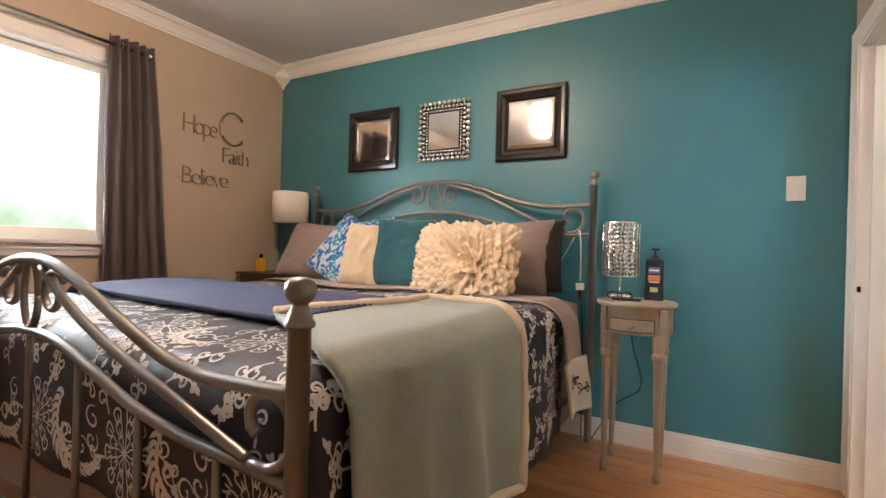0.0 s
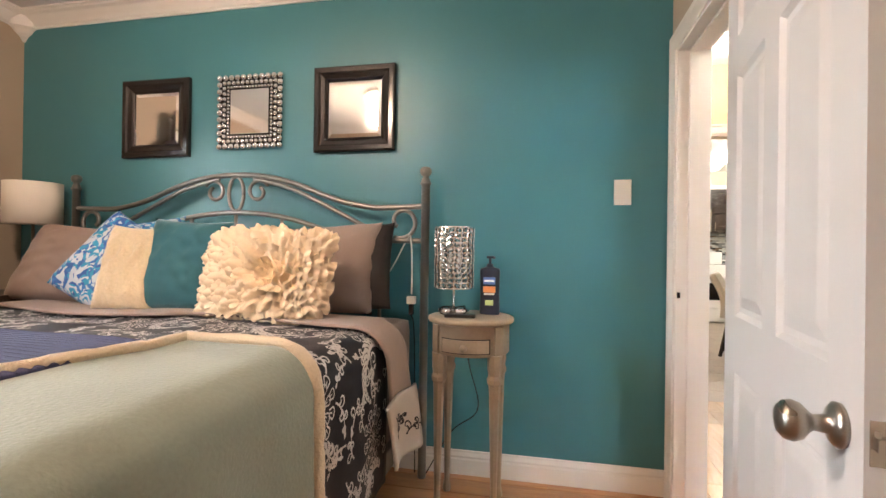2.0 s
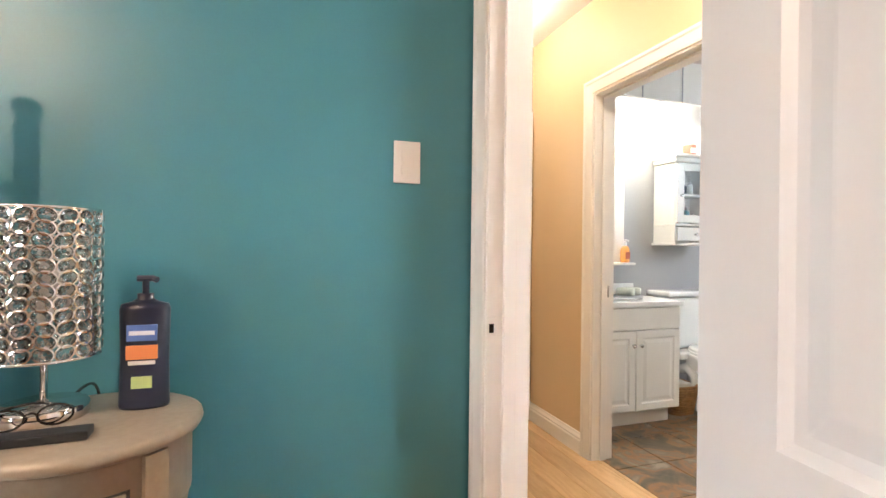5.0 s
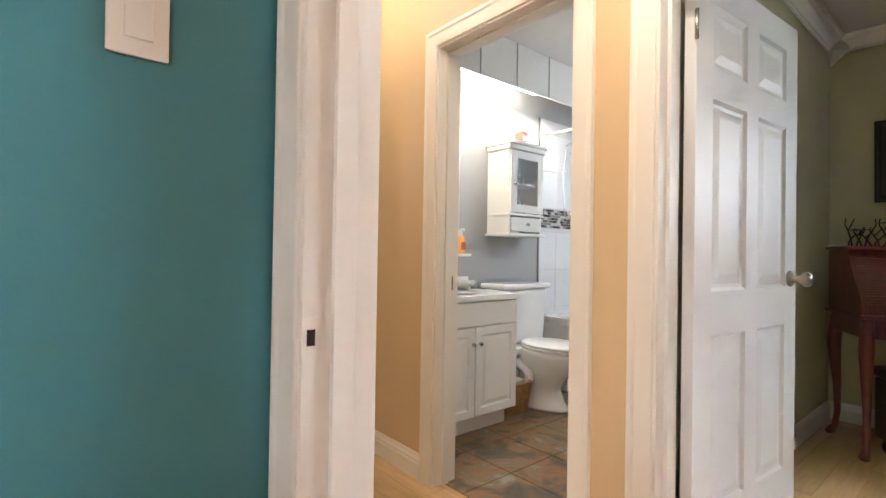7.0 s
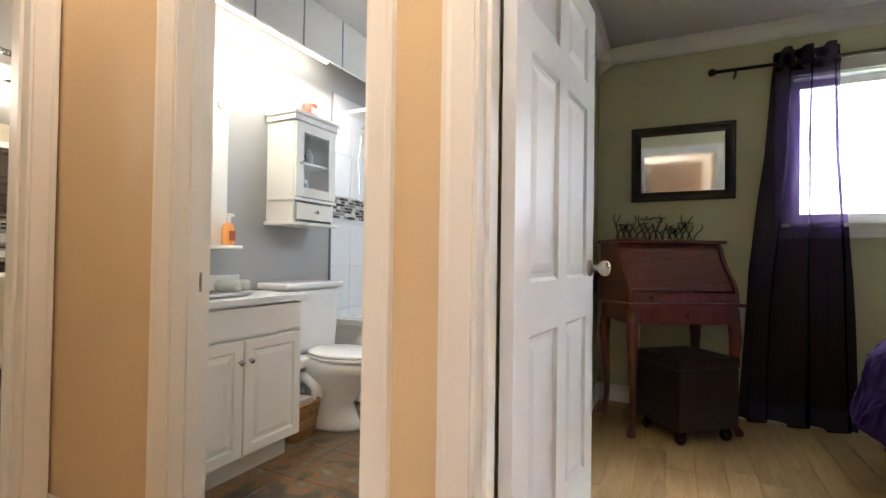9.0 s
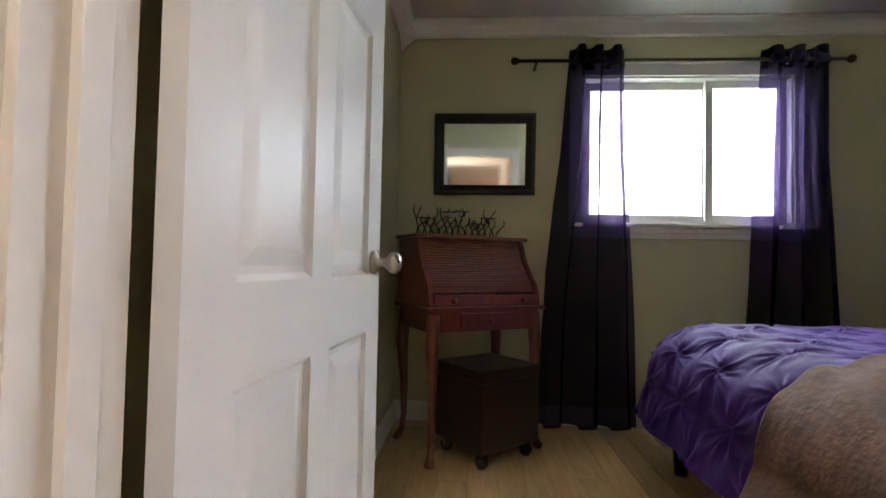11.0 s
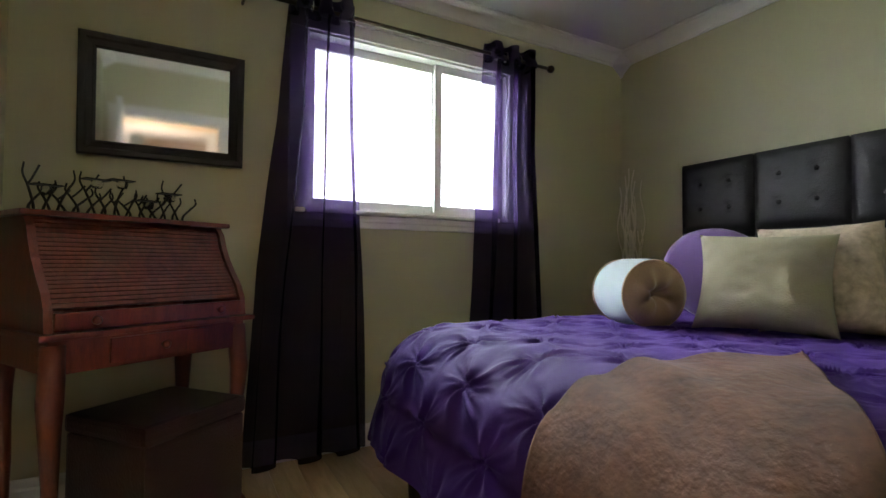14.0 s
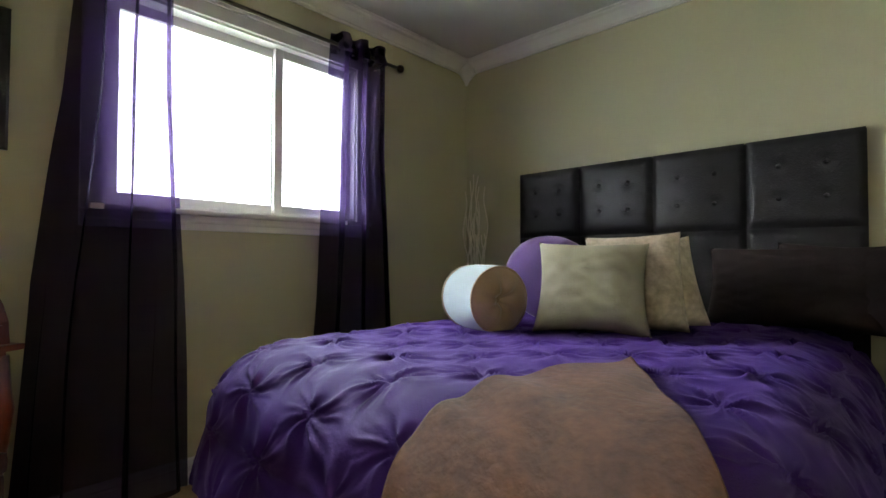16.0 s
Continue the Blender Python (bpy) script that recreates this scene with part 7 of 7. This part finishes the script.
tagged(part("countertop", boxes([(0.30, KW - 0.62, 0.861, 2.085, KW, 0.90), (2.865, KW - 0.62, 0.861, 3.595, KW, 0.90)], 0.004), mat("grey_granite", (0.22, 0.18, 0.15), 0.2, vary=0.5, scale=40, grain=200)), "grey-brown granite kitchen countertop", "countertop")
for i, x in enumerate((0.30, 0.72, 1.14, 1.56, 2.62, 3.04)):
    z0 = 1.40
    w = 0.42 if x < 2 else (0.42 if i == 4 else 0.55)
    u = thing("upper_cabinet", pose(0, 0, 0), "dark espresso upper kitchen cabinet with steel pull", "cabinet", "upper cabinets")
    part("body", boxes([(x, KW - 0.32, z0, x + w - 0.004, KW, 2.10)], 0.002), ESPRESSO, u)
    d = panel_door(u, "door", x + 0.004, x + w - 0.008, z0 + 0.005, 2.095, KW - 0.3205, ESPRESSO)
    bm = bmesh.new()
    tube(bm, [(x + 0.05, KW - 0.342, z0 + 0.04), (x + 0.05, KW - 0.362, z0 + 0.05), (x + 0.05, KW - 0.362, z0 + 0.17), (x + 0.05, KW - 0.342, z0 + 0.18)], 0.006, 6)
    part("pull", bm, STEEL, d, "steel bar pull")
ub = thing("upper_cabinet", pose(0, 0, 0), "short dark upper cabinet above the microwave", "cabinet", "upper cabinets")
part("body", boxes([(1.99, KW - 0.32, 1.78, 2.615, KW, 2.10)], 0.002), ESPRESSO, ub)
panel_door(ub, "door", 1.995, 2.610, 1.785, 2.095, KW - 0.3205, ESPRESSO)
mw = thing("microwave", pose(0, 0, 0), "stainless steel microwave above the kitchen range", "microwave")
part("body", boxes([(1.995, KW - 0.38, 1.42, 2.61, KW, 1.778)], 0.004), STEEL, mw)
part("window", boxes([(2.03, KW - 0.384, 1.47, 2.42, KW - 0.3805, 1.74)], 0.001), BLACK, mw, "black glass window")
tagged(part("kitchen_crown", boxes([(0.30, KW - 0.34, 2.101, 3.59, KW, 2.16)], 0.01), WHITE), kind="structure")
stove = thing("stove", pose(0, 0, 0), "white electric kitchen range with oven door", "stove")
part("body", boxes([(2.09, KW - 0.60, 0.02, 2.86, KW - 0.01, 0.90)], 0.006), PORCELAIN, stove)
part("control_panel", boxes([(2.09, KW - 0.10, 0.901, 2.86, KW - 0.01, 1.10)], 0.01), PORCELAIN, stove)
od = part("oven_door", boxes([(2.10, KW - 0.635, 0.24, 2.85, KW - 0.601, 0.76)], 0.006), PORCELAIN, stove)
part("oven_window", boxes([(2.22, KW - 0.638, 0.36, 2.73, KW - 0.6355, 0.62)], 0.001), BLACK, od, "dark oven window")
bm = bmesh.new()
tube(bm, [(2.16, KW - 0.636, 0.71), (2.18, KW - 0.672, 0.71), (2.77, KW - 0.672, 0.71), (2.79, KW - 0.636, 0.71)], 0.010, 8)
part("oven_handle", bm, PORCELAIN, od)
part("drawer", boxes([(2.10, KW - 0.630, 0.04, 2.85, KW - 0.601, 0.22)], 0.006), PORCELAIN, stove)
splash = tagged(part("backsplash", boxes([(0.30, KW - 0.008, 0.901, 3.59, KW - 0.001, 1.399)]), mat("dark_grout", (0.2, 0.2, 0.2), 0.8)), "mosaic tile kitchen backsplash", "tiles", kind="structure")
MOS2 = [mat("splash_" + nm, c, 0.12, vary=0.08, bump=0) for nm, c in (("white", (0.7, 0.7, 0.68)), ("grey", (0.32, 0.33, 0.34)), ("black", (0.04, 0.04, 0.04)), ("brown", (0.2, 0.14, 0.1)))]
rng = random.Random(2)
sm = {}
for r in range(20):
    for c in range(15):
        q = rng.choice((0, 0, 1, 1, 2, 3))
        if q not in sm:
            me = bpy.data.meshes.new("mosaic_tile")
            b2 = boxes([(-0.046, -0.005, -0.011, 0.046, 0, 0.011)])
            b2.to_mesh(me)
            b2.free()
            me.materials.append(MOS2[q])
            sm[q] = me
        ob = new("mosaic_tile", sm[q])
        ob.parent = splash
        ob.matrix_basis = pose(2.16 + 0.097 * c + (0.045 if r % 2 else 0), KW - 0.008, 0.915 + 0.0245 * r)
wine = thing("wine_bottle", pose(2.95, KW - 0.30, 0.9005), "dark wine bottle on the kitchen counter", "bottle")
part("glass_body", lathe([(0, 0), (0.037, 0), (0.038, 0.01), (0.038, 0.19), (0.016, 0.23), (0.014, 0.30), (0, 0.30)], 20), BLACK, wine, smooth=True)
part("label_mark", lathe([(0.0385, 0.06), (0.0387, 0.06), (0.0387, 0.14), (0.0385, 0.14)], 20), WHITEPLASTIC, wine, "pale label")
for x, c, nm in ((3.12, (0.30, 0.26, 0.14), "olive"), (3.38, (0.05, 0.08, 0.25), "blue")):
    can2 = tagged(part("canister", lathe([(0, 0), (0.06, 0), (0.06, 0.12), (0.05, 0.135), (0, 0.14)], 20), mat(nm + "_enamel", c, 0.3, vary=0.1), smooth=True), nm + " kitchen canister on the counter", "canister", "kitchen canisters")
    place(can2, pose(x, KW - 0.30, 0.9005))
EM = glow("recessed_lamp", (1.0, 0.92, 0.80), 12.0)
for x, y in ((2.45, 7.0), (1.2, 7.0), (1.2, 5.6), (2.9, 8.3)):
    rl = thing("recessed_light", pose(x, y, ZC), "white recessed ceiling downlight switched on", "ceiling light", "recessed lights")
    part("trim_ring", lathe([(0.045, -0.0005), (0.075, -0.0005), (0.073, -0.008), (0.048, -0.006)], 24), WHITE, rl, smooth=True)
    part("lens", lathe([(0, -0.002), (0.046, -0.002), (0.046, -0.004), (0, -0.004)], 24), EM, rl, "glowing lens")
fan = thing("ceiling_fan", pose(2.62, 6.35, ZC), "white ceiling fan with long blades at rest", "ceiling fan")
part("motor", lathe([(0, 0), (0.05, 0), (0.04, -0.03), (0.015, -0.04), (0.015, -0.10), (0.10, -0.11), (0.11, -0.15), (0.08, -0.18), (0, -0.185)], 28), STEEL, fan, smooth=True)
for a in range(4):
    bm = bmesh.new()
    box(bm, 0.10, -0.055, -0.142, 0.62, 0.055, -0.136, 0.002)
    bmesh.ops.rotate(bm, verts=bm.verts, matrix=Matrix.Rotation(radians(12 + 90 * a), 3, "Z"))
    part("blade", bm, STEEL, fan)
pend = thing("pendant_light", pose(1.98, 6.85, ZC), "frosted glass bowl pendant light in the kitchen", "pendant light")
bm = bmesh.new()
tube(bm, [(0, 0, 0), (0, 0, -0.24)], 0.006)
part("stem", bm, STEEL, pend)
part("bowl", lathe([(0, -0.24), (0.03, -0.245), (0.13, -0.27), (0.14, -0.28), (0.09, -0.34), (0, -0.36)], 28), glow("lit_frosted_bowl", (1.0, 0.85, 0.65), 3.0), pend, "glowing frosted bowl", True)

# ---- floor boards and tiles ----


def boards(area_name, x0, x1, y0, y1, width, length, material, label, along="y", seed=0):
    """Laminate boards laid along one axis, each with its own mesh object; equal boards share one mesh."""
    base = tagged(new(area_name), label, "floor", kind="structure")
    rng = random.Random(seed)
    cache = {}
    g = 0.0012
    a0, a1, b0, b1 = (x0, x1, y0, y1) if along == "y" else (y0, y1, x0, x1)
    n = 0
    a = a0
    while a < a1 - 0.005:
        w = min(width, a1 - a)
        b = b0 - rng.random() * length
        while b < b1:
            s, e = max(b, b0), min(b + length, b1)
            b += length
            if e - s < 0.02:
                continue
            key = (round(w, 4), round(e - s, 4))
            if key not in cache:
                bm = bmesh.new()
                ww, ll = w - g, e - s - g
                box(bm, -ww / 2, -ll / 2, -0.010, ww / 2, ll / 2, 0.0)
                top = [ed for ed in bm.edges if all(v.co.z > -0.001 for v in ed.verts)]
                bmesh.ops.bevel(bm, geom=top, offset=0.0012, segments=1, affect="EDGES")
                me = bpy.data.meshes.new("board")
                bm.to_mesh(me)
                bm.free()
                me.materials.append(material)
                cache[key] = me
            ob = new("board", cache[key])
            ob.parent = base
            ca, cb = a + w / 2, (s + e) / 2
            ob.matrix_basis = pose(ca, cb, 0) if along == "y" else pose(cb, ca, 0, 0, 0, 90)
            n += 1
        a += w
    return base


def tiles(area_name, x0, x1, y0, y1, sx, sy, material, grout, label, shift=0.0):
    base = tagged(part(area_name, boxes([(x0, y0, -0.011, x1, y1, -0.003)]), grout), label, "floor", kind="structure")
    bm = bmesh.new()
    g = 0.005
    box(bm, -sx / 2 + g / 2, -sy / 2 + g / 2, -0.010, sx / 2 - g / 2, sy / 2 - g / 2, 0.0)
    bmesh.ops.bevel(bm, geom=[e for e in bm.edges if all(v.co.z > -0.001 for v in e.verts)], offset=0.0015, segments=1, affect="EDGES")
    me = bpy.data.meshes.new("tile")
    bm.to_mesh(me)
    bm.free()
    me.materials.append(material)
    j, y = 0, y0
    while y + sy <= y1 + 0.01:
        x = x0 - (shift * sx if j % 2 else 0)
        while x < x1 - 0.01:
            cx = x + sx / 2
            if cx - sx / 2 >= x0 - 0.2 * sx and cx + sx / 2 <= x1 + 0.2 * sx:
                ob = new("tile", me)
                ob.parent = base
                ob.matrix_basis = pose(cx, y + sy / 2, 0)
            x += sx
        y += sy
        j += 1
    return base


GROUT = mat("grout", (0.20, 0.17, 0.14), 0.9)
TILE = mat("grey_beige_tile", (0.36, 0.29, 0.23), 0.35, vary=0.22, scale=3, grain=40, bump=0.02)
SLATE = mat("slate_vinyl", (0.17, 0.100, 0.045), 0.30, vary=0.5, scale=7, grain=30, bump=0.02)
_n, _k = SLATE.node_tree.nodes, SLATE.node_tree.links
_no, _oi, _ad, _tc = _n.new("ShaderNodeTexNoise"), _n.new("ShaderNodeObjectInfo"), _n.new("ShaderNodeVectorMath"), _n.new("ShaderNodeTexCoord")
_no.inputs["Scale"].default_value, _no.inputs["Detail"].default_value, _no.inputs["Distortion"].default_value = 5.5, 7, 0.9
_k.new(_tc.outputs["Object"], _ad.inputs[0])
_k.new(_oi.outputs["Location"], _ad.inputs[1])
_k.new(_ad.outputs[0], _no.inputs["Vector"])
_r = _n.new("ShaderNodeValToRGB")
_e = _r.color_ramp.elements
_e[0].position, _e[0].color, _e[1].position, _e[1].color = 0.34, (0.050, 0.042, 0.030, 1), 0.70, (0.30, 0.26, 0.19, 1)
for p, c in ((0.44, (0.105, 0.080, 0.048, 1)), (0.52, (0.26, 0.125, 0.040, 1)), (0.58, (0.15, 0.125, 0.085, 1))):
    _x = _e.new(p)
    _x.color = c
_k.new(_no.outputs["Fac"], _r.inputs["Fac"])
_k.new(_r.outputs["Color"], _n["Principled BSDF"].inputs["Base Color"])
boards("bedroom_floor", AX0, AX1 + 0.06, AY0, AY1, 0.128, 1.21, OAK_RED, "red-brown oak laminate floor boards", "x", 1)
boards("hall_floor", HX0 - 0.06, HX1 + 0.06, HY0, HY1 + 0.02, 0.125, 1.0, OAK, "pale oak laminate hall floor boards", "y", 2)
boards("green_floor", GX0 - 0.06, GX1, GY0, GY1, 0.125, 1.21, OAK, "pale oak laminate floor boards", "x", 3)
tiles("bath_floor", BX0 - 0.06, BX1, BY0, BY1, 0.31, 0.31, SLATE, mat("slate_joint", (0.09, 0.07, 0.045), 0.7), "mottled brown slate-look bathroom floor")
tiles("kitchen_floor", KX0, KX1, KY0 - 0.10, KY1, 0.60, 0.30, TILE, GROUT, "large grey-beige kitchen floor tiles", 0.5)
